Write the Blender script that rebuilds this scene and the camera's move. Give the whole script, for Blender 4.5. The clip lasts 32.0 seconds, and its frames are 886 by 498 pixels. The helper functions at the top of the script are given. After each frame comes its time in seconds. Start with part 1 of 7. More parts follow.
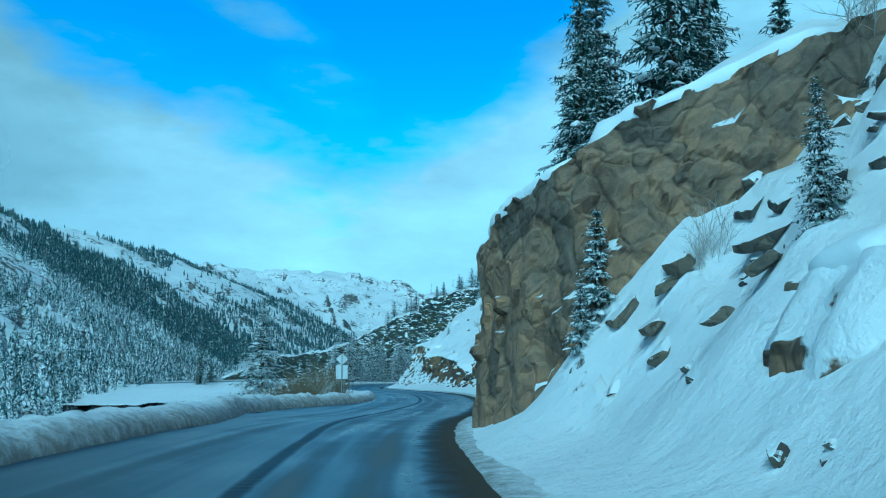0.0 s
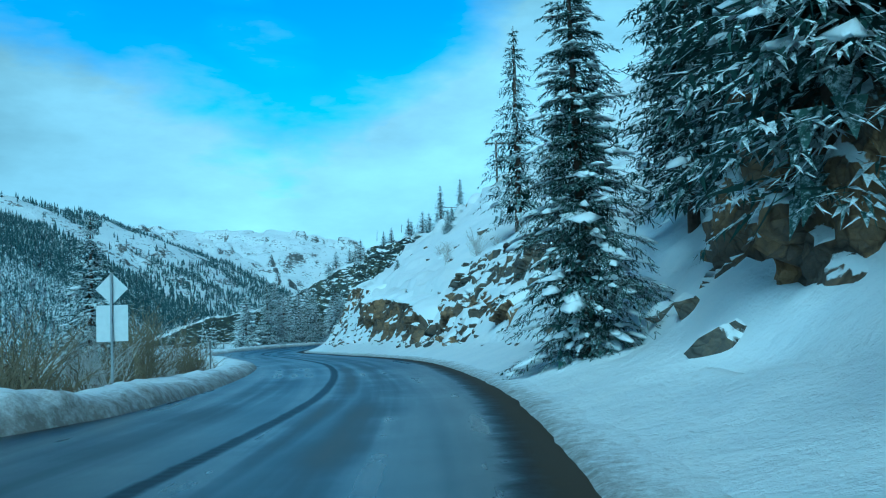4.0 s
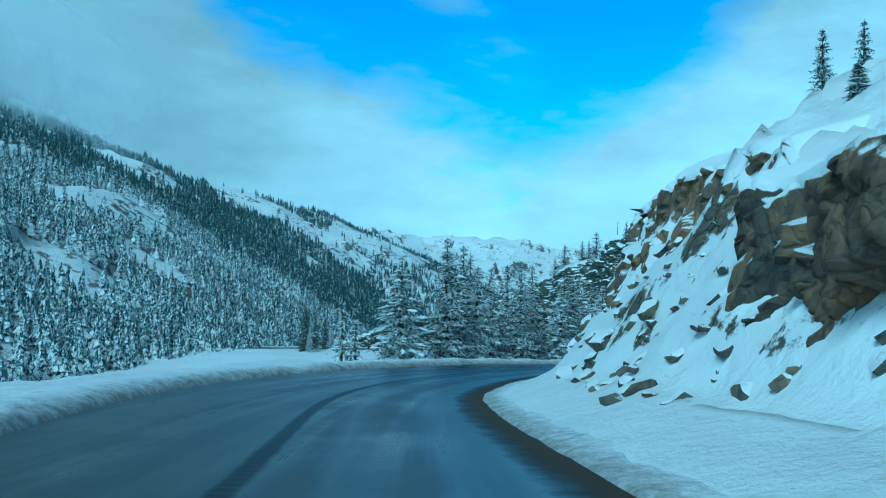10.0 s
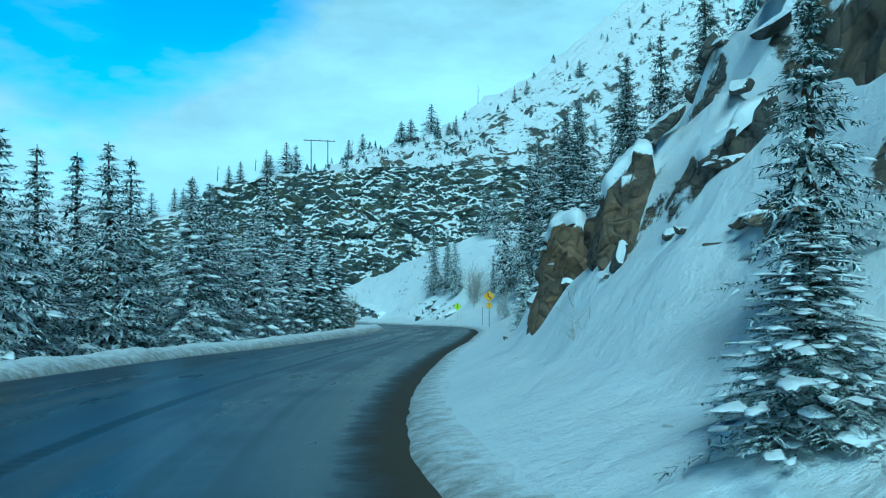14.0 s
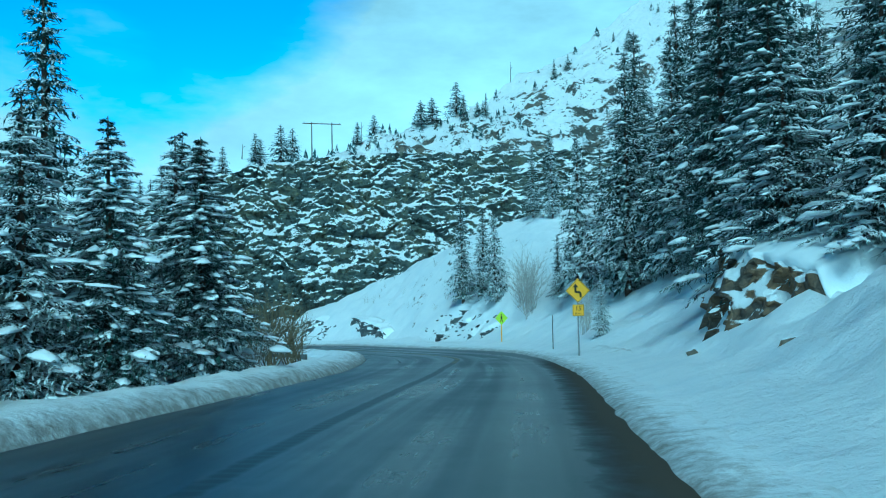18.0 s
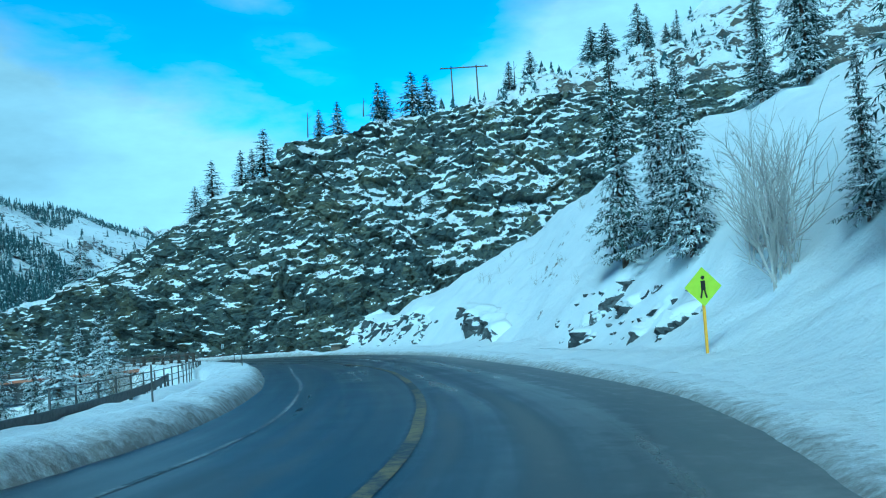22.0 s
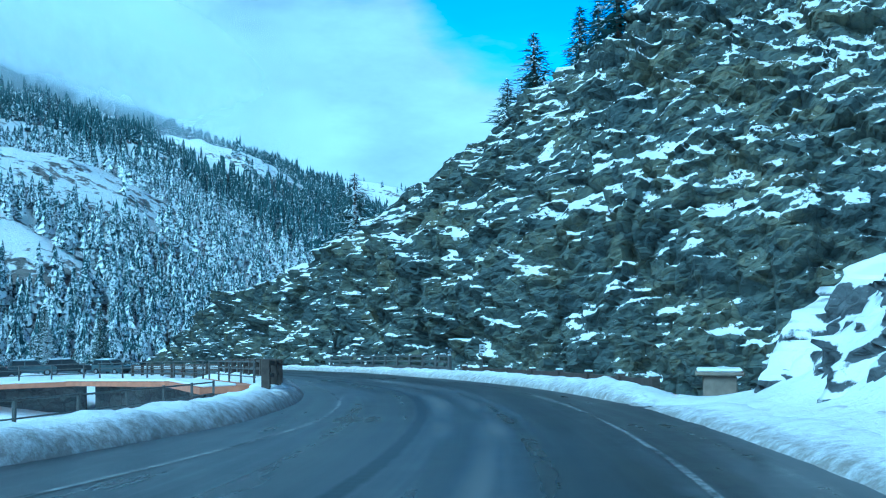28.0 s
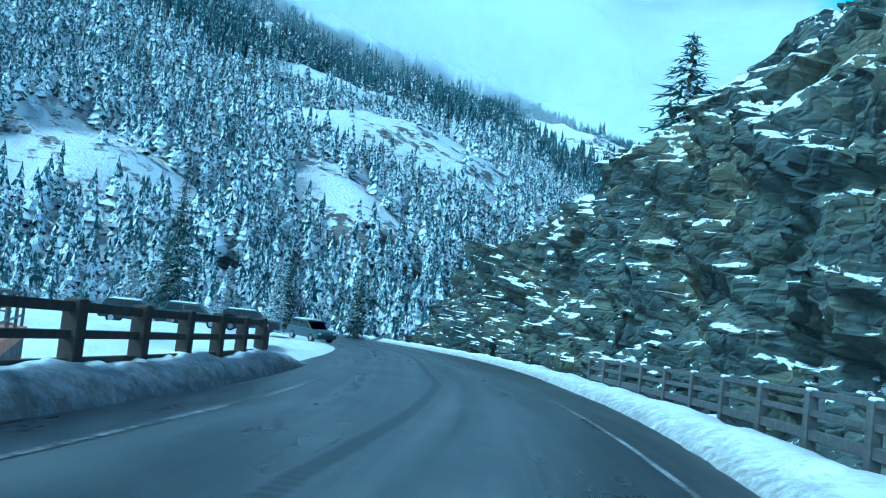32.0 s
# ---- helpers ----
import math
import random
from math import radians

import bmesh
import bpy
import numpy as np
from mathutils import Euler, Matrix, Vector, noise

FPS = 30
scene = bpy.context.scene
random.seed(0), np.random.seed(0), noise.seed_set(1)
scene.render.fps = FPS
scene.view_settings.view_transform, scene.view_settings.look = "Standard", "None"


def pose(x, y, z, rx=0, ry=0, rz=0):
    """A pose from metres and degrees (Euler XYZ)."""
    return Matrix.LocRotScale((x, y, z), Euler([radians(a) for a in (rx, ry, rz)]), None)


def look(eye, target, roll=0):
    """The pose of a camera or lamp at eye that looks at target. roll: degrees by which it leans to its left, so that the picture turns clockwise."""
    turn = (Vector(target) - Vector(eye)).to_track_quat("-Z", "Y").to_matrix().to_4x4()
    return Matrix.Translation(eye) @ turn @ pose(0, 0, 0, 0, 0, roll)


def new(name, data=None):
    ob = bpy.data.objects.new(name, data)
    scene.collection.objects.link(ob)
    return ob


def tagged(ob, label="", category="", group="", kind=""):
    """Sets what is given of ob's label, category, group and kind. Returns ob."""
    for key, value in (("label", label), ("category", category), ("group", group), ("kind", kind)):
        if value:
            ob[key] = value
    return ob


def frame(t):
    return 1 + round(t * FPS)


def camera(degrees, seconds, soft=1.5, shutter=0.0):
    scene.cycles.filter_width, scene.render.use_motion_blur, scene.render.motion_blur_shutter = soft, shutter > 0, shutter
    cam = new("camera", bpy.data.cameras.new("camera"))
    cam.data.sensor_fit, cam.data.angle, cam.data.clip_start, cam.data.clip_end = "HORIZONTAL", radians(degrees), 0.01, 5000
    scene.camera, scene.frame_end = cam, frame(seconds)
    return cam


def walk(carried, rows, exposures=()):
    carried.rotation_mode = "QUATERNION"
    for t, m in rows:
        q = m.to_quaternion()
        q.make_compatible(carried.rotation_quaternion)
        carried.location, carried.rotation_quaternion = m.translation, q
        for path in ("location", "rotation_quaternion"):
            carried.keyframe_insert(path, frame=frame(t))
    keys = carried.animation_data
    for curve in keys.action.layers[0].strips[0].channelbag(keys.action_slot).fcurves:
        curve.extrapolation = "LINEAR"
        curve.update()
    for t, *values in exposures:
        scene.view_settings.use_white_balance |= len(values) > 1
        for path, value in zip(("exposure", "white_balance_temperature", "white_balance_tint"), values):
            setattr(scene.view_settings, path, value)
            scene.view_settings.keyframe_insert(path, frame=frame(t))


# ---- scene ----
# ---- camera ----
cam = camera(57.14, 32.0, 1.1)
PATH = [
    (0, pose(-0.000, -0.000, 1.600, 95.18, -0.21, -0.00)),
    (0.5, pose(-0.113, 4.162, 1.331, 94.70, 0.20, -0.21)),
    (1, pose(-0.431, 8.484, 1.056, 94.00, -0.12, -0.40)),
    (1.5, pose(-0.317, 13.337, 0.823, 93.11, 0.77, -0.61)),
    (2, pose(-0.541, 18.101, 0.544, 92.42, 1.65, -2.67)),
    (2.5, pose(-0.544, 22.868, 0.230, 92.21, 1.91, -3.95)),
    (4.5, pose(0.657, 42.349, -1.522, 92.15, 1.53, -2.96)),
    (5, pose(0.857, 47.275, -1.850, 93.13, 0.95, 2.12)),
    (5.5, pose(1.027, 52.146, -2.160, 93.94, 1.36, 4.43)),
    (6, pose(1.027, 57.000, -2.454, 94.17, -0.21, 7.85)),
    (6.5, pose(0.889, 61.795, -2.742, 92.54, -0.18, 9.28)),
    (7, pose(0.624, 66.520, -3.019, 91.94, -0.04, 9.12)),
    (7.5, pose(0.173, 71.223, -3.299, 92.53, -0.57, 6.35)),
    (8, pose(-0.442, 75.779, -3.568, 93.10, -1.34, 7.34)),
    (8.5, pose(-1.171, 80.087, -3.853, 93.11, -1.67, 10.02)),
    (9, pose(-2.195, 84.507, -4.159, 93.08, -1.61, 11.12)),
    (9.5, pose(-3.385, 89.169, -4.483, 93.05, -1.35, 11.45)),
    (10, pose(-4.691, 93.887, -4.804, 93.15, -1.37, 12.09)),
    (10.5, pose(-6.019, 98.572, -5.103, 93.44, -2.06, 9.40)),
    (11, pose(-7.211, 103.186, -5.365, 93.14, -0.68, 3.79)),
    (11.5, pose(-8.190, 107.713, -5.644, 93.01, 0.32, -0.66)),
    (12, pose(-9.005, 112.264, -5.959, 92.02, 0.84, -3.54)),
    (12.5, pose(-9.643, 116.879, -6.273, 91.52, -1.29, -7.62)),
    (13, pose(-9.998, 121.437, -6.582, 91.30, 0.08, -10.76)),
    (13.5, pose(-10.039, 125.966, -6.875, 91.12, 0.35, -13.91)),
    (14, pose(-9.706, 130.574, -7.136, 91.23, 0.09, -16.85)),
    (14.5, pose(-8.865, 135.181, -7.364, 91.48, 2.18, -19.88)),
    (16.5, pose(-3.969, 153.734, -8.597, 90.89, 1.41, -19.88)),
    (17, pose(-2.360, 158.290, -8.882, 91.16, 2.27, -17.68)),
    (17.5, pose(-0.663, 162.809, -9.162, 92.12, 1.22, -14.91)),
    (18, pose(1.018, 167.402, -9.434, 92.46, 1.13, -14.81)),
    (18.5, pose(2.768, 172.041, -9.709, 92.70, 1.22, -14.47)),
    (19, pose(4.538, 176.756, -9.979, 92.82, 0.93, -14.49)),
    (19.5, pose(6.380, 181.482, -10.243, 92.91, 0.24, -14.38)),
    (20, pose(8.178, 186.161, -10.519, 92.63, 0.39, -14.04)),
    (20.5, pose(9.836, 190.806, -10.802, 92.02, 1.13, -13.45)),
    (21, pose(11.356, 195.352, -11.069, 91.84, 2.33, -10.15)),
    (21.5, pose(12.759, 199.934, -11.337, 92.24, 3.63, -5.26)),
    (22, pose(14.029, 204.535, -11.632, 92.59, 3.82, -0.43)),
    (22.5, pose(15.053, 209.237, -11.948, 92.16, 3.52, 1.17)),
    (23, pose(15.799, 214.005, -12.273, 92.66, 3.78, 4.06)),
    (23.5, pose(15.943, 218.887, -12.599, 93.02, 2.69, 7.28)),
    (24, pose(15.730, 223.887, -12.918, 93.14, 2.08, 10.66)),
    (24.5, pose(15.276, 228.860, -13.225, 93.02, 1.53, 14.09)),
    (26.5, pose(11.886, 247.884, -14.006, 92.95, 4.54, 18.11)),
    (27, pose(10.671, 252.771, -14.302, 93.69, 2.72, 22.03)),
    (27.5, pose(9.369, 257.615, -14.606, 93.92, 1.85, 25.31)),
    (28, pose(7.853, 262.332, -14.912, 94.23, 0.79, 28.83)),
    (28.5, pose(6.217, 267.095, -15.202, 94.09, 0.76, 32.10)),
    (29, pose(4.356, 271.784, -15.483, 94.11, 0.59, 34.67)),
    (29.5, pose(2.244, 276.369, -15.757, 94.21, -0.70, 36.93)),
    (30, pose(-0.107, 280.717, -16.025, 94.06, -2.57, 38.86)),
    (30.5, pose(-2.747, 284.794, -16.281, 94.02, -4.43, 42.90)),
    (31, pose(-5.567, 288.605, -16.515, 93.73, -5.05, 47.40)),
    (31.5, pose(-8.599, 292.153, -16.743, 93.53, -5.49, 51.03)),
    (32, pose(-11.928, 295.511, -16.970, 93.21, -6.20, 53.74)),
]
walk(cam, PATH, exposures=[(0.0, -0.06, 3740, -34), (6.0, 0.0, 3740, -34), (11.0, -0.06, 3760, -35), (13.0, 0.0, 3900, -36), (17.0, 0.18, 3840, -38), (20.0, 0.14, 3800, -35), (23.0, 0.42, 3820, -30), (28.0, 0.74, 3640, -23), (32.0, 0.98, 3690, -24)])

# ---- sky and sun ----
SUN_AZ, SUN_EL = 164.0, 50.0
world = bpy.data.worlds.new("winter_sky")
scene.world = world
world.use_nodes = True
wn, wl = world.node_tree.nodes, world.node_tree.links
wn.clear()


def wnode(kind, **kw):
    n = wn.new(kind)
    for k, v in kw.items():
        if k == "op":
            n.operation = v
        elif k == "clamp":
            n.use_clamp = v
    return n


def wmath(op, a, b=None, c=None, clamp=False):
    n = wnode("ShaderNodeMath", op=op, clamp=clamp)
    for i, v in enumerate((a, b, c)):
        if v is None:
            continue
        if isinstance(v, (int, float)):
            n.inputs[i].default_value = v
        else:
            wl.new(v, n.inputs[i])
    return n.outputs[0]


sky = wn.new("ShaderNodeTexSky")
sky.sky_type = "NISHITA"
sky.sun_disc = False
sky.sun_elevation, sky.sun_rotation = radians(SUN_EL), radians(-SUN_AZ)
sky.altitude, sky.air_density, sky.dust_density, sky.ozone_density = 2400, 1.0, 0.3, 2.0
tc = wn.new("ShaderNodeTexCoord")
sep = wn.new("ShaderNodeSeparateXYZ")
wl.new(tc.outputs["Generated"], sep.inputs[0])
X, Y, Z = sep.outputs
azim = wmath("MULTIPLY", wmath("ARCTAN2", wmath("MULTIPLY", X, -1.0), Y), 57.2958)
elev = wmath("MULTIPLY", wmath("ARCSINE", Z), 57.2958)
# cloud bank: low over the valley's end, rising to both sides; heights in degrees by azimuth
bank_r = wn.new("ShaderNodeValToRGB")
bank_r.color_ramp.interpolation = "B_SPLINE"
BANK = [(-60, 34), (-14, 26), (-7, 19), (-2, 13.5), (3, 11.5), (7, 10.5), (11, 11.5), (15, 14.5), (20, 16.5), (26, 16), (32, 24), (70, 34)]
for k_, (az_, el_) in enumerate(BANK):
    el = bank_r.color_ramp.elements[k_] if k_ < 1 else (bank_r.color_ramp.elements[-1] if k_ == len(BANK) - 1 else bank_r.color_ramp.elements.new((az_ + 60) / 130))
    el.position, el.color = (az_ + 60) / 130, (el_ / 40, el_ / 40, el_ / 40, 1)
wl.new(wmath("MULTIPLY", wmath("ADD", azim, 60.0), 1 / 130, clamp=True), bank_r.inputs[0])
bank = wmath("MULTIPLY", bank_r.outputs[0], 40.0)
flat = wn.new("ShaderNodeVectorMath")
flat.operation = "MULTIPLY"
wl.new(tc.outputs["Generated"], flat.inputs[0])
flat.inputs[1].default_value = (1.0, 1.0, 2.6)


def cloud_noise(scale, detail, rough, distort=0.0):
    n = wn.new("ShaderNodeTexNoise")
    wl.new(flat.outputs[0], n.inputs["Vector"])
    n.inputs["Scale"].default_value, n.inputs["Detail"].default_value = scale, detail
    n.inputs["Roughness"].default_value, n.inputs["Distortion"].default_value = rough, distort
    return n.outputs[0]


n_big = cloud_noise(3.2, 6.0, 0.5)
n_wisp = cloud_noise(5.5, 7.0, 0.55, 0.4)
n_puff = cloud_noise(9.0, 7.0, 0.52, 0.2)
edge = wmath("ADD", wmath("SUBTRACT", bank, elev), wmath("ADD", wmath("MULTIPLY", wmath("SUBTRACT", n_big, 0.5), 7.0), wmath("MULTIPLY", wmath("SUBTRACT", n_puff, 0.5), 8.0)))
bankmask = wmath("MULTIPLY", wmath("ADD", edge, 2.2), 1 / 5.5, clamp=True)
# high cloud closes the sky overhead
overhead = wmath("MULTIPLY", wmath("ADD", wmath("SUBTRACT", elev, 30.0), wmath("MULTIPLY", wmath("SUBTRACT", n_big, 0.5), 30.0)), 1 / 12.0, clamp=True)
wispmask = wmath("MULTIPLY", wmath("SUBTRACT", n_wisp, 0.56), 4.0, clamp=True)


def streak_at(az_, el_, wa, we):
    """A thin streak of cloud round a place in the sky."""
    p = wmath("MULTIPLY", wmath("SUBTRACT", azim, az_), 1 / wa)
    q = wmath("MULTIPLY", wmath("SUBTRACT", elev, wmath("ADD", wmath("MULTIPLY", wmath("SUBTRACT", azim, az_), 0.22), el_)), 1 / we)
    r_ = wmath("SUBTRACT", 1.0, wmath("ADD", wmath("MULTIPLY", p, p), wmath("MULTIPLY", q, q)))
    return wmath("ADD", wmath("MULTIPLY", r_, 0.75), wmath("MULTIPLY", wmath("SUBTRACT", n_wisp, 0.52), 2.6), clamp=True)


streak = wmath("MAXIMUM", streak_at(8.0, 15.6, 4.6, 2.8), wmath("MAXIMUM", streak_at(12.5, 20.5, 6.0, 1.7), streak_at(3.0, 12.2, 4.0, 1.0)))
mask = wmath("MAXIMUM", bankmask, wmath("MAXIMUM", wmath("MULTIPLY", wispmask, 0.3), wmath("MAXIMUM", wmath("MULTIPLY", streak, 0.55), wmath("MULTIPLY", overhead, 0.9))))
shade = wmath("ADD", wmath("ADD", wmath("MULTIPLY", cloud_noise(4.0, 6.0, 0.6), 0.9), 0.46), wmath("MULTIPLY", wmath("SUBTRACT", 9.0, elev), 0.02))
shade = wmath("MULTIPLY", shade, wmath("SUBTRACT", 1.0, wmath("MULTIPLY", wmath("MULTIPLY", wmath("SUBTRACT", azim, 10.0), 0.05, clamp=True), wmath("MULTIPLY", wmath("MULTIPLY", wmath("SUBTRACT", 62.0, azim), 0.05, clamp=True), 0.24))))
# cloud is brighter on the right and towards the zenith
shade = wmath("MULTIPLY", shade, wmath("ADD", 1.0, wmath("MULTIPLY", wmath("MULTIPLY", azim, -1 / 20.0, clamp=True), 0.3)))
shade = wmath("MULTIPLY", shade, wmath("ADD", 1.0, wmath("MULTIPLY", wmath("MULTIPLY", wmath("SUBTRACT", elev, 24.0), 1 / 40.0, clamp=True), 3.4)))
ccol = wn.new("ShaderNodeVectorMath")
ccol.operation = "SCALE"
ccol.inputs[0].default_value = (0.68, 0.74, 0.78)
wl.new(shade, ccol.inputs["Scale"])
skyc = wn.new("ShaderNodeVectorMath")
skyc.operation = "MULTIPLY"
wl.new(sky.outputs[0], skyc.inputs[0])
skyc.inputs[1].default_value = (0.085, 0.165, 0.2)
mix = wn.new("ShaderNodeMix")
mix.data_type = "RGBA"
wl.new(mask, mix.inputs["Factor"])
wl.new(skyc.outputs[0], mix.inputs["A"])
wl.new(ccol.outputs[0], mix.inputs["B"])
bg = wn.new("ShaderNodeBackground")
wl.new(mix.outputs["Result"], bg.inputs["Color"])
bg.inputs["Strength"].default_value = 1.0
wo = wn.new("ShaderNodeOutputWorld")
wl.new(bg.outputs[0], wo.inputs[0])

sun = new("sun", bpy.data.lights.new("sun", "SUN"))
sun.data.energy, sun.data.angle, sun.data.color = 2.5, radians(30), (1.0, 0.95, 0.88)
a, e = radians(SUN_AZ), radians(SUN_EL)       # azimuth counted to the left of y
sun.matrix_world = look((0, 0, 60), (math.sin(a) * math.cos(e), -math.cos(a) * math.cos(e), 60 - math.sin(e)))

# ---- materials ----


def material(name, rough=0.8, metal=0.0):
    m = bpy.data.materials.new(name)
    m.use_nodes = True
    nt = m.node_tree
    b = nt.nodes["Principled BSDF"]
    b.inputs["Roughness"].default_value, b.inputs["Metallic"].default_value = rough, metal
    return m, nt, b


def tex(nt, scale, detail=4.0, rough=0.55, kind="noise", coord="Object", stretch=None, distort=0.0):
    c = nt.nodes.new("ShaderNodeTexCoord") if coord == "Object" else nt.nodes.new("ShaderNodeNewGeometry")
    src = c.outputs["Object"] if coord == "Object" else c.outputs["Position"]
    if stretch:
        mp = nt.nodes.new("ShaderNodeMapping")
        mp.inputs["Scale"].default_value = stretch
        nt.links.new(src, mp.inputs[0])
        src = mp.outputs[0]
    if kind == "noise":
        n = nt.nodes.new("ShaderNodeTexNoise")
        n.inputs["Detail"].default_value, n.inputs["Roughness"].default_value = detail, rough
        n.inputs["Distortion"].default_value = distort
    else:
        n = nt.nodes.new("ShaderNodeTexVoronoi")
    n.inputs["Scale"].default_value = scale
    nt.links.new(src, n.inputs["Vector"])
    return n.outputs[0]


def ramp(nt, fac, stops):
    r = nt.nodes.new("ShaderNodeValToRGB")
    r.color_ramp.elements[0].position, r.color_ramp.elements[0].color = stops[0][0], (*stops[0][1], 1)
    r.color_ramp.elements[1].position, r.color_ramp.elements[1].color = stops[-1][0], (*stops[-1][1], 1)
    for p, c in stops[1:-1]:
        el = r.color_ramp.elements.new(p)
        el.color = (*c, 1)
    nt.links.new(fac, r.inputs[0])
    return r.outputs[0]


def mth(nt, op, p, q=None, clamp=False):
    n = nt.nodes.new("ShaderNodeMath")
    n.operation, n.use_clamp = op, clamp
    for i, v in enumerate((p, q)):
        if v is None:
            continue
        if isinstance(v, (int, float)):
            n.inputs[i].default_value = v
        else:
            nt.links.new(v, n.inputs[i])
    return n.outputs[0]


def mixc(nt, fac, p, q):
    n = nt.nodes.new("ShaderNodeMix")
    n.data_type = "RGBA"
    if isinstance(fac, (int, float)):
        n.inputs["Factor"].default_value = fac
    else:
        nt.links.new(fac, n.inputs["Factor"])
    for k, v in (("A", p), ("B", q)):
        if isinstance(v, tuple):
            n.inputs[k].default_value = (*v, 1)
        else:
            nt.links.new(v, n.inputs[k])
    return n.outputs["Result"]


def bump(nt, b, height, strength=0.5, dist=0.05):
    n = nt.nodes.new("ShaderNodeBump")
    n.inputs["Strength"].default_value, n.inputs["Distance"].default_value = strength, dist
    nt.links.new(height, n.inputs["Height"])
    nt.links.new(n.outputs[0], b.inputs["Normal"])
    return n


def upness(nt):
    g = nt.nodes.new("ShaderNodeNewGeometry")
    s = nt.nodes.new("ShaderNodeSeparateXYZ")
    nt.links.new(g.outputs["Normal"], s.inputs[0])
    return s.outputs[2]


def paint(name, colour, rough=0.6, metal=0.0, vary=0.18, scale=6.0):
    m, nt, b = material(name, rough, metal)
    n = tex(nt, scale, 5)
    lo, hi = tuple(c * (1 - vary) for c in colour), tuple(min(1, c * (1 + vary)) for c in colour)
    nt.links.new(ramp(nt, n, [(0.3, lo), (0.7, hi)]), b.inputs["Base Color"])
    bump(nt, b, tex(nt, scale * 12, 3), 0.15, 0.004)
    return m


def uvsep(nt, layer):
    uv = nt.nodes.new("ShaderNodeUVMap")
    uv.uv_map = layer
    sp = nt.nodes.new("ShaderNodeSeparateXYZ")
    nt.links.new(uv.outputs[0], sp.inputs[0])
    return uv.outputs[0], sp.outputs[0], sp.outputs[1]


SNOW_LO, SNOW_HI = (0.78, 0.81, 0.84), (0.86, 0.88, 0.89)


def snow_material(name, dirt=0.0, lumps=1.0, splash=False):
    m, nt, b = material(name, 0.65)
    b.inputs["Specular IOR Level"].default_value = 0.25
    col = ramp(nt, tex(nt, 0.7, 5, coord="pos"), [(0.3, SNOW_LO), (0.7, SNOW_HI)])
    if dirt:
        d = mth(nt, "MULTIPLY", mth(nt, "SUBTRACT", tex(nt, 2.3, 8, 0.7, coord="pos"), 0.52), 5.0 * dirt, True)
        col = mixc(nt, d, col, (0.38, 0.36, 0.31))
    if splash:
        # grit thrown up along the road's edge
        _, across, _ = uvsep(nt, "Across")
        d = mth(nt, "SUBTRACT", mth(nt, "MULTIPLY", tex(nt, 3.5, 8, 0.75, coord="pos"), 2.2), mth(nt, "ADD", mth(nt, "MULTIPLY", across, 0.95), 0.42))
        col = mixc(nt, mth(nt, "MULTIPLY", mth(nt, "MULTIPLY", d, 1.4, True), 0.8), col, (0.17, 0.15, 0.115))
    nt.links.new(col, b.inputs["Base Color"])
    h = mth(nt, "ADD", tex(nt, 1.6 * lumps, 6, 0.6, coord="pos"), mth(nt, "MULTIPLY", tex(nt, 9.0 * lumps, 5, 0.65, coord="pos"), 0.35))
    bump(nt, b, h, 0.6 if splash else 0.4, 0.12 if splash else 0.08)
    return m


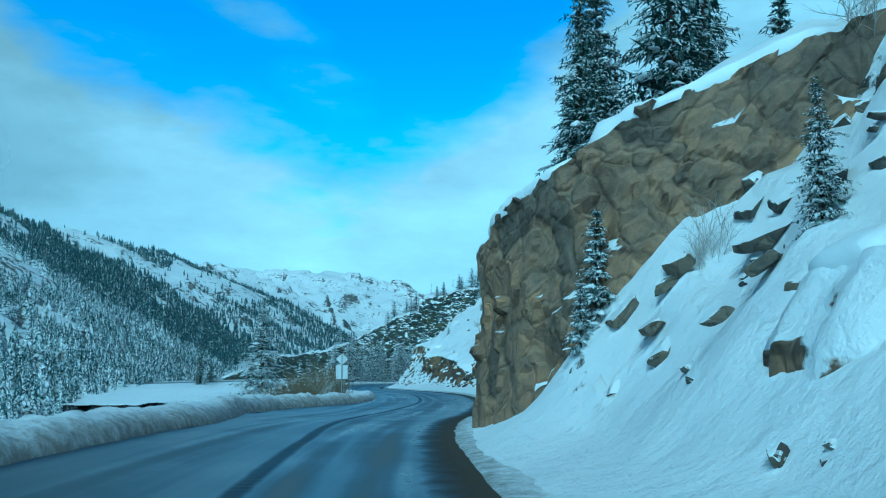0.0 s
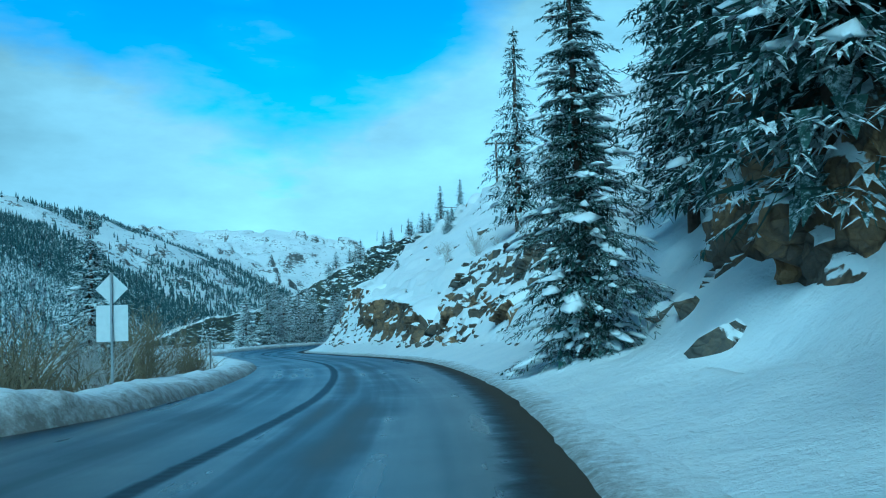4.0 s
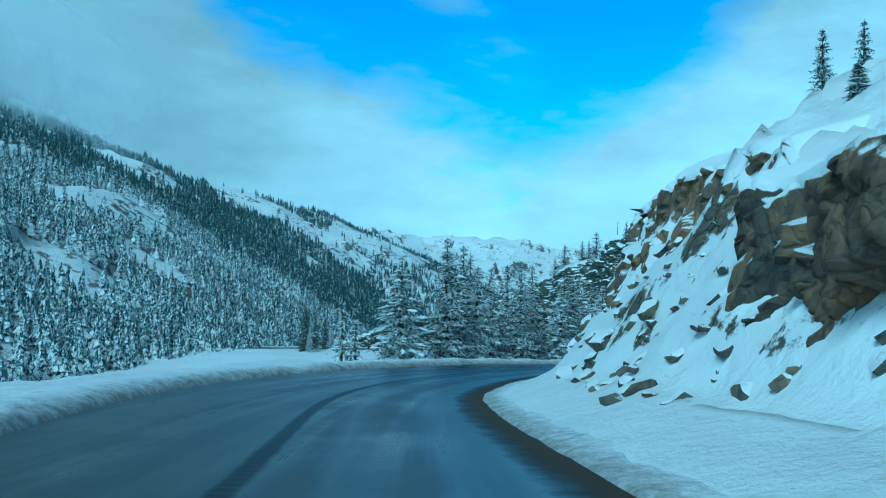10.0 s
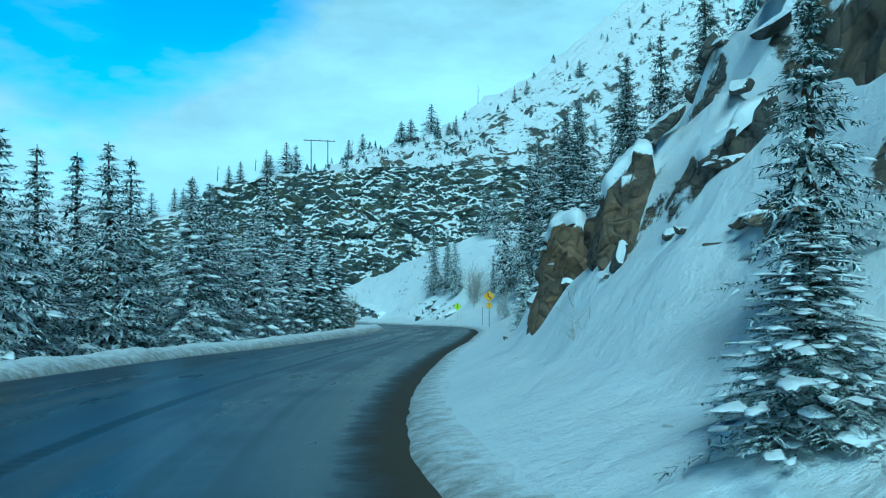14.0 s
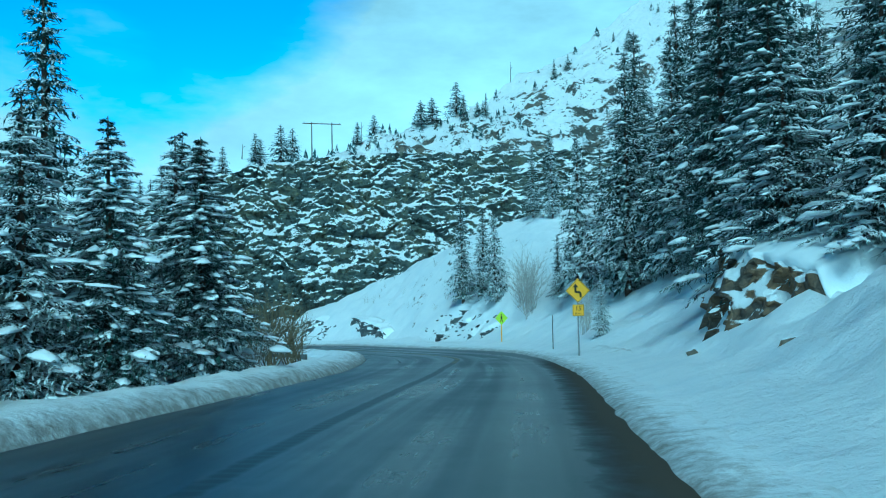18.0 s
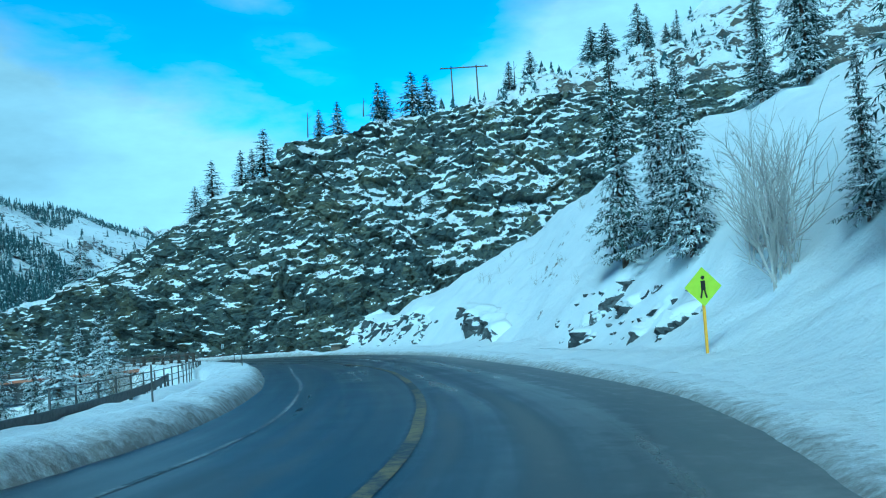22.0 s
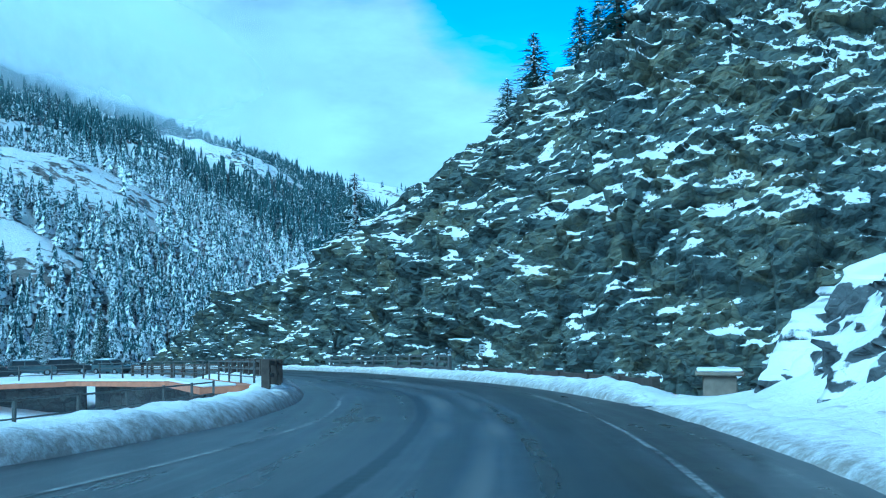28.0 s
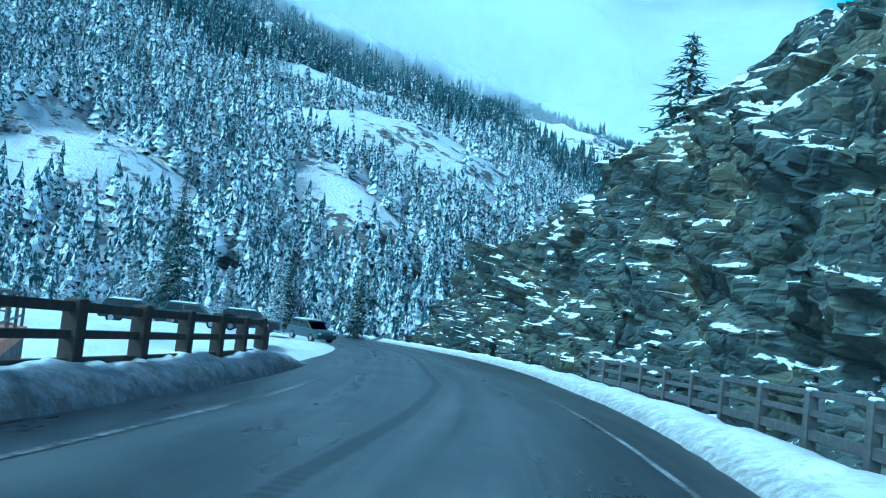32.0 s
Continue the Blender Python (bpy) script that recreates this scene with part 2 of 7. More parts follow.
def snowy_rock(name, tones, lo=0.45, hi=0.62, scale=1.0, wobble=0.5, strata=(1, 1, 2.2), patch=1.0, cracks=0.75, drift=0.0, streaks=(1, 1, 1)):
    """Fractured rock, every block of its own tone, with snow lying where the surface faces up."""
    m, nt, b = material(name, 0.85)
    g = nt.nodes.new("ShaderNodeNewGeometry")
    mp = nt.nodes.new("ShaderNodeMapping")
    mp.inputs["Scale"].default_value, mp.inputs["Rotation"].default_value = strata, (0.25, 0.35, 0.5)
    nt.links.new(g.outputs["Position"], mp.inputs[0])
    wn_ = nt.nodes.new("ShaderNodeTexNoise")
    wn_.inputs["Scale"].default_value, wn_.inputs["Detail"].default_value = 0.9 * scale, 3
    nt.links.new(mp.outputs[0], wn_.inputs["Vector"])
    sc, ad = nt.nodes.new("ShaderNodeVectorMath"), nt.nodes.new("ShaderNodeVectorMath")
    sc.operation, ad.operation = "SCALE", "ADD"
    nt.links.new(wn_.outputs["Color"], sc.inputs[0])
    sc.inputs["Scale"].default_value = 0.9 / scale
    nt.links.new(mp.outputs[0], ad.inputs[0])
    nt.links.new(sc.outputs[0], ad.inputs[1])
    dist, tone = [], []
    for k in (0.7, 2.1):
        v1, v2 = nt.nodes.new("ShaderNodeTexVoronoi"), nt.nodes.new("ShaderNodeTexVoronoi")
        v2.feature = "DISTANCE_TO_EDGE"
        for v in (v1, v2):
            v.inputs["Scale"].default_value = k * scale
            nt.links.new(ad.outputs[0], v.inputs["Vector"])
        sp = nt.nodes.new("ShaderNodeSeparateXYZ")
        nt.links.new(v1.outputs["Color"], sp.inputs[0])
        tone.append(sp.outputs[0])
        dist.append(v2.outputs["Distance"])
    big = tex(nt, 0.22 * scale, 5, 0.6, coord="pos", stretch=strata, distort=0.6)
    fine = tex(nt, 3.2 * scale, 9, 0.72, coord="pos", stretch=strata)
    t = mth(nt, "ADD", mth(nt, "MULTIPLY", big, 0.42), mth(nt, "MULTIPLY", fine, 0.36))
    t = mth(nt, "ADD", t, mth(nt, "ADD", mth(nt, "MULTIPLY", tone[0], 0.14), mth(nt, "MULTIPLY", tone[1], 0.08)))
    col = ramp(nt, t, [(0.34, tones[0]), (0.46, tones[1]), (0.55, tones[2]), (0.66, tones[3])])
    gate = mth(nt, "MULTIPLY", mth(nt, "SUBTRACT", big, 0.38), 6.0, True)
    c1 = mth(nt, "MULTIPLY", mth(nt, "SUBTRACT", 0.045, dist[0]), 30.0, True)
    c2 = mth(nt, "MULTIPLY", mth(nt, "MULTIPLY", mth(nt, "SUBTRACT", 0.05, dist[1]), 26.0, True), gate)
    col = mixc(nt, mth(nt, "MULTIPLY", mth(nt, "MAXIMUM", c1, mth(nt, "MULTIPLY", c2, 0.7)), cracks), col, tuple(c * 0.3 for c in tones[0]))
    up = upness(nt)
    n1 = tex(nt, 1.1 * scale * patch, 8, 0.68, coord="pos", stretch=streaks)
    f = mth(nt, "ADD", up, mth(nt, "MULTIPLY", mth(nt, "SUBTRACT", n1, 0.5), wobble))
    if drift:                              # pads of snow stuck to the face
        f = mth(nt, "ADD", f, mth(nt, "MULTIPLY", mth(nt, "SUBTRACT", tex(nt, 0.42 * scale, 4, 0.5, coord="pos", distort=0.8), 0.5), drift))
    f = mth(nt, "MULTIPLY", mth(nt, "SUBTRACT", f, lo), 1.0 / (hi - lo), True)
    snow = ramp(nt, tex(nt, 0.7, 5, coord="pos"), [(0.3, SNOW_LO), (0.7, SNOW_HI)])
    nt.links.new(mixc(nt, f, col, snow), b.inputs["Base Color"])
    hgt = mth(nt, "ADD", mth(nt, "MULTIPLY", fine, 0.8), mth(nt, "ADD", mth(nt, "MULTIPLY", mth(nt, "MINIMUM", dist[0], 0.12), 5.0), mth(nt, "MULTIPLY", mth(nt, "MINIMUM", dist[1], 0.12), 2.5)))
    soft = mth(nt, "ADD", mth(nt, "MULTIPLY", tex(nt, 1.3, 6, 0.6, coord="pos"), 2.0), mth(nt, "MULTIPLY", tex(nt, 7.0, 6, 0.7, coord="pos"), 0.5))
    mh = nt.nodes.new("ShaderNodeMix")
    for k, v in (("Factor", f), ("A", hgt), ("B", soft)):
        nt.links.new(v, mh.inputs[k])
    bn = bump(nt, b, mh.outputs[0], 0.8, 0.12 / max(scale, 0.3))
    # bare rock breaks in flat planes, snow lies rounded
    nm = nt.nodes.new("ShaderNodeMix")
    nm.data_type = "VECTOR"
    nt.links.new(f, nm.inputs["Factor"])
    nt.links.new(g.outputs["True Normal"], nm.inputs[4])
    nt.links.new(g.outputs["Normal"], nm.inputs[5])
    nt.links.new(nm.outputs[1], bn.inputs["Normal"])
    return m


M_SNOW = snow_material("snow")
M_BANK = snow_material("ploughed_snow", 0.5, 1.3, True)
M_SLOPE = snowy_rock("snow_slope", [(0.055, 0.056, 0.052), (0.105, 0.098, 0.08), (0.165, 0.135, 0.092), (0.24, 0.185, 0.118)], 0.43, 0.47, 1.3, 0.55, patch=1.5, drift=0.6)
M_ROCK = snowy_rock("brown_rock", [(0.052, 0.049, 0.042), (0.125, 0.1, 0.072), (0.21, 0.145, 0.078), (0.32, 0.205, 0.095)], 0.36, 0.42, 1.1, 0.7, (1, 1, 0.8), 1.0, 0.5, 1.9)
M_BAND = snowy_rock("orange_brown_rock", [(0.045, 0.043, 0.037), (0.105, 0.086, 0.062), (0.175, 0.124, 0.07), (0.29, 0.19, 0.09)], 0.5, 0.57, 1.0, 0.7, (1, 1, 1.2), 1.0, 0.5, 0.9)
M_STONE = snowy_rock("grey_brown_stone", [(0.05, 0.052, 0.05), (0.1, 0.095, 0.082), (0.165, 0.14, 0.1), (0.25, 0.19, 0.115)], 0.4, 0.47, 1.2, 0.7, (1, 1, 1.2), 1.0, 0.5, 0.3)
M_GREYROCK = snowy_rock("blue_grey_rock", [(0.04, 0.047, 0.053), (0.08, 0.089, 0.094), (0.115, 0.124, 0.127), (0.165, 0.17, 0.168)], 0.42, 0.5, 1.2, 0.8, (1, 1, 1.5), 1.4, 0.35, 1.2)
M_SPUR = snowy_rock("sheer_brown_rock", [(0.07, 0.062, 0.05), (0.185, 0.145, 0.1), (0.29, 0.2, 0.115), (0.46, 0.29, 0.14)], 0.56, 0.61, 0.8, 0.6, (1, 1, 0.9), 1.2, 0.4, 1.3)
M_CLIFF = snowy_rock("dark_cliff_rock", [(0.042, 0.056, 0.057), (0.074, 0.092, 0.086), (0.105, 0.118, 0.09), (0.15, 0.145, 0.085)], 0.63, 0.68, 0.6, 1.7, (1, 1, 1.3), 3.4, 0.35, 1.9, (1, 1, 1.2))
M_MOUNT = snowy_rock("mountain_rock_and_snow", [(0.07, 0.075, 0.075), (0.14, 0.14, 0.135), (0.2, 0.19, 0.18), (0.26, 0.25, 0.23)], 0.69, 0.78, 0.12, 1.15, (1, 1, 2.2), 1.6, 0.75, 0.6, (1, 1, 2.0))
M_RIDGE = snowy_rock("ridge_rock_and_snow", [(0.04, 0.046, 0.044), (0.08, 0.085, 0.076), (0.13, 0.12, 0.1), (0.2, 0.175, 0.13)], 0.43, 0.51, 0.4, 1.2, (1, 1, 1.8), 2.4, 0.4, 1.2, (1, 1, 2.0))


def band(nt, x, centre, half, soft):
    """1 within half of centre, fading to 0 over soft."""
    d = mth(nt, "ABSOLUTE", mth(nt, "SUBTRACT", x, centre))
    return mth(nt, "MULTIPLY", mth(nt, "SUBTRACT", half + soft, d), 1 / soft, True)


def asphalt():
    """Wet asphalt with frost between the wheel tracks, a tarred joint at the centre and sand at the shoulder."""
    m, nt, b = material("wet_asphalt", 0.4)
    vec, o_, s_ = uvsep(nt, "UVMap")
    _, e_, c_ = uvsep(nt, "EdgeMap")
    mp = nt.nodes.new("ShaderNodeMapping")
    mp.inputs["Scale"].default_value = (1.5, 0.03, 1)
    nt.links.new(vec, mp.inputs[0])
    st = nt.nodes.new("ShaderNodeTexNoise")
    st.inputs["Scale"].default_value, st.inputs["Detail"].default_value = 1.0, 7
    nt.links.new(mp.outputs[0], st.inputs["Vector"])
    big = tex(nt, 0.25, 6, 0.62, coord="pos")
    mid = tex(nt, 1.7, 6, 0.65, coord="pos")
    fine = tex(nt, 55, 4, 0.7, coord="pos")
    t = mth(nt, "ADD", mth(nt, "MULTIPLY", st.outputs[0], 0.6), mth(nt, "MULTIPLY", big, 0.4))
    col = ramp(nt, t, [(0.36, (0.007, 0.008, 0.010)), (0.5, (0.012, 0.014, 0.016)), (0.66, (0.032, 0.035, 0.037))])
    lane = mth(nt, "MAXIMUM", band(nt, c_, 1.75, 0.25, 0.5), mth(nt, "MAXIMUM", band(nt, c_, 0.55, 0.1, 0.3), mth(nt, "MULTIPLY", band(nt, c_, -1.8, 0.3, 0.6), 0.6)))
    frost = mth(nt, "MULTIPLY", lane, mth(nt, "MULTIPLY", mth(nt, "SUBTRACT", mth(nt, "ADD", st.outputs[0], mth(nt, "MULTIPLY", big, 0.7)), 0.72), 3.2, True))
    col = mixc(nt, mth(nt, "MULTIPLY", frost, 0.42), col, (0.30, 0.32, 0.33))
    wob = mth(nt, "MULTIPLY", mth(nt, "SUBTRACT", mid, 0.5), 0.35)
    joint = mth(nt, "MULTIPLY", band(nt, mth(nt, "ADD", c_, mth(nt, "MULTIPLY", wob, 0.4)), 0.0, 0.09, 0.09), mth(nt, "ADD", mth(nt, "MULTIPLY", mth(nt, "MULTIPLY", mth(nt, "SUBTRACT", 150.0, s_), 1 / 60.0, True), 0.2), 0.3))
    col = mixc(nt, joint, col, (0.010, 0.011, 0.012))
    # milled rumble bars across the joint
    bars = mth(nt, "MULTIPLY", mth(nt, "SUBTRACT", mth(nt, "SINE", mth(nt, "MULTIPLY", s_, 20.94)), 0.25), 3.0, True)
    bars = mth(nt, "MULTIPLY", mth(nt, "MULTIPLY", bars, band(nt, c_, 0.0, 0.15, 0.06)), mth(nt, "MULTIPLY", mth(nt, "SUBTRACT", big, 0.40), 5.0, True))
    col = mixc(nt, mth(nt, "MULTIPLY", bars, 0.5), col, (0.10, 0.105, 0.11))
    sand = mth(nt, "MULTIPLY", mth(nt, "ADD", mth(nt, "ADD", e_, 0.75), mth(nt, "MULTIPLY", wob, 2.2)), 1.6, True)
    sand = mth(nt, "MULTIPLY", sand, mth(nt, "MULTIPLY", mth(nt, "SUBTRACT", 214.0, s_), 1 / 14.0, True))
    col = mixc(nt, mth(nt, "MULTIPLY", sand, 0.75), col, (0.085, 0.068, 0.045))
    # packed slush towards the shoulder of the last bend
    slush = mth(nt, "ADD", mth(nt, "ADD", mth(nt, "MULTIPLY", e_, 0.45), 0.85), mth(nt, "MULTIPLY", mth(nt, "SUBTRACT", mth(nt, "ADD", mth(nt, "MULTIPLY", mid, 0.6), mth(nt, "MULTIPLY", st.outputs[0], 0.6)), 0.6), 3.2), True)
    there = mth(nt, "MULTIPLY", mth(nt, "MULTIPLY", mth(nt, "SUBTRACT", s_, 204.0), 1 / 14.0, True), mth(nt, "MULTIPLY", mth(nt, "SUBTRACT", 290.0, s_), 1 / 20.0, True))
    slush = mth(nt, "MULTIPLY", slush, there)
    col = mixc(nt, mth(nt, "MULTIPLY", slush, 0.7), col, (0.42, 0.44, 0.45))
    nt.links.new(mixc(nt, mth(nt, "MULTIPLY", fine, 0.18), col, (0.09, 0.09, 0.09)), b.inputs["Base Color"])
    r = mth(nt, "ADD", mth(nt, "ADD", mth(nt, "MULTIPLY", t, 0.55), 0.05), mth(nt, "MULTIPLY", mth(nt, "MAXIMUM", frost, sand), 0.35))
    dull = mth(nt, "MAXIMUM", mth(nt, "MAXIMUM", joint, slush), mth(nt, "MULTIPLY", sand, 0.8))
    nt.links.new(mth(nt, "MINIMUM", mth(nt, "ADD", r, mth(nt, "MULTIPLY", dull, 0.5)), 0.95), b.inputs["Roughness"])
    nt.links.new(mth(nt, "SUBTRACT", 0.5, mth(nt, "MULTIPLY", dull, 0.44)), b.inputs["Specular IOR Level"])
    bump(nt, b, mth(nt, "ADD", fine, mth(nt, "MULTIPLY", mid, 0.6)), 0.25, 0.008)
    return m


M_ROAD = asphalt()


def worn_line(name, colour, keep):
    """Road paint that has worn through to the asphalt in places."""
    m, nt, b = material(name, 0.55)
    n = mth(nt, "ADD", mth(nt, "MULTIPLY", tex(nt, 5.0, 8, 0.75, coord="pos"), 0.7), mth(nt, "MULTIPLY", tex(nt, 0.35, 3, coord="pos"), 0.5))
    f = mth(nt, "MULTIPLY", mth(nt, "SUBTRACT", n, keep), 5.0, True)
    nt.links.new(mixc(nt, f, (0.03, 0.03, 0.03), colour), b.inputs["Base Color"])
    return m


M_YELLOW = worn_line("worn_yellow_line", (0.30, 0.23, 0.07), 0.52)
M_WHITE = worn_line("worn_white_line", (0.36, 0.37, 0.37), 0.52)
M_BARK = paint("conifer_bark", (0.085, 0.062, 0.045), 0.95, vary=0.4, scale=5)
M_TWIG = paint("frosted_twigs", (0.44, 0.42, 0.39), 0.9, vary=0.3)
M_WILLOW = paint("yellow_willow_twigs", (0.15, 0.125, 0.075), 0.9, vary=0.3)
M_WOOD = paint("weathered_timber", (0.062, 0.05, 0.04), 0.85, vary=0.35, scale=4)
M_STEEL = paint("weathered_steel_rail", (0.10, 0.10, 0.095), 0.65, 0.3, vary=0.35)
M_GALV = paint("galvanised_steel", (0.36, 0.37, 0.38), 0.45, 0.7)
M_SIGN_Y = paint("amber_sign_sheeting", (0.82, 0.46, 0.02), 0.4, vary=0.05)
M_SIGN_G = paint("fluorescent_yellow_green_sheeting", (0.62, 0.78, 0.03), 0.4, vary=0.05)
M_SIGN_W = paint("white_sign_sheeting", (0.66, 0.68, 0.68), 0.4, vary=0.06)
M_BLACK = paint("black_sign_ink", (0.015, 0.015, 0.015), 0.5)
M_TERRA = paint("terracotta_deck", (0.36, 0.16, 0.085), 0.8, vary=0.2, scale=2)
M_MARKER = paint("pale_brown_stone", (0.2, 0.17, 0.13), 0.9, vary=0.3, scale=3)
M_TREEPOLE = paint("utility_pole_wood", (0.12, 0.09, 0.065), 0.9, vary=0.3)


def needles(name, lo, hi, snow_lo=2.0, snow_hi=3.0, grain=9.0):
    m, nt, b = material(name, 0.8)
    g = nt.nodes.new("ShaderNodeNewGeometry")
    oi_ = nt.nodes.new("ShaderNodeObjectInfo")
    r = mth(nt, "ADD", mth(nt, "MULTIPLY", g.outputs["Random Per Island"], 0.75), mth(nt, "MULTIPLY", oi_.outputs["Random"], 0.25))
    col = ramp(nt, r, [(0.0, lo), (1.0, hi)])
    f = mth(nt, "ADD", upness(nt), mth(nt, "MULTIPLY", mth(nt, "SUBTRACT", tex(nt, grain, 5, 0.75, coord="pos"), 0.5), 2.0 if grain > 5 else 2.8))
    f = mth(nt, "MULTIPLY", mth(nt, "SUBTRACT", f, snow_lo), 1 / (snow_hi - snow_lo), True)
    nt.links.new(mixc(nt, f, col, (0.8, 0.83, 0.85)), b.inputs["Base Color"])
    b.inputs["Specular IOR Level"].default_value = 0.2
    return m


M_NEEDLE = needles("spruce_needles", (0.03, 0.056, 0.05), (0.076, 0.118, 0.098), 0.4, 0.9)
M_FROST = needles("snow_dusted_needles", (0.036, 0.064, 0.056), (0.086, 0.13, 0.108), 0.26, 0.76)
# aerial haze put into the colour: distant needles tinted bluer, their snow spread further
M_FOREST = needles("far_conifers", (0.03, 0.057, 0.064), (0.06, 0.096, 0.1), 0.36, 0.58, 0.9)
M_FOREST_LOW = needles("snowy_conifers_across_the_valley", (0.032, 0.06, 0.066), (0.072, 0.113, 0.115), 0.18, 0.42, 1.3)
M_NEAR = needles("dark_spruce_needles", (0.02, 0.042, 0.036), (0.06, 0.098, 0.08), 0.75, 1.2)

# ---- tools for building ----


def mesh_of(name, verts, faces, mat, smooth=False):
    me = bpy.data.meshes.new(name)
    me.from_pydata([tuple(v) for v in verts], [], faces)
    me.materials.append(mat)
    if smooth:
        me.polygons.foreach_set("use_smooth", [True] * len(me.polygons))
    me.update()
    return me


def grid_faces(nr, nc, flip=False):
    i = np.arange(nr - 1)[:, None] * nc + np.arange(nc - 1)[None, :]
    q = np.stack([i, i + 1, i + nc + 1, i + nc], -1).reshape(-1, 4)
    return (q[:, ::-1] if flip else q).tolist()


def thing(name, label, category, at=None, group="", kind=""):
    ob = tagged(new(name), label, category, group, kind)
    if at is not None:
        ob.matrix_basis = at
    return ob


def piece(name, me, parent, label="", at=None):
    ob = new(name, me)
    ob.parent = parent
    if at is not None:
        ob.matrix_basis = at
    if label:
        ob["label"] = label
    return ob


def part(name, bm, mat, parent, label="", at=None):
    me = bpy.data.meshes.new(name)
    bm.to_mesh(me)
    bm.free()
    me.materials.append(mat)
    return piece(name, me, parent, label, at)


def setting(name, me, label, category):
    return tagged(new(name, me), label, category, kind="structure")


def box_bm(sx, sy, sz, at=(0, 0, 0), bevel=0.0, bm=None, turn=None):
    bm = bm or bmesh.new()
    m = Matrix.Translation(at) @ (turn or Matrix()) @ Matrix.Diagonal((sx, sy, sz, 1))
    made = bmesh.ops.create_cube(bm, size=1, matrix=m)["verts"]
    if bevel:
        ed = list({e_ for v_ in made for e_ in v_.link_edges})
        bmesh.ops.bevel(bm, geom=ed, offset=bevel, segments=1, affect="EDGES")
    return bm


def rod_bm(p, q, r0, r1=None, n=8, bm=None):
    bm = bm or bmesh.new()
    p, q = Vector(p), Vector(q)
    d = q - p
    m = Matrix.Translation((p + q) / 2) @ d.to_track_quat("Z", "Y").to_matrix().to_4x4()
    bmesh.ops.create_cone(bm, cap_ends=True, segments=n, radius1=r0, radius2=r0 if r1 is None else r1, depth=d.length, matrix=m)
    return bm


# ---- the road's line: x, y and height of its surface every 20 m ----
LINE = np.array([(-0.0, -60.0, 3.75), (-0.0, -40.0, 2.55), (-0.0, -20.0, 1.35), (-0.1, -0.2, 0.16), (-0.5, 20.0, -1.05), (0.5, 40.0, -2.74), (0.9, 59.9, -4.08), (-1.2, 79.8, -5.29), (-6.1, 99.1, -6.57), (-9.7, 118.8, -7.85), (-7.9, 138.6, -9.05), (-2.5, 157.8, -10.3), (4.5, 176.6, -11.42), (11.3, 195.3, -12.52), (15.6, 214.8, -13.77), (14.2, 234.7, -14.91), (10.2, 254.2, -15.85), (3.6, 273.1, -17.01), (-6.9, 290.0, -18.06), (-21.4, 303.7, -19.04), (-37.8, 315.1, -20.04), (-54.8, 325.6, -21.04), (-72.2, 335.5, -22.04)])
LINE = np.vstack([LINE[:-1], [(-72.5, 333.6, -22.0), (-91.0, 341.0, -23.0), (-109.5, 348.6, -24.0), (-128.0, 356.2, -25.0)]])
S_KEYS = np.arange(len(LINE)) * 20.0 - 60.0


def spline(keys, vals, s):
    """Catmull-Rom through evenly spaced values."""
    u = np.clip((np.asarray(s) - keys[0]) / (keys[1] - keys[0]), 0, len(keys) - 1.001)
    i = np.floor(u).astype(int)
    f = (u - i)[..., None]
    g = lambda j: vals[np.clip(j, 0, len(vals) - 1)]
    p0, p1, p2, p3 = g(i - 1), g(i), g(i + 1), g(i + 2)
    return 0.5 * (2 * p1 + (p2 - p0) * f + (2 * p0 - 5 * p1 + 4 * p2 - p3) * f * f + (3 * p1 - p0 - 3 * p2 + p3) * f ** 3)


SD = np.arange(-60, 439.6, 0.5)
CD = spline(S_KEYS, LINE, SD)
TD = np.gradient(CD[:, :2], axis=0)
TD /= np.linalg.norm(TD, axis=1)[:, None]
kern = np.ones(121) / 121
TW = np.stack([np.convolve(np.pad(TD[:, j], 60, mode="edge"), kern, mode="valid") for j in (0, 1)], 1)
TW /= np.linalg.norm(TW, axis=1)[:, None]


def W(s, o, up=0.0):
    """World place at station s along the road, o metres to the right of the driving line, up above the road."""
    s, o, up = np.broadcast_arrays(np.asarray(s, float), np.asarray(o, float), np.asarray(up, float))
    c = np.stack([np.interp(s, SD, CD[:, j]) for j in range(3)], -1)
    past = np.where(s > 439.5, s - 439.5, 0)
    t = np.stack([np.interp(s, SD, TD[:, j]) for j in (0, 1)], -1)
    w = np.stack([np.interp(s, SD, TW[:, j]) for j in (0, 1)], -1)
    c = c + np.concatenate([t * past[..., None], (-0.05 * past)[..., None]], -1)
    near = np.clip(o, -12, 12)
    far = o - near
    n1, n2 = np.stack([t[..., 1], -t[..., 0]], -1), np.stack([w[..., 1], -w[..., 0]], -1)
    xy = c[..., :2] + n1 * near[..., None] + n2 * far[..., None]
    return np.concatenate([xy, (c[..., 2] + up)[..., None]], -1)


def heading(s):
    t = [np.interp(s, SD, TD[:, j]) for j in (0, 1)]
    return math.degrees(math.atan2(-t[0], t[1]))


def edge_left(s):
    return np.interp(s, [-60, 24, 29, 36, 44, 50, 55, 64, 75, 93, 104, 112, 120, 140, 150, 160, 168, 178, 200, 213, 226, 240, 262, 270, 276, 287, 295, 312, 345, 440],
                     [-6.2, -6.2, -7.2, -9.0, -9.0, -7.6, -6.5, -6.0, -5.6, -5.0, -5.5, -6.7, -7.5, -8.1, -8.6, -8.2, -6.9, -6.5, -6.3, -6.9, -6.7, -6.7, -7.4, -8.5, -8.0, -6.2, -5.8, -5.4, -4.8, -4.8])


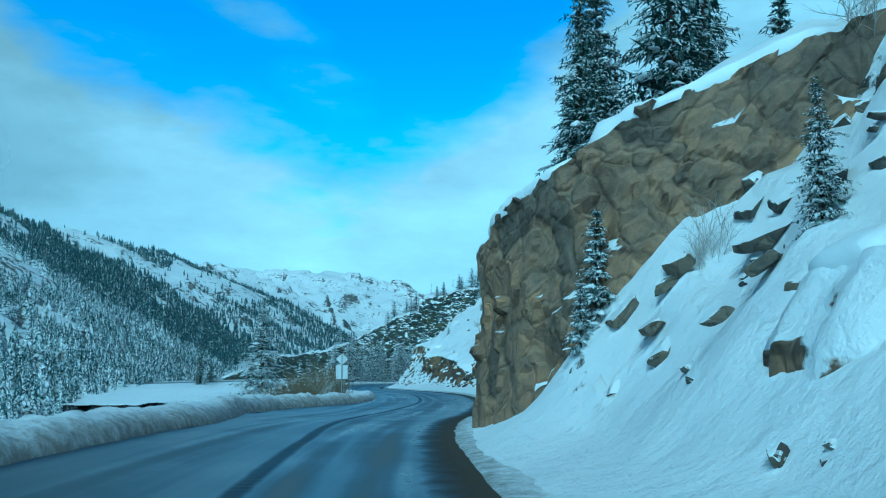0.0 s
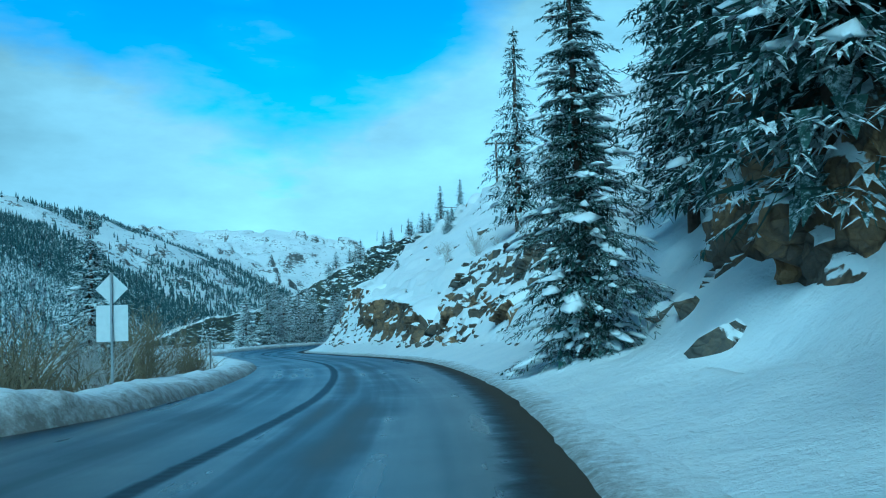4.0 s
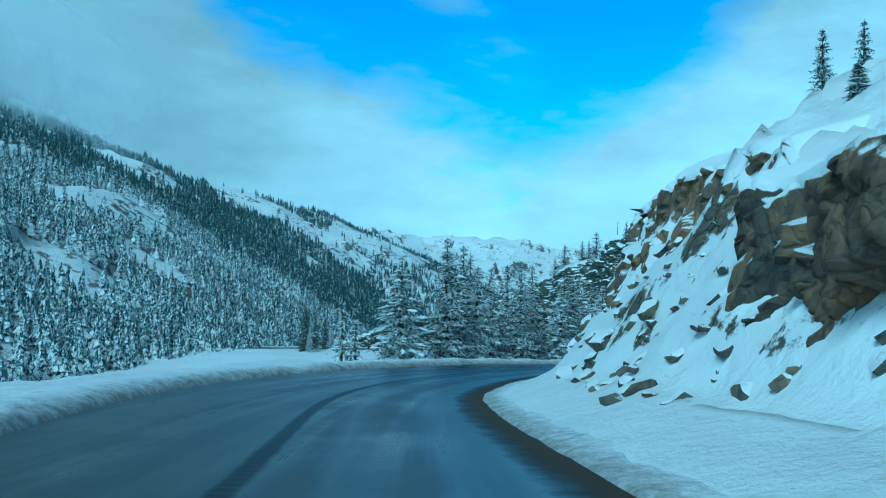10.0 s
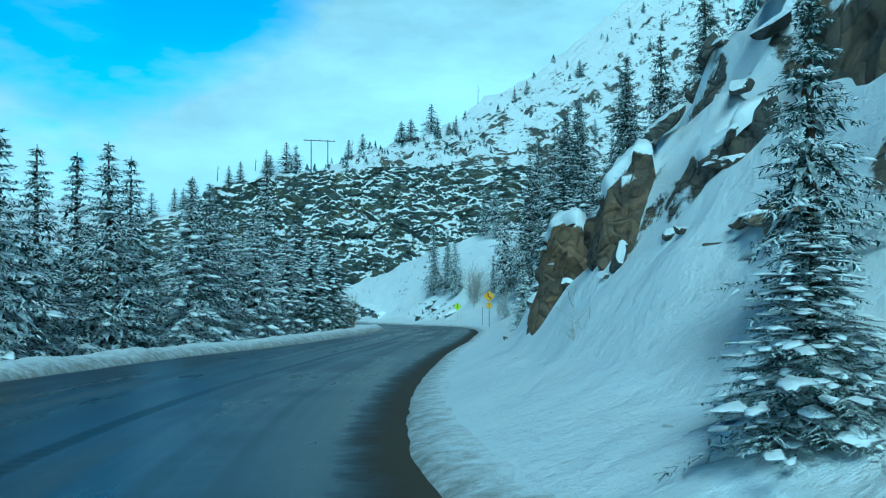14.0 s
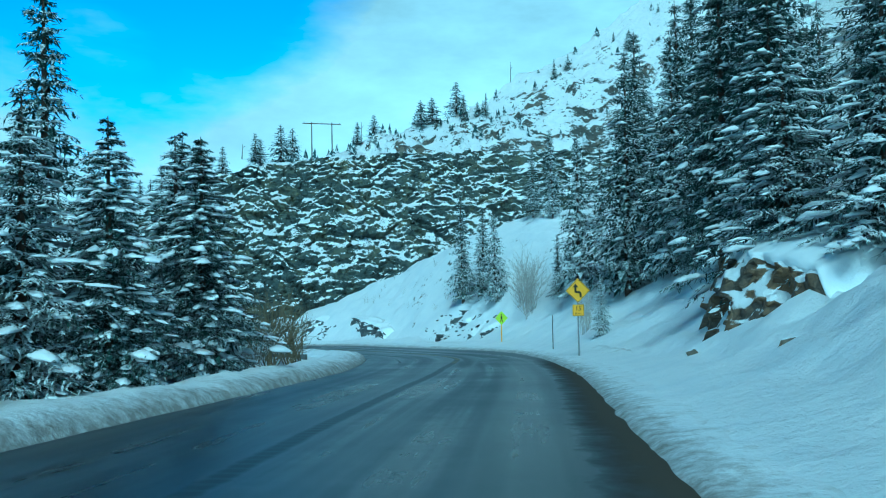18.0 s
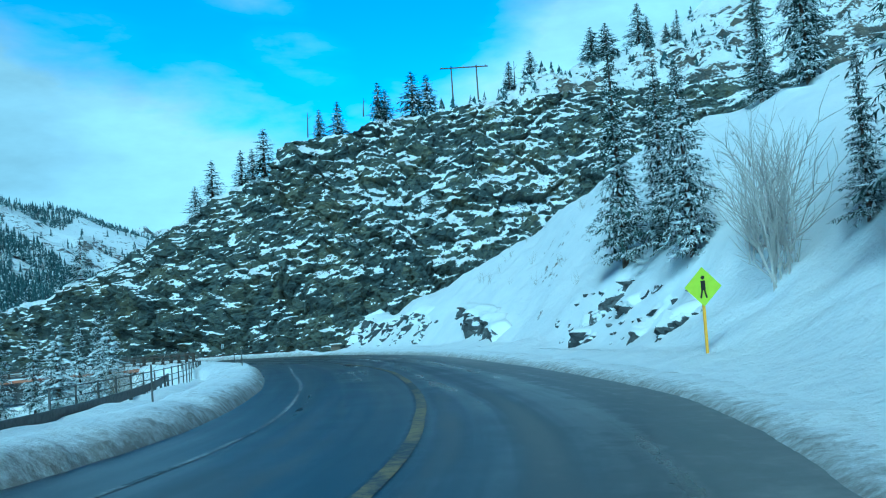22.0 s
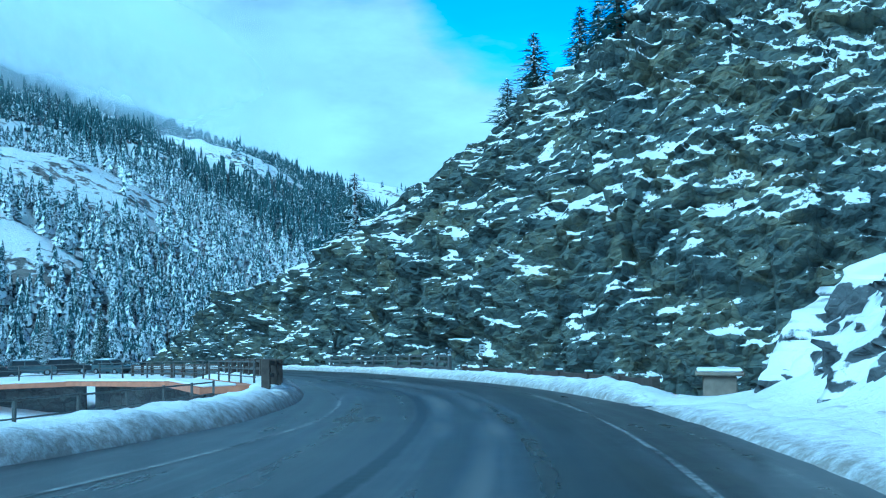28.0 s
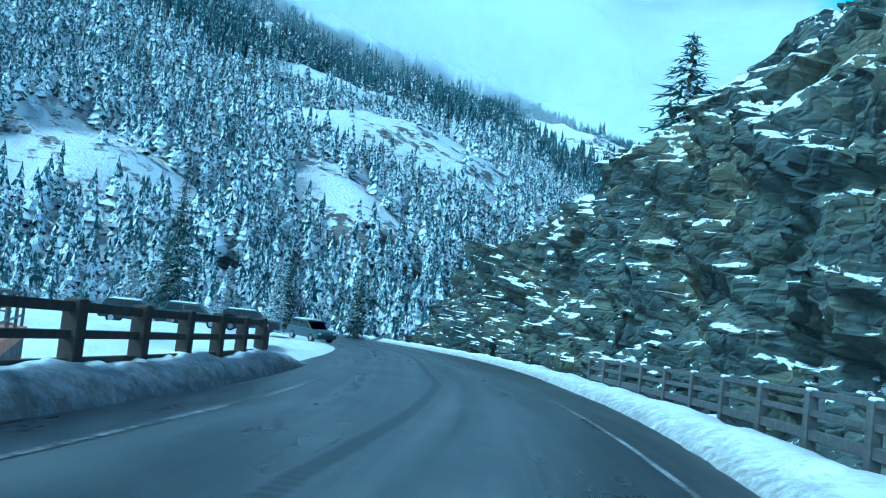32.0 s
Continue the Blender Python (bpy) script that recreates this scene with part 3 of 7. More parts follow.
def edge_right(s):
    return np.interp(s, [-60, 0, 17, 30, 55, 75, 90, 102, 118, 130, 140, 160, 175, 200, 214, 226, 240, 252, 265, 290, 305, 317, 330, 345, 440],
                     [2.0, 1.2, 0.7, 0.7, 1.8, 2.5, 2.4, 2.2, 1.1, 0.6, 0.2, 0.9, 1.3, 1.4, 1.8, 2.9, 3.2, 3.0, 2.9, 3.5, 3.2, 3.0, 3.8, 4.4, 4.4])


def line_centre(s):
    return np.interp(s, [-60, 8, 18, 27, 35, 46, 58, 73, 84, 95, 102, 108, 114, 123, 133, 140, 168, 178, 190, 200, 212, 225, 238, 245, 252, 258, 272, 300, 315, 325, 332, 440],
                     [-2.0, -2.0, -2.4, -3.1, -3.5, -3.1, -2.6, -2.15, -1.9, -1.5, -1.7, -2.05, -2.5, -3.05, -3.3, -3.6, -3.05, -3.1, -3.15, -2.9, -2.2, -2.2, -1.7, -1.6, -1.9, -2.5, -2.5, -1.9, -1.9, -1.3, -0.8, -1.0])


# hillside above the road: station, then four pairs of distance and height
RIGHT = [
    (-60, 4, 0.8, 8, 4, 16, 12, 40, 32), (6, 2.9, 0.45, 4.9, 2.4, 12, 11.6, 40, 44), (12, 2.7, 0.5, 4.5, 2.7, 11.5, 10.8, 40, 42), (14.8, 2.1, 0.8, 3.7, 2.9, 11, 10.5, 40, 40),
    (22, 3.0, 0.6, 6.5, 4.0, 11, 9, 40, 36), (27.5, 3.0, 0.6, 5.4, 2.2, 9, 7.4, 40, 36), (33, 3.4, 0.8, 6, 4.4, 11, 8.6, 40, 31), (38, 5, 0.8, 9, 4, 16, 10, 40, 26), (60, 6, 1.0, 9, 4, 16, 10, 40, 23),
    (82, 5, 0.9, 7.5, 4.2, 15, 8.2, 32, 16.5), (100, 5.4, 0.9, 7.8, 4.6, 15, 9.0, 30, 17), (115, 3.8, 0.9, 6.4, 4.8, 12, 9.0, 26, 17),
    (128, 2.8, 0.7, 6, 4.5, 12, 11, 30, 22)]
RIGHT2 = [
    (146, 2.6, 0.8, 4.4, 3.6, 10, 10.5, 35, 31), (154, 2.9, 0.8, 5, 3.4, 11, 10, 38, 31), (166, 4, 0.8, 8, 4.4, 16, 12, 40, 30), (190, 4.4, 0.6, 9, 3.4, 18, 9, 45, 28),
    (215, 4.6, 0.6, 10, 3.4, 20, 9, 50, 26), (236, 6.8, 0.6, 9, 2.4, 16, 8.6, 30, 15), (252, 7.2, 0.6, 9, 2.8, 16, 12, 28, 14),
    (268, 6.5, 0.6, 8.2, 2.4, 15, 8.6, 22, 9.5), (284, 5.8, 0.5, 7.2, 2.1, 11, 4.4, 16, 5.5), (292, 5, 0.2, 6, -1, 9, -2.5, 30, -3),
    (440, 5, 0.1, 7, -0.8, 9, -1.5, 30, -1.5)]
# the valley side
LEFT = [
    (-60, 9, -0.3, 14, -4, 30, -18, 75, -36), (55, 9, -0.2, 14, -3.5, 30, -16, 75, -34), (72, 10, 0.2, 16, -2, 30, -14, 75, -32),
    (84, 8.0, -0.2, 11, -2.4, 20, -7, 75, -32), (95, 7.3, -0.3, 8.6, -2.2, 20, -7, 75, -32), (106.3, 7.8, -0.2, 8.9, -2.6, 20, -7, 75, -32), (106.7, 11.6, 0.02, 11.9, -3, 20, -7, 75, -32), (112, 13.2, 0.05, 13.6, -3, 20, -7, 75, -31), (116, 12, 0.1, 17, -0.4, 24, -8, 75, -30), (134, 12, 0.2, 18, -2, 36, -14, 75, -28),
    (170, 11, -0.2, 20, -4, 40, -14, 75, -24), (205, 11, 0.1, 20, -2.5, 40, -8, 75, -18), (240, 10.5, 0.2, 18, -1.5, 40, -5, 75, -12),
    (268, 11.5, -0.5, 14, -5, 35, -6, 75, -10), (305, 8.5, -0.5, 11, -5, 30, -6, 75, -8), (329, 8, -0.3, 11, -3, 30, -3.5, 75, -5)]
LEFT2 = [(340, 6, 0, 12, 0, 40, 0, 75, -3), (440, 6, 0, 12, 0, 40, 0, 75, -3)]


def profile(table, s, o, foot, tail):
    t = np.array(table, float)
    cols = [np.interp(s, t[:, 0], t[:, k]) for k in range(1, 9)]
    xs = [np.zeros_like(foot), foot, *cols[0::2], cols[6] + 120]
    us = [np.zeros_like(foot) - 0.06, np.zeros_like(foot) - 0.06, *cols[1::2], cols[7] + 120 * tail]
    out = np.zeros_like(o)
    for k in range(len(xs) - 1):
        f = np.clip((o - xs[k]) / np.maximum(xs[k + 1] - xs[k], 1e-3), 0, 1)
        out = out + f * (us[k + 1] - us[k])
    return out - 0.06


def ground_up(s, o):
    s, o = np.broadcast_arrays(np.asarray(s, float), np.asarray(o, float))
    tail = np.interp(s, [190, 215, 236, 262, 290], [0.5, 0.3, 0.05, -0.2, 0.0])
    r = profile(RIGHT + RIGHT2, s, np.maximum(o, 0), np.maximum(edge_right(s) + 0.2, 0.3), tail)
    l = profile(LEFT + LEFT2, s, np.maximum(-o, 0), -edge_left(s) + 0.2, -0.05)
    return np.where(o >= 0, r, l)


def station(x, y):
    """Station and distance of a world place, the inverse of W."""
    best = (1e9, 0, 0)
    for i in range(0, len(SD), 2):
        v = np.array((x, y)) - CD[i, :2]
        o = v[0] * TD[i, 1] - v[1] * TD[i, 0]
        if abs(o) > 12:
            e_ = math.copysign(12, o)
            o = e_ + (v[0] - TD[i, 1] * e_) * TW[i, 1] - (v[1] + TD[i, 0] * e_) * TW[i, 0]
        r = np.hypot(*(W(SD[i], o)[:2] - (x, y)))
        if r < best[0]:
            best = (r, SD[i], o)
    return best[1], best[2]


# ---- rock relief ----
def facet(x, y, z):
    """Blocky relief: each cell is a tilted facet."""
    c = noise.voronoi((x, y, z))[1][0]
    d = noise.cell_vector(c * 7.3) - Vector((0.5, 0.5, 0.5))
    return (Vector((x, y, z)) - c).dot(d) * 1.6 + d.x * 0.9


# ---- ground: one sheet along the road ----
gs = np.concatenate([np.arange(-60, 0, 2.0), np.arange(0, 370, 0.6), np.arange(370, 441, 4.0)])
go = np.concatenate([np.arange(-75, -30, 4.0), np.arange(-30, -12, 1.2), np.arange(-12, -5, 0.5), np.linspace(-5, 0.5, 4),
                     np.arange(0.9, 20, 0.42), np.arange(20, 45, 1.2), np.arange(45, 135, 5.0)])
GS, GO = np.meshgrid(gs, go, indexing="ij")
GU = ground_up(GS, GO)
GP = W(GS, GO, GU)
rough_r = np.clip((GO - edge_right(GS) - 1.5) / 4, 0, 1)
rough_l = np.clip((edge_left(GS) - 1.5 - GO) / 5, 0, 1)
slope_n = np.zeros(GS.shape)
for i in range(GS.shape[0]):
    for j in range(GS.shape[1]):
        k = rough_r[i, j] + rough_l[i, j]
        if k > 0:
            x_, y_, z_ = GP[i, j]
            v_ = 0.9 * noise.fractal((x_ * 0.16, y_ * 0.16, z_ * 0.2), 0.9, 2.0, 3) + 0.35 * abs(noise.noise((x_ * 0.55, y_ * 0.55, z_ * 0.6)))
            slope_n[i, j] = v_ * k * (0.75 if GO[i, j] < 20 else 1.6)
            st_ = GS[i, j]
            rocky = 1.25 if (0 < st_ < 15) else 1.0 if (0 < st_ < 17 or 66 < st_ < 156) else (0.6 if 156 < st_ < 200 else 0.25)
            if 66 < st_ < 120:
                rocky *= min(1.0, max(0.12, (11.5 - GO[i, j]) / 4))
            if GO[i, j] > 0 and GO[i, j] < 24:
                slope_n[i, j] += rough_r[i, j] * rocky * (0.8 * facet(x_ * 0.55, y_ * 0.55, z_ * 0.55) + 0.35 * facet(x_ * 1.3 + 5, y_ * 1.3, z_ * 1.3) + 0.12 * noise.noise((x_ * 2.1, y_ * 2.1, z_ * 2.1)))
GP[..., 2] += slope_n
ground = setting("ground", mesh_of("ground", GP.reshape(-1, 3), grid_faces(*GS.shape, flip=True), M_SLOPE, True),
                 "deep snow over the steep rocky roadside and valley side", "ground")


def ground_at(s, o):
    """World place on the snow at a station and distance from the driving line."""
    i, j = int(np.argmin(abs(gs - s))), int(np.argmin(abs(go - o)))
    p = W(s, o, ground_up(s, o))
    return Vector((p[0], p[1], p[2] + slope_n[i, j]))


# ---- road ----
rs = np.arange(-60, 441, 1.0)
rw = np.linspace(0, 1, 13)
lo_, hi_ = edge_left(rs) - 0.6, edge_right(rs) + 0.5
RO = lo_[:, None] + (hi_ - lo_)[:, None] * rw[None, :]
RP = W(np.repeat(rs[:, None], 13, 1), RO, 0.0)
me = mesh_of("road", RP.reshape(-1, 3), grid_faces(len(rs), 13, flip=True), M_ROAD, True)
uvl = me.uv_layers.new(name="UVMap")
vs_, vo_ = np.repeat(rs, 13), RO.ravel()
uve = me.uv_layers.new(name="EdgeMap")
ver, vce = vo_ - np.repeat(edge_right(rs), 13), vo_ - np.repeat(line_centre(rs), 13)
for lp in me.loops:
    uvl.data[lp.index].uv = (vo_[lp.vertex_index], vs_[lp.vertex_index])
    uve.data[lp.index].uv = (ver[lp.vertex_index], vce[lp.vertex_index])
road = setting("road", me, "wet black asphalt mountain highway with icy grey patches", "road")


def strip(name, label, s0, s1, offset, width, mat, lift=0.005, step=0.8, wob=0.0):
    s = np.arange(s0, s1, step)
    c = offset(s)
    n = np.array([wob * noise.noise((q * 0.5, 3.0, offset(0.0))) for q in s])
    o = np.stack([c - width / 2 - n, c, c + width / 2 + n], 1)
    p = W(np.repeat(s[:, None], 3, 1), o, lift)
    return setting(name, mesh_of(name, p.reshape(-1, 3), grid_faces(len(s), 3, flip=True), mat), label, "road marking")


strip("centre_line", "worn double yellow centre line of the bend", 205, 262, lambda s: line_centre(s) + 0.02, 0.22, M_YELLOW, 0.009)
strip("edge_line_left", "thin worn white edge line", 205, 345, lambda s: edge_left(s) + np.interp(s, [205, 250, 270, 300], [1.7, 1.3, 2.6, 1.1]), 0.11, M_WHITE, 0.008)
strip("edge_line_right", "thin worn white edge line", 262, 345, lambda s: np.interp(s, [235, 262, 280, 300, 318, 345], [1.2, 1.1, 1.6, 2.1, 2.2, 2.2]), 0.11, M_WHITE, 0.008)


# ---- ploughed banks beside the road ----
def snowbank(name, label, s0, s1, side, height, width, mat, seed):
    s = np.arange(s0, s1, 0.3)
    n = 15
    f = np.linspace(0, 1, n)
    P = np.zeros((len(s), n, 3))
    for i, q in enumerate(s):
        foot = edge_left(q) if side < 0 else edge_right(q)
        h = height(q) * (1 + 0.35 * noise.noise((q * 0.35, seed, 0)))
        w = width(q)
        ends = min(1, (q - s0) / 3, (s1 - q) / 3)
        o = foot + side * (f * w + 0.05 * noise.noise((q * 0.9, seed, 5)))
        # cut steep by the plough, flat on top, easing down behind
        front = 0.34 if side < 0 else 0.5
        u = h * max(ends, 0.02) * np.clip((1 - np.exp(-f * w / front)) * 1.06, 0, 1) * (1 - 0.75 * np.clip((f - 0.45) / 0.55, 0, 1) ** 1.5)
        base = np.maximum(ground_up(np.full(n, q), o), -0.3)
        u = np.where(f > 0.6, np.maximum(u, base - 0.05), u)
        u[-1] = base[-1] - 0.6
        u[0] = -0.05
        P[i] = W(np.full(n, q), o, u)
        for j in range(1, n - 1):
            x_, y_, z_ = P[i, j]
            k = 0.14 * noise.noise((x_ * 1.7, y_ * 1.7, z_ * 2.3)) + 0.08 * noise.noise((x_ * 3.4, y_ * 3.4, z_ * 4))
            P[i, j, 2] += k * min(1, h * 1.4)
    me_ = mesh_of(name, P.reshape(-1, 3), grid_faces(len(s), n, flip=side > 0), mat, True)
    uv_ = me_.uv_layers.new(name="Across")
    vi = np.zeros(len(me_.loops), int)
    me_.loops.foreach_get("vertex_index", vi)
    wide = np.array([width(q) for q in s])
    uv_.data.foreach_set("uv", np.stack([f[vi % n] * wide[vi // n], s[vi // n]], 1).ravel())
    return setting(name, me_, label, "snowbank")


snowbank("snowbank_left", "lumpy ploughed snowbank along the valley edge", -60, 336, -1,
         lambda q: np.interp(q, [-60, 24, 36, 48, 60, 80, 87, 96, 104, 130, 160, 250, 268, 285, 336], [0.56, 0.56, 0.78, 0.72, 0.5, 0.38, 0.28, 0.26, 0.3, 0.36, 0.34, 0.5, 0.5, 0.5, 0.5]),
         lambda q: np.interp(q, [-60, 60, 86, 106, 112, 200, 270, 318], [2.2, 2.2, 1.6, 1.6, 2.4, 2.4, 3.0, 2.0]), M_BANK, 1.0)
snowbank("snowbank_right", "low bank of dirty ploughed snow under the hillside", -60, 290, 1,
         lambda q: np.interp(q, [-60, 10, 15, 24, 32, 100, 230, 290], [0.1, 0.1, 0.12, 0.14, 0.14, 0.16, 0.2, 0.3]),
         lambda q: np.interp(q, [-60, 20, 60, 110, 140, 190, 235, 290], [2.4, 2.4, 4, 2.4, 2, 3, 3.4, 2.4]), M_BANK, 4.0)
snowbank("snowbank_right_bridge", "bank of white ploughed snow under the guardrail", 290, 440, 1,
         lambda q: np.interp(q, [290, 330, 440], [0.5, 0.4, 0.4]), lambda q: np.interp(q, [290, 440], [2.2, 1.6]), M_BANK, 7.0)

def shelf(p, along, spacing, seed):
    """Broken shelves across a face: leans out, then steps back; p counts up the face, along runs beside it."""
    q = p / spacing + 0.8 * noise.noise((along * 0.16, p * 0.1, seed)) + 0.35 * noise.noise((along * 0.6, p * 0.4, seed))
    k = math.floor(q)
    a_ = noise.noise((along * 0.22 / spacing ** 0.5, k * 7.31, seed)) + 0.5 * noise.noise((along * 1.1, k * 3.7, seed))
    return (q - k) * min(1.0, max(0.0, 0.42 + 1.5 * a_)) * spacing


def cliff_relief(x, y, z, west=0.0):
    wx, wz = x + 2.0 * noise.noise((x * 0.2, z * 0.2, 40)), z + 1.6 * noise.noise((x * 0.18, z * 0.18, 44))
    out = 0.9 * facet(wx * 0.13 + 0.03 * wz, y * 0.13, wz * 0.2 - 0.02 * wx)
    calm = 1 - 0.5 * west
    out += 1.0 * facet(wx * 0.3 + 0.05 * wz, y * 0.3, wz * 0.08) + 0.5 * facet(wx * 0.7, y * 0.7, wz * 0.2)
    out += 0.55 * calm * facet(wx * 0.42, y * 0.42, wz * 0.7 - 0.06 * wx)
    out += 0.22 * calm * facet(wx * 1.0, y * 1.0, wz * 1.6 - 0.12 * wx)
    flat_p, steep_p = z - 0.06 * x, 0.5 * z - 0.86 * x
    if west < 1:
        out += (1 - west) * (0.26 * shelf(flat_p, x, 2.3, 3.0) + 0.24 * shelf(flat_p - 0.1 * x, x, 0.95, 8.0))
    if west > 0:
        along = 0.86 * z + 0.5 * x
        out += west * (0.55 * shelf(steep_p, along, 2.6, 5.0) + 0.4 * shelf(steep_p, along, 1.1, 6.0) + 0.08 * shelf(flat_p, x, 1.6, 9.0))
    out += 0.22 * noise.noise((x * 1.9, y * 1.9, z * 2.6)) + 0.3 * noise.noise((x * 0.8, y * 0.8, z * 0.5))
    return out + 0.7 * noise.fractal((x * 0.1, y * 0.1, z * 0.12), 0.8, 2.1, 4) - 0.5


# ---- the dark cliff beyond the bend ----
CX = np.array([160, 100, 70, 45, 30, 21, 8, -5, -12, -17, -23, -28, -34, -40, -46, -52, -58, -68, -80, -95.0])
CY = np.array([322, 319, 317.5, 316, 313, 312.2, 311, 312, 312.5, 315.2, 318.4, 321, 324, 327, 329.7, 332.5, 335.5, 340, 345.5, 353.0])
RIM = np.array([22, 22, 21.5, 20, 18, 17.0, 15.2, 12.4, 8.9, 5.9, 3.4, 0.6, -3.6, -7, -9, -10.8, -11.2, -12.8, -17, -22.5])
cl = np.concatenate([[0], np.cumsum(np.hypot(np.diff(CX), np.diff(CY)))])
ck = np.concatenate([np.arange(0, 100, 0.8), np.arange(100, cl[-1], 0.3)])
bx, by, rim = np.interp(ck, cl, CX), np.interp(ck, cl, CY), np.interp(ck, cl, RIM)
kk = np.ones(21) / 21
bx, by, rim = (np.convolve(np.pad(q, 10, mode="edge"), kk, mode="valid") for q in (bx, by, rim))
tx, ty = np.gradient(bx), np.gradient(by)
tn = np.hypot(tx, ty)
nx, ny = ty / tn, -tx / tn          # towards the hill
rows_face = 185
CP = np.zeros((len(ck), rows_face, 3))
for i in range(len(ck)):
    rim_i = rim[i] - 0.4 + 0.7 * noise.noise((ck[i] * 0.12, 0, 3)) + 0.6 * noise.noise((ck[i] * 0.5, 0, 3))
    west = min(1.0, max(0.0, (-14 - bx[i]) / 20))
    for j in range(rows_face):
        z_ = -24 + (rim_i + 24) * j / (rows_face - 1)
        d_ = 0.10 * (z_ + 20) if z_ < -9 else 1.1 + (z_ + 9) * (0.80 - 0.2 * min(1.0, max(0.0, (6 - bx[i]) / 12)))
        x_, y_ = bx[i] + nx[i] * d_, by[i] + ny[i] * d_
        out = cliff_relief(x_, y_, z_, west)
        CP[i, j] = (x_ - nx[i] * out, y_ - ny[i] * out, z_ + 0.2 * out)
cliff = setting("cliff", mesh_of("cliff", CP.reshape(-1, 3), grid_faces(*CP.shape[:2], flip=True), M_CLIFF, True),
                "dark layered cliff with snow lying on its ledges", "cliff")
# the rocky ridge that climbs away above it
KX = [-60, 8, 19, 57, 90, 120, 160]                # the rim's x, then its crest behind
KREST = np.array([(-60, 0, 0), (8, 0, 0), (19, 345, 17.4), (57, 358, 33), (101, 382, 60), (158, 419, 101), (225, 446, 146.0)])
rk = np.arange(0, len(ck), 2)
up_rows = np.concatenate([np.linspace(0, 1, 110), 1 + np.arange(1, 14) * 0.15])
RD = np.zeros((len(rk), len(up_rows), 3))
for a_, i in enumerate(rk):
    foot_ = CP[i, -1]
    crest = np.array([np.interp(foot_[0], KX, KREST[:, k]) for k in range(3)])
    if foot_[0] < 19:
        f = max(0, (foot_[0] - 8) / 11)
        crest = f * np.array((19, 345, 17.4)) + (1 - f) * (foot_ + np.array((0, 6, 0.8)))
        crest[0] = foot_[0]
    run = max(12.0, crest[1] - foot_[1])
    for b_, g in enumerate(up_rows):
        if g <= 1:
            p_ = foot_ + (crest - foot_) * g
            p_[2] += 0.10 * (crest[2] - foot_[2]) * math.sin(g * math.pi)
        else:
            p_ = crest + np.array((0, (g - 1) * run * 1.5, -(g - 1) * run * 0.9))
        px_, y_, z_ = p_
        h_ = 1.3 * noise.fractal((px_ * 0.06, y_ * 0.06, z_ * 0.06), 0.9, 2.0, 4) + 1.4 * facet(px_ * 0.12, y_ * 0.12, z_ * 0.12) + 0.8 * facet(px_ * 0.33, y_ * 0.33, z_ * 0.33)
        k_ = min(1, g * 6) * (0.45 if px_ < 30 else 1.0)
        sh = 0.34 * shelf(z_ - 0.12 * px_, px_, 5.0, 21.0) + 0.2 * shelf(z_ - 0.2 * px_, px_, 2.1, 25.0)
        RD[a_, b_] = (px_, y_ - sh * k_ * 0.8, z_ - 0.12 + (h_ + 0.3 * sh) * k_)
ridge = setting("ridge", mesh_of("ridge", RD.reshape(-1, 3), grid_faces(len(rk), len(up_rows), flip=True), M_RIDGE, True),
                "snowy rocky ridge rising above the cliff", "ridge")


# ---- the mountain across the valley ----
def ridge_x(y):
    return np.interp(y, [0, 300, 480, 640, 790, 880, 1000, 1200, 1500, 2200], [-360, -420, -430, -450, -440, -400, -360, -350, -430, -560])


def ridge_z(y):
    return np.interp(y, [0, 300, 550, 650, 730, 790, 850, 940, 1000, 1080, 1150, 1500, 2200], [150, 135, 121, 120, 111, 105, 99, 91, 89, 83, 77, 100, 150])


# smooth bare domes on the face: centre, half-widths, how far they swell
DOMES = [(-238, 442, 29, 46, 9), (-165, 331, 36, 25, 6), (-308, 455, 18, 42, 6), (-378, 685, 42, 78, 8), (-362, 868, 58, 54, 8), (-285, 855, 46, 62, 8), (-270, 990, 55, 110, 9),
         (-250, 1370, 70, 110, 12), (-360, 1500, 80, 60, 9), (-173, 392, 13, 14, 4), (-218, 532, 14, 16, 4), (-172, 453, 12, 12, 3), (-330, 560, 18, 16, 4)]


def mountain_z(x, y):
    d = x - ridge_x(y)
    rz = ridge_z(y)
    face = rz - np.where(d > 0, d * (rz + 34) / np.interp(y, [0, 300, 800, 1000, 1500], [230, 300, 285, 250, 300]), -d * 0.25)
    for cx, cy, wx, wy, sw in DOMES:
        face = face + sw * np.exp(-(((x - cx) / wx) ** 2 + ((y - cy) / wy) ** 2) * 1.4)
    # the headwall that closes the valley
    head = np.interp(x, [-700, -300, -190, -90, -40, 60, 400], [130, 100, 97, 78, 56, 70, 160]) - np.abs(y - 1560) * 0.35
    side = 20 + (x - 90) * 0.5 - np.clip(420 - y, 0, 400) * 0.9
    # the hillside above the road goes on beyond the near slope
    east = np.interp(y, [-140, 0, 100, 200, 235, 290], [92, 82, 58, 40, 8, -40]) + (x - 125) * 0.45
    east = np.where((x > 95) & (y < 300), east, -60)
    return np.maximum(np.maximum(np.maximum(face, head), np.maximum(side, east)), -34.0)


def in_dome(x, y, grow=1.0):
    return any(((x - cx) / wx) ** 2 + ((y - cy) / wy) ** 2 < grow for cx, cy, wx, wy, sw in DOMES)


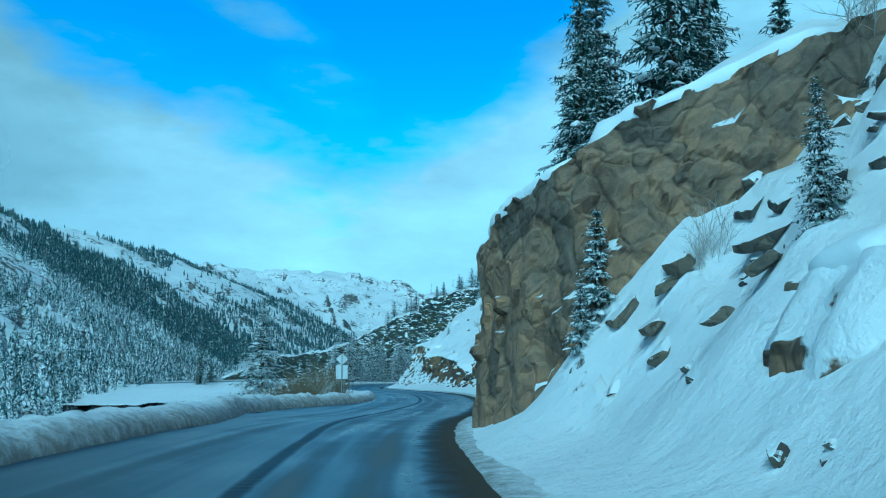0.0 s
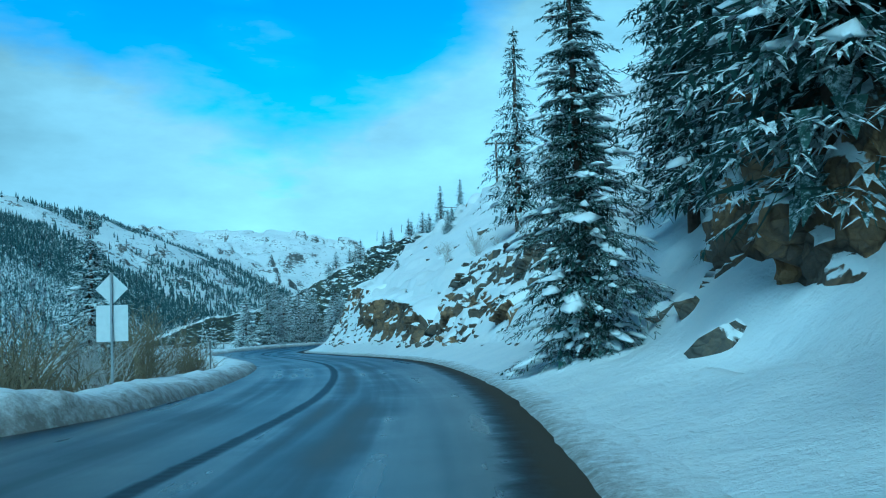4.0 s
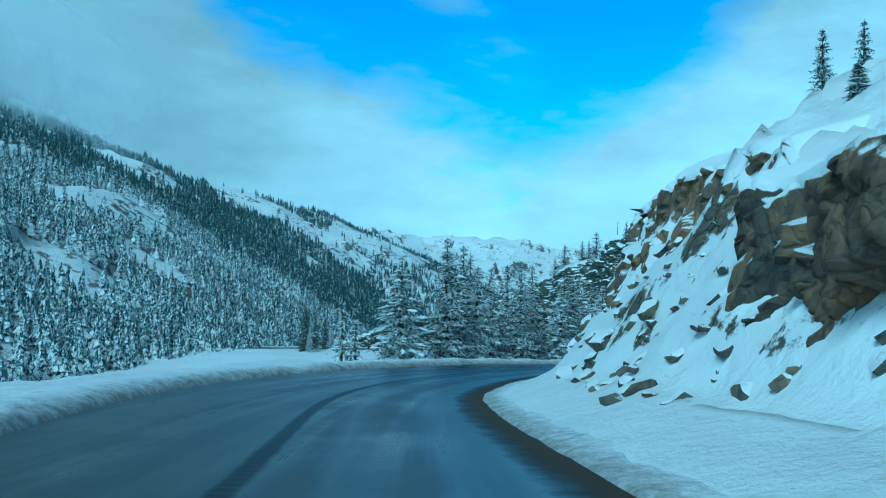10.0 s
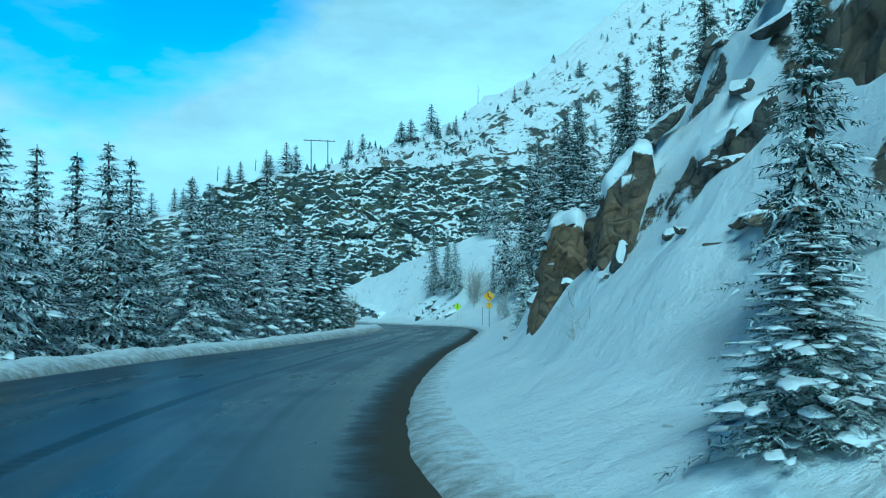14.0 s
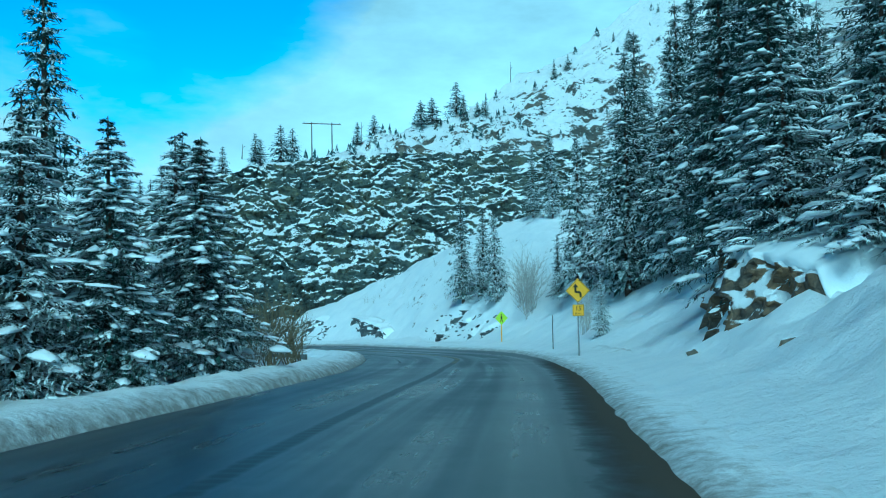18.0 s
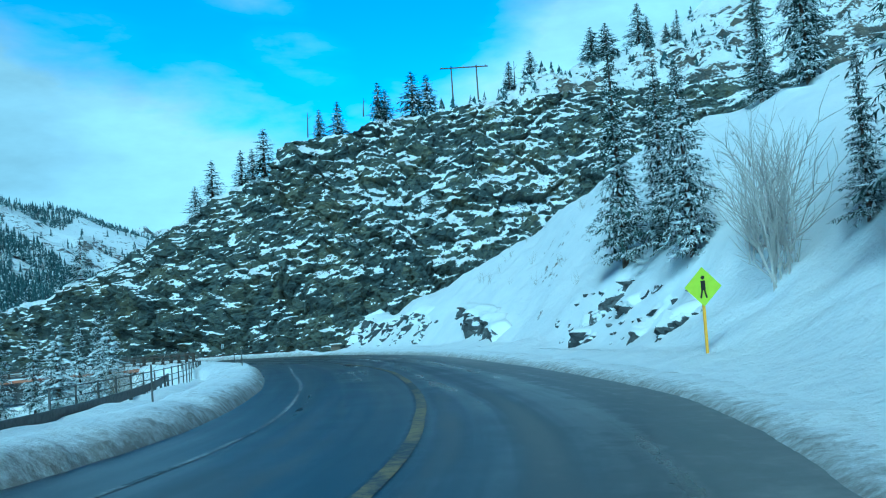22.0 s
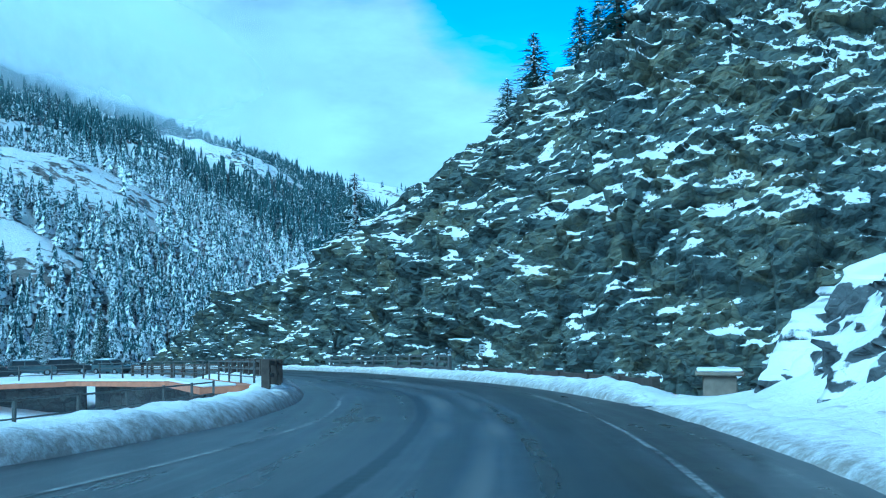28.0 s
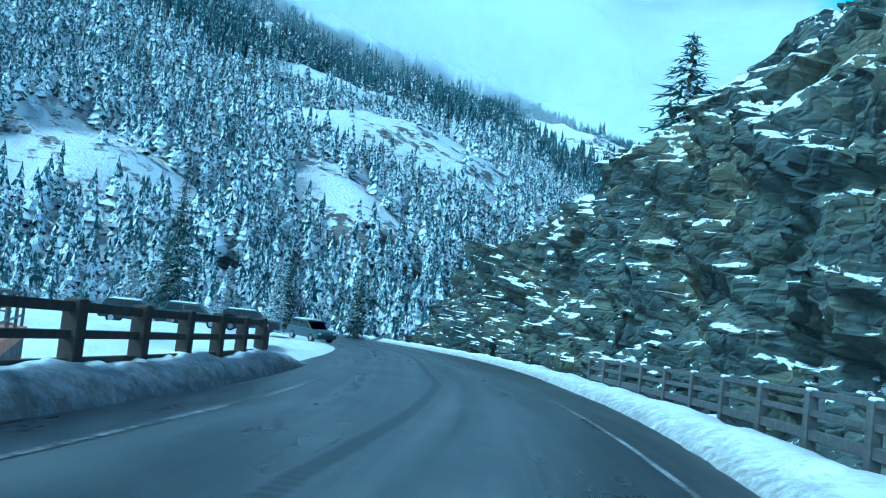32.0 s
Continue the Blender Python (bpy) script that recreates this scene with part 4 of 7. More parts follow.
mx = np.concatenate([np.arange(-700, -480, 14.0), np.arange(-480, -90, 3.9), np.arange(-90, 420, 12.0)])
my = np.concatenate([np.arange(-140, 280, 12.0), np.arange(280, 900, 3.9), np.arange(900, 1800, 9.0)])
MX, MY = np.meshgrid(mx, my, indexing="ij")
MZ = mountain_z(MX, MY)
for i in range(MX.shape[0]):
    for j in range(MX.shape[1]):
        if MZ[i, j] > -33.5:
            x_, y_ = MX[i, j], MY[i, j]
            edge_k = min(1, (MZ[i, j] + 34) / 25)
            if y_ < 1200 and x_ < -60:
                near_ridge = min(1, 0.25 + abs(x_ - float(ridge_x(y_))) / 60)
                calm = 0.55 if in_dome(x_, y_) else 1.0
                k = 8.0 * noise.fractal((x_ * 0.011, y_ * 0.011, 2.0), 0.9, 2.0, 3) + 2.5 * abs(noise.fractal((x_ * 0.045, y_ * 0.045, 7.0), 0.8, 2.0, 3))
                k += (4.5 * facet(x_ * 0.024, y_ * 0.024, 1.0) + 2.0 * facet(x_ * 0.07, y_ * 0.07, 4.0)) * calm
            else:
                near_ridge = 1.0
                k = 9.0 * noise.fractal((x_ * 0.012, y_ * 0.012, 2.0), 0.9, 2.0, 3) + 14.0 * facet(x_ * 0.011, y_ * 0.011, 1.0) + 6.0 * facet(x_ * 0.03, y_ * 0.03, 4.0)
            MZ[i, j] += k * edge_k * near_ridge
mountain = setting("mountain", mesh_of("mountain", np.stack([MX, MY, MZ], -1).reshape(-1, 3), grid_faces(*MX.shape, flip=False), M_MOUNT, True),
                   "snow-covered rocky mountainside across the valley", "mountain")

# ---- trees ----


def conifer_meshes(seed, h, r, whorls=24, per=7, snow=0.45, bare=0.1, fine=7, droop=0.35, mat=None, tufts=3):
    """Trunk, crown and snow meshes of a spruce h high with lowest boughs r long."""
    rnd = random.Random(seed)
    V, F, SV, SF = [], [], [], []

    def leaf(p, d, ln, wd):
        """One slim spray of needles from p along d."""
        b = len(V)
        side = Vector((-d[1], d[0], rnd.uniform(-0.6, 0.6)))
        side = side.normalized() * wd
        V.append(p - side)
        V.append(p + side)
        V.append(p + d * ln)
        F.append((b, b + 1, b + 2) if side.cross(d).z > 0 else (b + 1, b, b + 2))

    def pad(c, along, ln, wd, ht):
        """A lumpy pad of snow lying on a bough."""
        b = len(SV)
        across = Vector((-along.y, along.x, 0)).normalized()
        rings, m = (0.3, rnd.uniform(0.7, 1.2), rnd.uniform(0.6, 1.1), 0.25), 5
        for k, g in enumerate(rings):
            g *= rnd.uniform(0.75, 1.2)
            q = c + along * (ln * (k / 3 - 0.5)) + across * rnd.uniform(-0.15, 0.15) * wd
            for t in range(m):
                an = 6.2832 * t / m
                up_ = math.sin(an)
                SV.append(q + across * (math.cos(an) * wd * g * rnd.uniform(0.5, 1.35)) + Vector((0, 0, up_ * ht * rnd.uniform(0.6, 1.3) * g * (1.0 if up_ > 0 else 0.3) - abs(math.cos(an)) * wd * 0.25)))
        for k in range(len(rings) - 1):
            for t in range(m):
                t2 = (t + 1) % m
                SF.append((b + k * m + t, b + (k + 1) * m + t, b + (k + 1) * m + t2, b + k * m + t2))
        SF.append(tuple(b + t for t in range(m)))
        SF.append(tuple(b + (len(rings) - 1) * m + m - 1 - t for t in range(m)))

    def bough(z0, ang, L, drop, lift):
        ca, sa = math.cos(ang), math.sin(ang)
        out = Vector((ca, sa, 0))
        flank = Vector((-sa, ca, 0))
        at = lambda f: out * (L * f) + Vector((0, 0, z0 + lift * L * f - drop * L * f * f))
        b = len(V)
        wd = 0.012 + 0.012 * L
        V.extend([at(0.0) - flank * wd, at(0.0) + flank * wd, at(1.0)])
        F.append((b, b + 1, b + 2))
        n = max(3, int(fine * (0.5 + 0.45 * L / r)))
        w = 0.30 * L + 0.12
        for k in range(n):
            f = 0.08 + 0.92 * (k + rnd.uniform(-0.4, 0.4)) / n
            f = min(1.0, max(0.05, f))
            p = at(f)
            slope = lift - 2 * drop * f
            tl = w * (1.15 - 0.85 * f) * rnd.uniform(0.6, 1.3)
            for sd in (-1, 1):
                hang = rnd.uniform(0.05, 0.5)
                d = (out * rnd.uniform(0.5, 1.0) + flank * sd * rnd.uniform(0.5, 1.0) + Vector((0, 0, slope * 0.5 - hang))).normalized()
                for j in range(tufts):
                    g = (j + rnd.uniform(0.0, 0.6)) / tufts
                    e = (d + Vector((rnd.gauss(0, 0.33), rnd.gauss(0, 0.33), rnd.gauss(-0.12, 0.3)))).normalized()
                    ln = tl * (1.0 / tufts) * rnd.uniform(1.1, 2.0) + 0.05
                    leaf(p + d * (tl * g), e, ln, ln * rnd.uniform(0.09, 0.16) * (1.0 if tufts < 6 else 0.8) + 0.006)
            if rnd.random() < 0.7:                      # hanging sprays below the bough
                e = Vector((rnd.gauss(0, 0.3), rnd.gauss(0, 0.3), -1)).normalized()
                leaf(p + flank * rnd.uniform(-0.2, 0.2) * tl, e, (tl * rnd.uniform(0.35, 0.7) + 0.05) * min(1.0, 5 / tufts), (0.05 + tl * 0.08) * min(1.0, 4 / tufts))
        if L > 0.35 and rnd.random() < (snow if tufts > 5 else snow * 0.7):
            for q in range(1 if tufts < 6 else rnd.choice((2, 3, 4))):
                f = rnd.uniform(0.35, 0.97)
                along = at(min(1, f + 0.1)) - at(f - 0.1)
                along.z *= 0.5
                big = (0.16 + 0.10 * L) * (0.55 + 0.9 * rnd.random() ** 2) * (1.25 if tufts < 6 else 1.0)
                pad(at(f) + flank * rnd.uniform(-0.35, 0.35) * w + Vector((0, 0, 0.03)), along.normalized(), big * rnd.uniform(1.0, 1.7), big * rnd.uniform(0.4, 0.7), big * rnd.uniform(0.15, 0.32))

    for i in range(whorls):
        f = bare + (1 - bare) * (max(0.0, i + rnd.uniform(-0.4, 0.4)) / whorls) ** 0.92
        f = min(max(f, bare), 0.985)
        g = (f - bare) / (1 - bare)
        n = max(3, round(per * (1 - 0.45 * g)))
        a0 = rnd.uniform(0, 6.28)
        full = r * (1 - g) ** 0.85
        fin = min(1.0, 3.5 / tufts)
        for k in range(int((3 + 7 * (1 - g)) / fin ** 1.3)):           # dark sprays close to the stem
            an = rnd.uniform(0, 6.283)
            rr = (full * 0.5 + 0.05) * rnd.uniform(0.15, 1.0)
            e = Vector((0.5 * math.cos(an), 0.5 * math.sin(an), -rnd.uniform(0.6, 1.2))).normalized()
            leaf(Vector((rr * math.cos(an), rr * math.sin(an), f * h + rnd.uniform(-0.4, 0.6) * h / whorls)), e, (0.9 * h / whorls + 0.16 * full) * fin, (0.05 + 0.07 * full) * fin)
        for k in range(n):
            an = a0 + 6.283 * (k + rnd.uniform(-0.35, 0.35)) / n
            # uneven outline: whole sides of the tree are fuller or thinner
            lump = 1.0 + 0.42 * noise.noise((math.cos(an) * 1.3 + seed * 5.1, math.sin(an) * 1.3, f * 7.0)) + 0.25 * noise.noise((math.cos(an) * 3 + seed, math.sin(an) * 3, f * 19.0))
            if rnd.random() < 0.07:
                continue
            L = full * lump * rnd.uniform(0.62, 1.12) + 0.10 * h / 10
            if g < 0.12:
                L *= rnd.uniform(0.55, 1.0)
            bough(f * h + rnd.uniform(-0.45, 0.45) * h / whorls, an, L, droop * rnd.uniform(0.5, 1.4), 0.12 + 0.35 * g)
    bm = rod_bm((0, 0, -0.6), (0, 0, h * 0.6), 0.012 * h + 0.05, 0.006 * h + 0.03, 8)
    rod_bm((0, 0, h * 0.6), (0, 0, h), 0.006 * h + 0.03, 0.015, 6, bm)
    tm = bpy.data.meshes.new("trunk")
    bm.to_mesh(tm)
    bm.free()
    tm.materials.append(M_BARK)
    return tm, mesh_of("crown", V, F, mat or M_NEEDLE), (mesh_of("snow_load", SV, SF, M_SNOW, True) if SV else None)


TREES = {}


def tree_kind(key, **kw):
    TREES[key] = conifer_meshes(**kw), kw["h"]


tree_kind("tall", seed=1, h=15, r=3.1, whorls=44, per=9, snow=0.42, bare=0.04, fine=9, tufts=3)
tree_kind("tall2", seed=2, h=14, r=2.8, whorls=42, per=9, snow=0.36, bare=0.05, fine=9, droop=0.5, tufts=3)
tree_kind("dark", seed=3, h=16, r=3.0, whorls=46, per=9, snow=0.22, bare=0.08, fine=9, droop=0.45, tufts=3)
tree_kind("laden", seed=4, h=9, r=2.5, whorls=30, per=9, snow=0.8, bare=0.02, fine=12, droop=0.5, tufts=6)
tree_kind("young", seed=5, h=4, r=1.1, whorls=20, per=8, snow=0.6, bare=0.04, fine=8, droop=0.4, tufts=4)
tree_kind("slim", seed=6, h=12, r=1.9, whorls=40, per=8, snow=0.4, bare=0.05, fine=8, droop=0.45)
tree_kind("ragged", seed=7, h=13, r=2.6, whorls=26, per=6, snow=0.5, bare=0.08, fine=10, droop=0.7, tufts=5)
tree_kind("near", seed=21, h=13, r=2.9, whorls=44, per=11, snow=0.6, bare=0.02, fine=14, droop=0.55, tufts=9, mat=M_NEAR)
tree_kind("near_laden", seed=24, h=9, r=2.6, whorls=34, per=10, snow=0.95, bare=0.02, fine=15, droop=0.5, tufts=8, mat=M_NEAR)
tree_kind("far_dark", seed=31, h=14, r=3.6, whorls=34, per=9, snow=0.25, bare=0.05, fine=7, tufts=2, mat=M_NEAR)
tree_kind("far_tall", seed=11, h=12, r=2.4, whorls=22, per=7, snow=0.35, bare=0.05, fine=5, tufts=1)
tree_kind("far_slim", seed=12, h=10, r=1.6, whorls=20, per=7, snow=0.35, bare=0.05, fine=5, droop=0.45, tufts=1)
tree_kind("far_frosty", seed=13, h=10, r=2.2, whorls=20, per=7, snow=0.5, bare=0.05, fine=5, droop=0.45, mat=M_FROST, tufts=1)
tree_kind("frosty", seed=8, h=10, r=2.3, whorls=32, per=9, snow=0.6, bare=0.05, fine=9, droop=0.45, mat=M_FROST, tufts=4)

LABELS = {
    "far_dark": "broad dark spruce with little snow",
    "near": "dark spruce with clumps of snow on drooping boughs", "near_laden": "spruce bowed down by thick clumps of fresh snow",
    "far_tall": "spruce with snowy boughs higher up", "far_slim": "slender spruce with snowy boughs higher up", "far_frosty": "frosted conifer higher up",
    "tall": "tall dark spruce with snow on its boughs", "tall2": "tall spruce lightly dusted with snow", "dark": "tall dark spruce with little snow",
    "laden": "spruce weighed down by thick clumps of snow", "young": "small young spruce dusted with snow", "slim": "slender spruce with snowy boughs",
    "ragged": "ragged open fir with drooping snowy boughs", "frosty": "frosted conifer powdered with fresh snow"}


def conifer(key, at, height, turn=0.0, lean=0.0, where="", group="roadside conifers", wide=1.0):
    (tm, crown, load), h0 = TREES[key]
    k = height / h0
    ob = thing("conifer", LABELS[key] + where, "conifer", Matrix.Translation(at) @ pose(0, 0, 0, lean, 0, turn) @ Matrix.Diagonal((k * wide, k * wide, k, 1)), group)
    piece("trunk", tm, ob)
    piece("crown", crown, ob)
    if load:
        tagged(piece("snow_load", load, ob, "white snow caking the boughs"), kind="stuff")
    return ob


def tree_at(key, s, o, height, where="", **kw):
    rnd = random.Random(sum(map(ord, key)) * 7 + round(s * 10) * 31 + round(o * 10) * 17)
    p = ground_at(s, o)
    return conifer(key, p - Vector((0, 0, 0.15)), height, rnd.uniform(0, 360), rnd.uniform(-1.5, 1.5), where, **kw)


# ---- rocks ----
def rock_mesh(seed, subdiv, mat):
    rnd = random.Random(seed)
    bm = bmesh.new()
    bmesh.ops.create_icosphere(bm, subdivisions=subdiv, radius=0.62)
    cuts = []
    for k in range(7):
        n = Vector((rnd.gauss(0, 1), rnd.gauss(0, 1), rnd.gauss(0, 0.8))).normalized()
        cuts.append((n, rnd.uniform(0.30, 0.46)))
    turn_ = pose(0, 0, 0, rnd.uniform(-25, 25), rnd.uniform(-25, 25), rnd.uniform(0, 90)).to_3x3()
    for k in range(3):
        for sd in (-1, 1):
            n = Vector((0, 0, 0))
            n[k] = sd
            cuts.append(((turn_ @ (n + Vector((rnd.gauss(0, 0.12), rnd.gauss(0, 0.12), rnd.gauss(0, 0.12))))).normalized(), rnd.uniform(0.26, 0.4)))
    for v in bm.verts:
        for n, d in cuts:
            q = v.co.dot(n)
            if q > d:
                v.co -= n * (q - d) * 0.96
        c = v.co
        v.co += c.normalized() * (0.03 * noise.noise(c * 5 + Vector((seed, 0, 0))) + 0.025 * noise.noise(c * 13 + Vector((0, seed, 0))))
    me = bpy.data.meshes.new("boulder")
    bm.to_mesh(me)
    bm.free()
    me.materials.append(mat)
    return me


# brown ones, then the grey ones of the bend
ROCKS = [[rock_mesh(200 + k, 3, m_) for k in range(8)] for m_ in (M_STONE, M_GREYROCK)]
SMALLS = [[rock_mesh(300 + k, 2, m_) for k in range(6)] for m_ in (M_STONE, M_GREYROCK)]


def slope_normal(s, o):
    """Which way the snow faces at a station and distance, over about two metres."""
    a_, b_ = (ground_at(s + 1, o) - ground_at(s - 1, o)), (ground_at(s, o + 1) - ground_at(s, o - 1))
    n = b_.cross(a_).normalized()
    return n if n.z > 0 else -n


def boulder(s, o, w, h, dip=0.3, small=False, lift=None, label="angular brown boulder half buried in the snowy slope"):
    rnd = random.Random(int(s * 31 + o * 17 + w * 7))
    p = ground_at(s, o)
    if lift is not None:
        p.z = float(W(s, o)[2]) + lift
    me_ = rnd.choice((SMALLS if small else ROCKS)[s > 230])
    ob = tagged(new("boulder", me_), label, "rock", "rocks on the hillside")
    n = (slope_normal(s, o) + Vector((0, 0, 0.25))).normalized()
    ob.matrix_basis = (Matrix.Translation(p + n * (h * (0.3 - dip))) @ n.to_track_quat("Z", "Y").to_matrix().to_4x4() @ pose(0, 0, 0, rnd.uniform(-12, 12), rnd.uniform(-12, 12), rnd.uniform(0, 360))
                       @ Matrix.Diagonal((w * 0.8, w * rnd.uniform(0.7, 1.3), h * 0.8, 1)))
    return ob


def outcrop(name, label, plan, low, top, lean=0.12, rough=1.0, back=4.0, step=0.13, seed=0.0, mat=None):
    """A rock face along plan points (station, distance), from height low to top, each a list along the plan; the top runs back under the snow."""
    pl = np.array(plan, float)
    ln = np.concatenate([[0], np.cumsum(np.hypot(np.diff(pl[:, 0]), np.diff(pl[:, 1])))])
    k = np.arange(0, ln[-1], step)
    taper = min(1.2, ln[-1] / 6)
    s_, o_ = np.interp(k, ln, pl[:, 0]), np.interp(k, ln, pl[:, 1])
    lo, hi = np.interp(k, ln, low), np.interp(k, ln, top)
    ts, to = np.gradient(s_), np.gradient(o_)
    tl = np.hypot(ts, to)
    bs, bo = -to / tl, ts / tl             # into the hill, turning gently round corners
    soft_k = np.ones(13) / 13
    bs, bo = (np.convolve(np.pad(q, 6, mode="edge"), soft_k, mode="valid") for q in (bs, bo))
    nf = max(12, int(np.max(hi - lo) / 0.13))
    nb = max(8, int(back / 0.35))
    P, Q = np.zeros((len(k), nf + 4, 3)), np.zeros((len(k), nb, 3))
    brink = np.zeros(len(k))
    for i in range(len(k)):
        ends = min(1, k[i] / taper, (ln[-1] - k[i]) / taper)
        for j in range(nf + 4):
            g = min(1, j / (nf - 1))
            u, d = lo[i] + (hi[i] - lo[i]) * g, lean * (hi[i] - lo[i]) * g
            if j >= nf:
                d += 0.4 * (j - nf + 1)
                u += 0.05 * (j - nf + 1)
            x, y, z = W(s_[i] + bs[i] * d, o_[i] + bo[i] * d, u)
            w1, w2 = 0.6 * noise.noise((x * 0.8, y * 0.8, z * 0.8 + seed)), 0.4 * noise.noise((y, z, x + 9))
            xt, zt = 0.8 * (x + w1) - 0.6 * (z + w2), 0.6 * (x + w1) + 0.8 * (z + w2)
            out = (0.75 * facet(xt * 0.6 + seed, y * 0.6, zt * 0.3) + 0.42 * facet(xt * 1.2, y * 1.2 + seed, zt * 0.75)
                   + 0.1 * facet(x * 2.4, y * 2.4, z * 2.6) + 0.45 * noise.fractal((x * 0.3, y * 0.3, z * 0.3 + seed), 0.9, 2.1, 4)) * rough
            if j == 0:
                u -= 0.5
            d2 = d - out
            if j == nf - 1:
                brink[i] = out
            d2 += (1 - ends) * 0.9
            P[i, j] = W(s_[i] + bs[i] * d2, o_[i] + bo[i] * d2, u * ends + (1 - ends) * (lo[i] - 1.0) + 0.12 * out)
    brink = np.convolve(np.pad(brink, 3, mode="edge"), np.ones(7) / 7, mode="valid")
    for i in range(len(k)):
        ends = min(1, k[i] / taper, (ln[-1] - k[i]) / taper)
        thick = 0.2 + 0.2 * noise.noise((k[i] * 0.7, seed, 2))
        d0 = lean * (hi[i] - lo[i])
        for j in range(nb):
            g = max(0, (j - 2) / (nb - 3))
            d = d0 - brink[i] + (0.05, 0.0, 0.15)[min(j, 2)] + g * back + max(-0.05, 0.9 * noise.noise((k[i] * 0.8, seed, 7)))
            u = hi[i] + (-0.12, thick * 0.5, thick)[min(j, 2)] + 0.42 * g * back * (1 - g * 0.5) - (1.2 if j == nb - 1 else 0)
            u += (0.2 * noise.noise((k[i] * 0.6, j * 0.4, seed)) + 0.1 * noise.noise((k[i] * 2.1, j * 1.1, seed))) * (j > 1)
            d += (1 - ends) * 1.2
            Q[i, j] = W(s_[i] + bs[i] * d, o_[i] + bo[i] * d, u * ends + (1 - ends) * (lo[i] - 1.2))
    ob = thing(name, label, "rock outcrop")
    piece("rock_face", mesh_of("rock_face", P.reshape(-1, 3), grid_faces(len(k), nf + 4, flip=True), mat or M_ROCK, True), ob)
    piece("snow_cap", mesh_of("snow_cap", Q.reshape(-1, 3), grid_faces(len(k), nb, flip=True), M_SNOW, True), ob, "smooth rounded snow cap")
    return ob


outcrop("rock_spur", "brown rock spur standing sheer beside the road, snow on top", [(12.0, 8.8), (13.2, 6.4), (14.3, 4.2), (15.5, 2.8), (17, 2.1), (18.9, 1.55), (20.5, 1.2), (21.7, 1.7), (23.2, 2.5), (25.2, 6.0)],
        [5, 3.4, 2.2, 1.3, 0.6, 0.4, 0.3, 0.4, 1.0, 2.5], [7.8, 7.0, 6.2, 5.5, 5.2, 4.9, 4.4, 4.6, 5.8, 7.4], 0.03, 0.34, 4.0, 0.11, 1.0, M_SPUR)
outcrop("rock_outcrop", "broken brown rock ledge above the snowy shoulder", [(4, 9.5), (8, 8.4), (12, 8.6)], [6.4, 5.0, 5.2], [9.2, 7.6, 8.2], 0.3, 1.0, 3.0, seed=3.0)
outcrop("rock_outcrop", "brown rock buttress among roadside spruces", [(50, 8.2), (53, 6.9), (56.5, 7.2), (59, 8.8)], [2.0, 1.4, 1.6, 2.6], [7.2, 6.6, 6.6, 6.4], 0.15, 1.0, 4.0, seed=5.0)
outcrop("rock_outcrop", "grey-brown fractured rock face high above the road", [(90, 7.8), (87, 7.4), (83, 7.0), (79, 7.0), (74, 7.4), (69, 8.4)][::-1],
        [4, 3.6, 3.6, 3.6, 3.8, 4.0], [6.0, 6.2, 6.2, 6.0, 5.8, 5.4], 0.5, 0.8, 2.4, seed=7.0, mat=M_STONE)
outcrop("rock_outcrop", "broken grey rock ledges with snow in the cracks", [(73, 5.5), (77, 5.1), (81, 5.0), (85, 5.0), (89, 5.3), (92.5, 5.5)],
        [0.8, 0.6, 0.6, 0.6, 0.7, 0.8], [2.6, 3.5, 3.7, 3.6, 3.3, 2.8], 0.55, 1.0, 2.0, seed=8.0)
outcrop("rock_outcrop", "brown overhanging rock band under a smooth snow cornice", [(87, 4.6), (90, 5.0), (95, 5.7), (101, 5.8), (106, 5.4), (110, 5.5)],
        [0.6, 0.6, 0.8, 0.8, 0.9, 1.8], [2.2, 3.2, 3.6, 4.2, 4.0, 4.4], 0.1, 0.7, 3.0, seed=9.0, mat=M_BAND)
outcrop("rock_outcrop", "orange-brown rock band high on the snowy slope", [(108, 6.2), (112, 5.9), (116, 5.6), (121, 4.9), (126, 4.6), (128.5, 5.0)],
        [3.2, 3.0, 3.2, 2.4, 2.3, 2.8], [5.2, 5.6, 6.0, 6.0, 6.2, 6.2], 0.3, 0.55, 3.5, seed=11.0)
outcrop("rock_outcrop", "yellow-brown jutting rock slab in the snow", [(143.6, 4.7), (143.7, 3.7), (144.3, 3.05), (145.4, 3.1), (146.2, 3.6)], [2.4, 1.9, 1.3, 1.2, 1.6], [3.9, 4.0, 3.5, 3.2, 2.9], 0.22, 0.42, 0.7, seed=13.0, mat=M_BAND)
outcrop("rock_outcrop", "orange-brown cracked rock slab in the snow", [(146.8, 4.2), (146.9, 3.4), (147.5, 2.85), (148.6, 2.9), (149.3, 3.4)], [2.0, 1.5, 1.1, 1.0, 1.5], [3.0, 3.3, 3.2, 2.8, 2.3], 0.2, 0.42, 0.6, seed=14.0, mat=M_BAND)
outcrop("rock_outcrop", "small brown rock slab in the snow", [(140.6, 5.2), (140.7, 4.4), (141.4, 3.9), (142.6, 4.1), (143.2, 4.8)], [3.0, 2.4, 2.0, 2.1, 2.6], [3.9, 4.1, 3.7, 3.5, 3.4], 0.3, 0.45, 0.8, seed=16.0, mat=M_STONE)
outcrop("rock_outcrop", "large brown rock under a snow-laden spruce", [(189, 6.4), (193, 5.2), (197, 5.4), (200, 6.8)], [0.8, 0.6, 0.6, 1.2], [2.4, 3.3, 3.8, 4.2], 0.35, 0.75, 3.0, seed=15.0, mat=M_BAND)
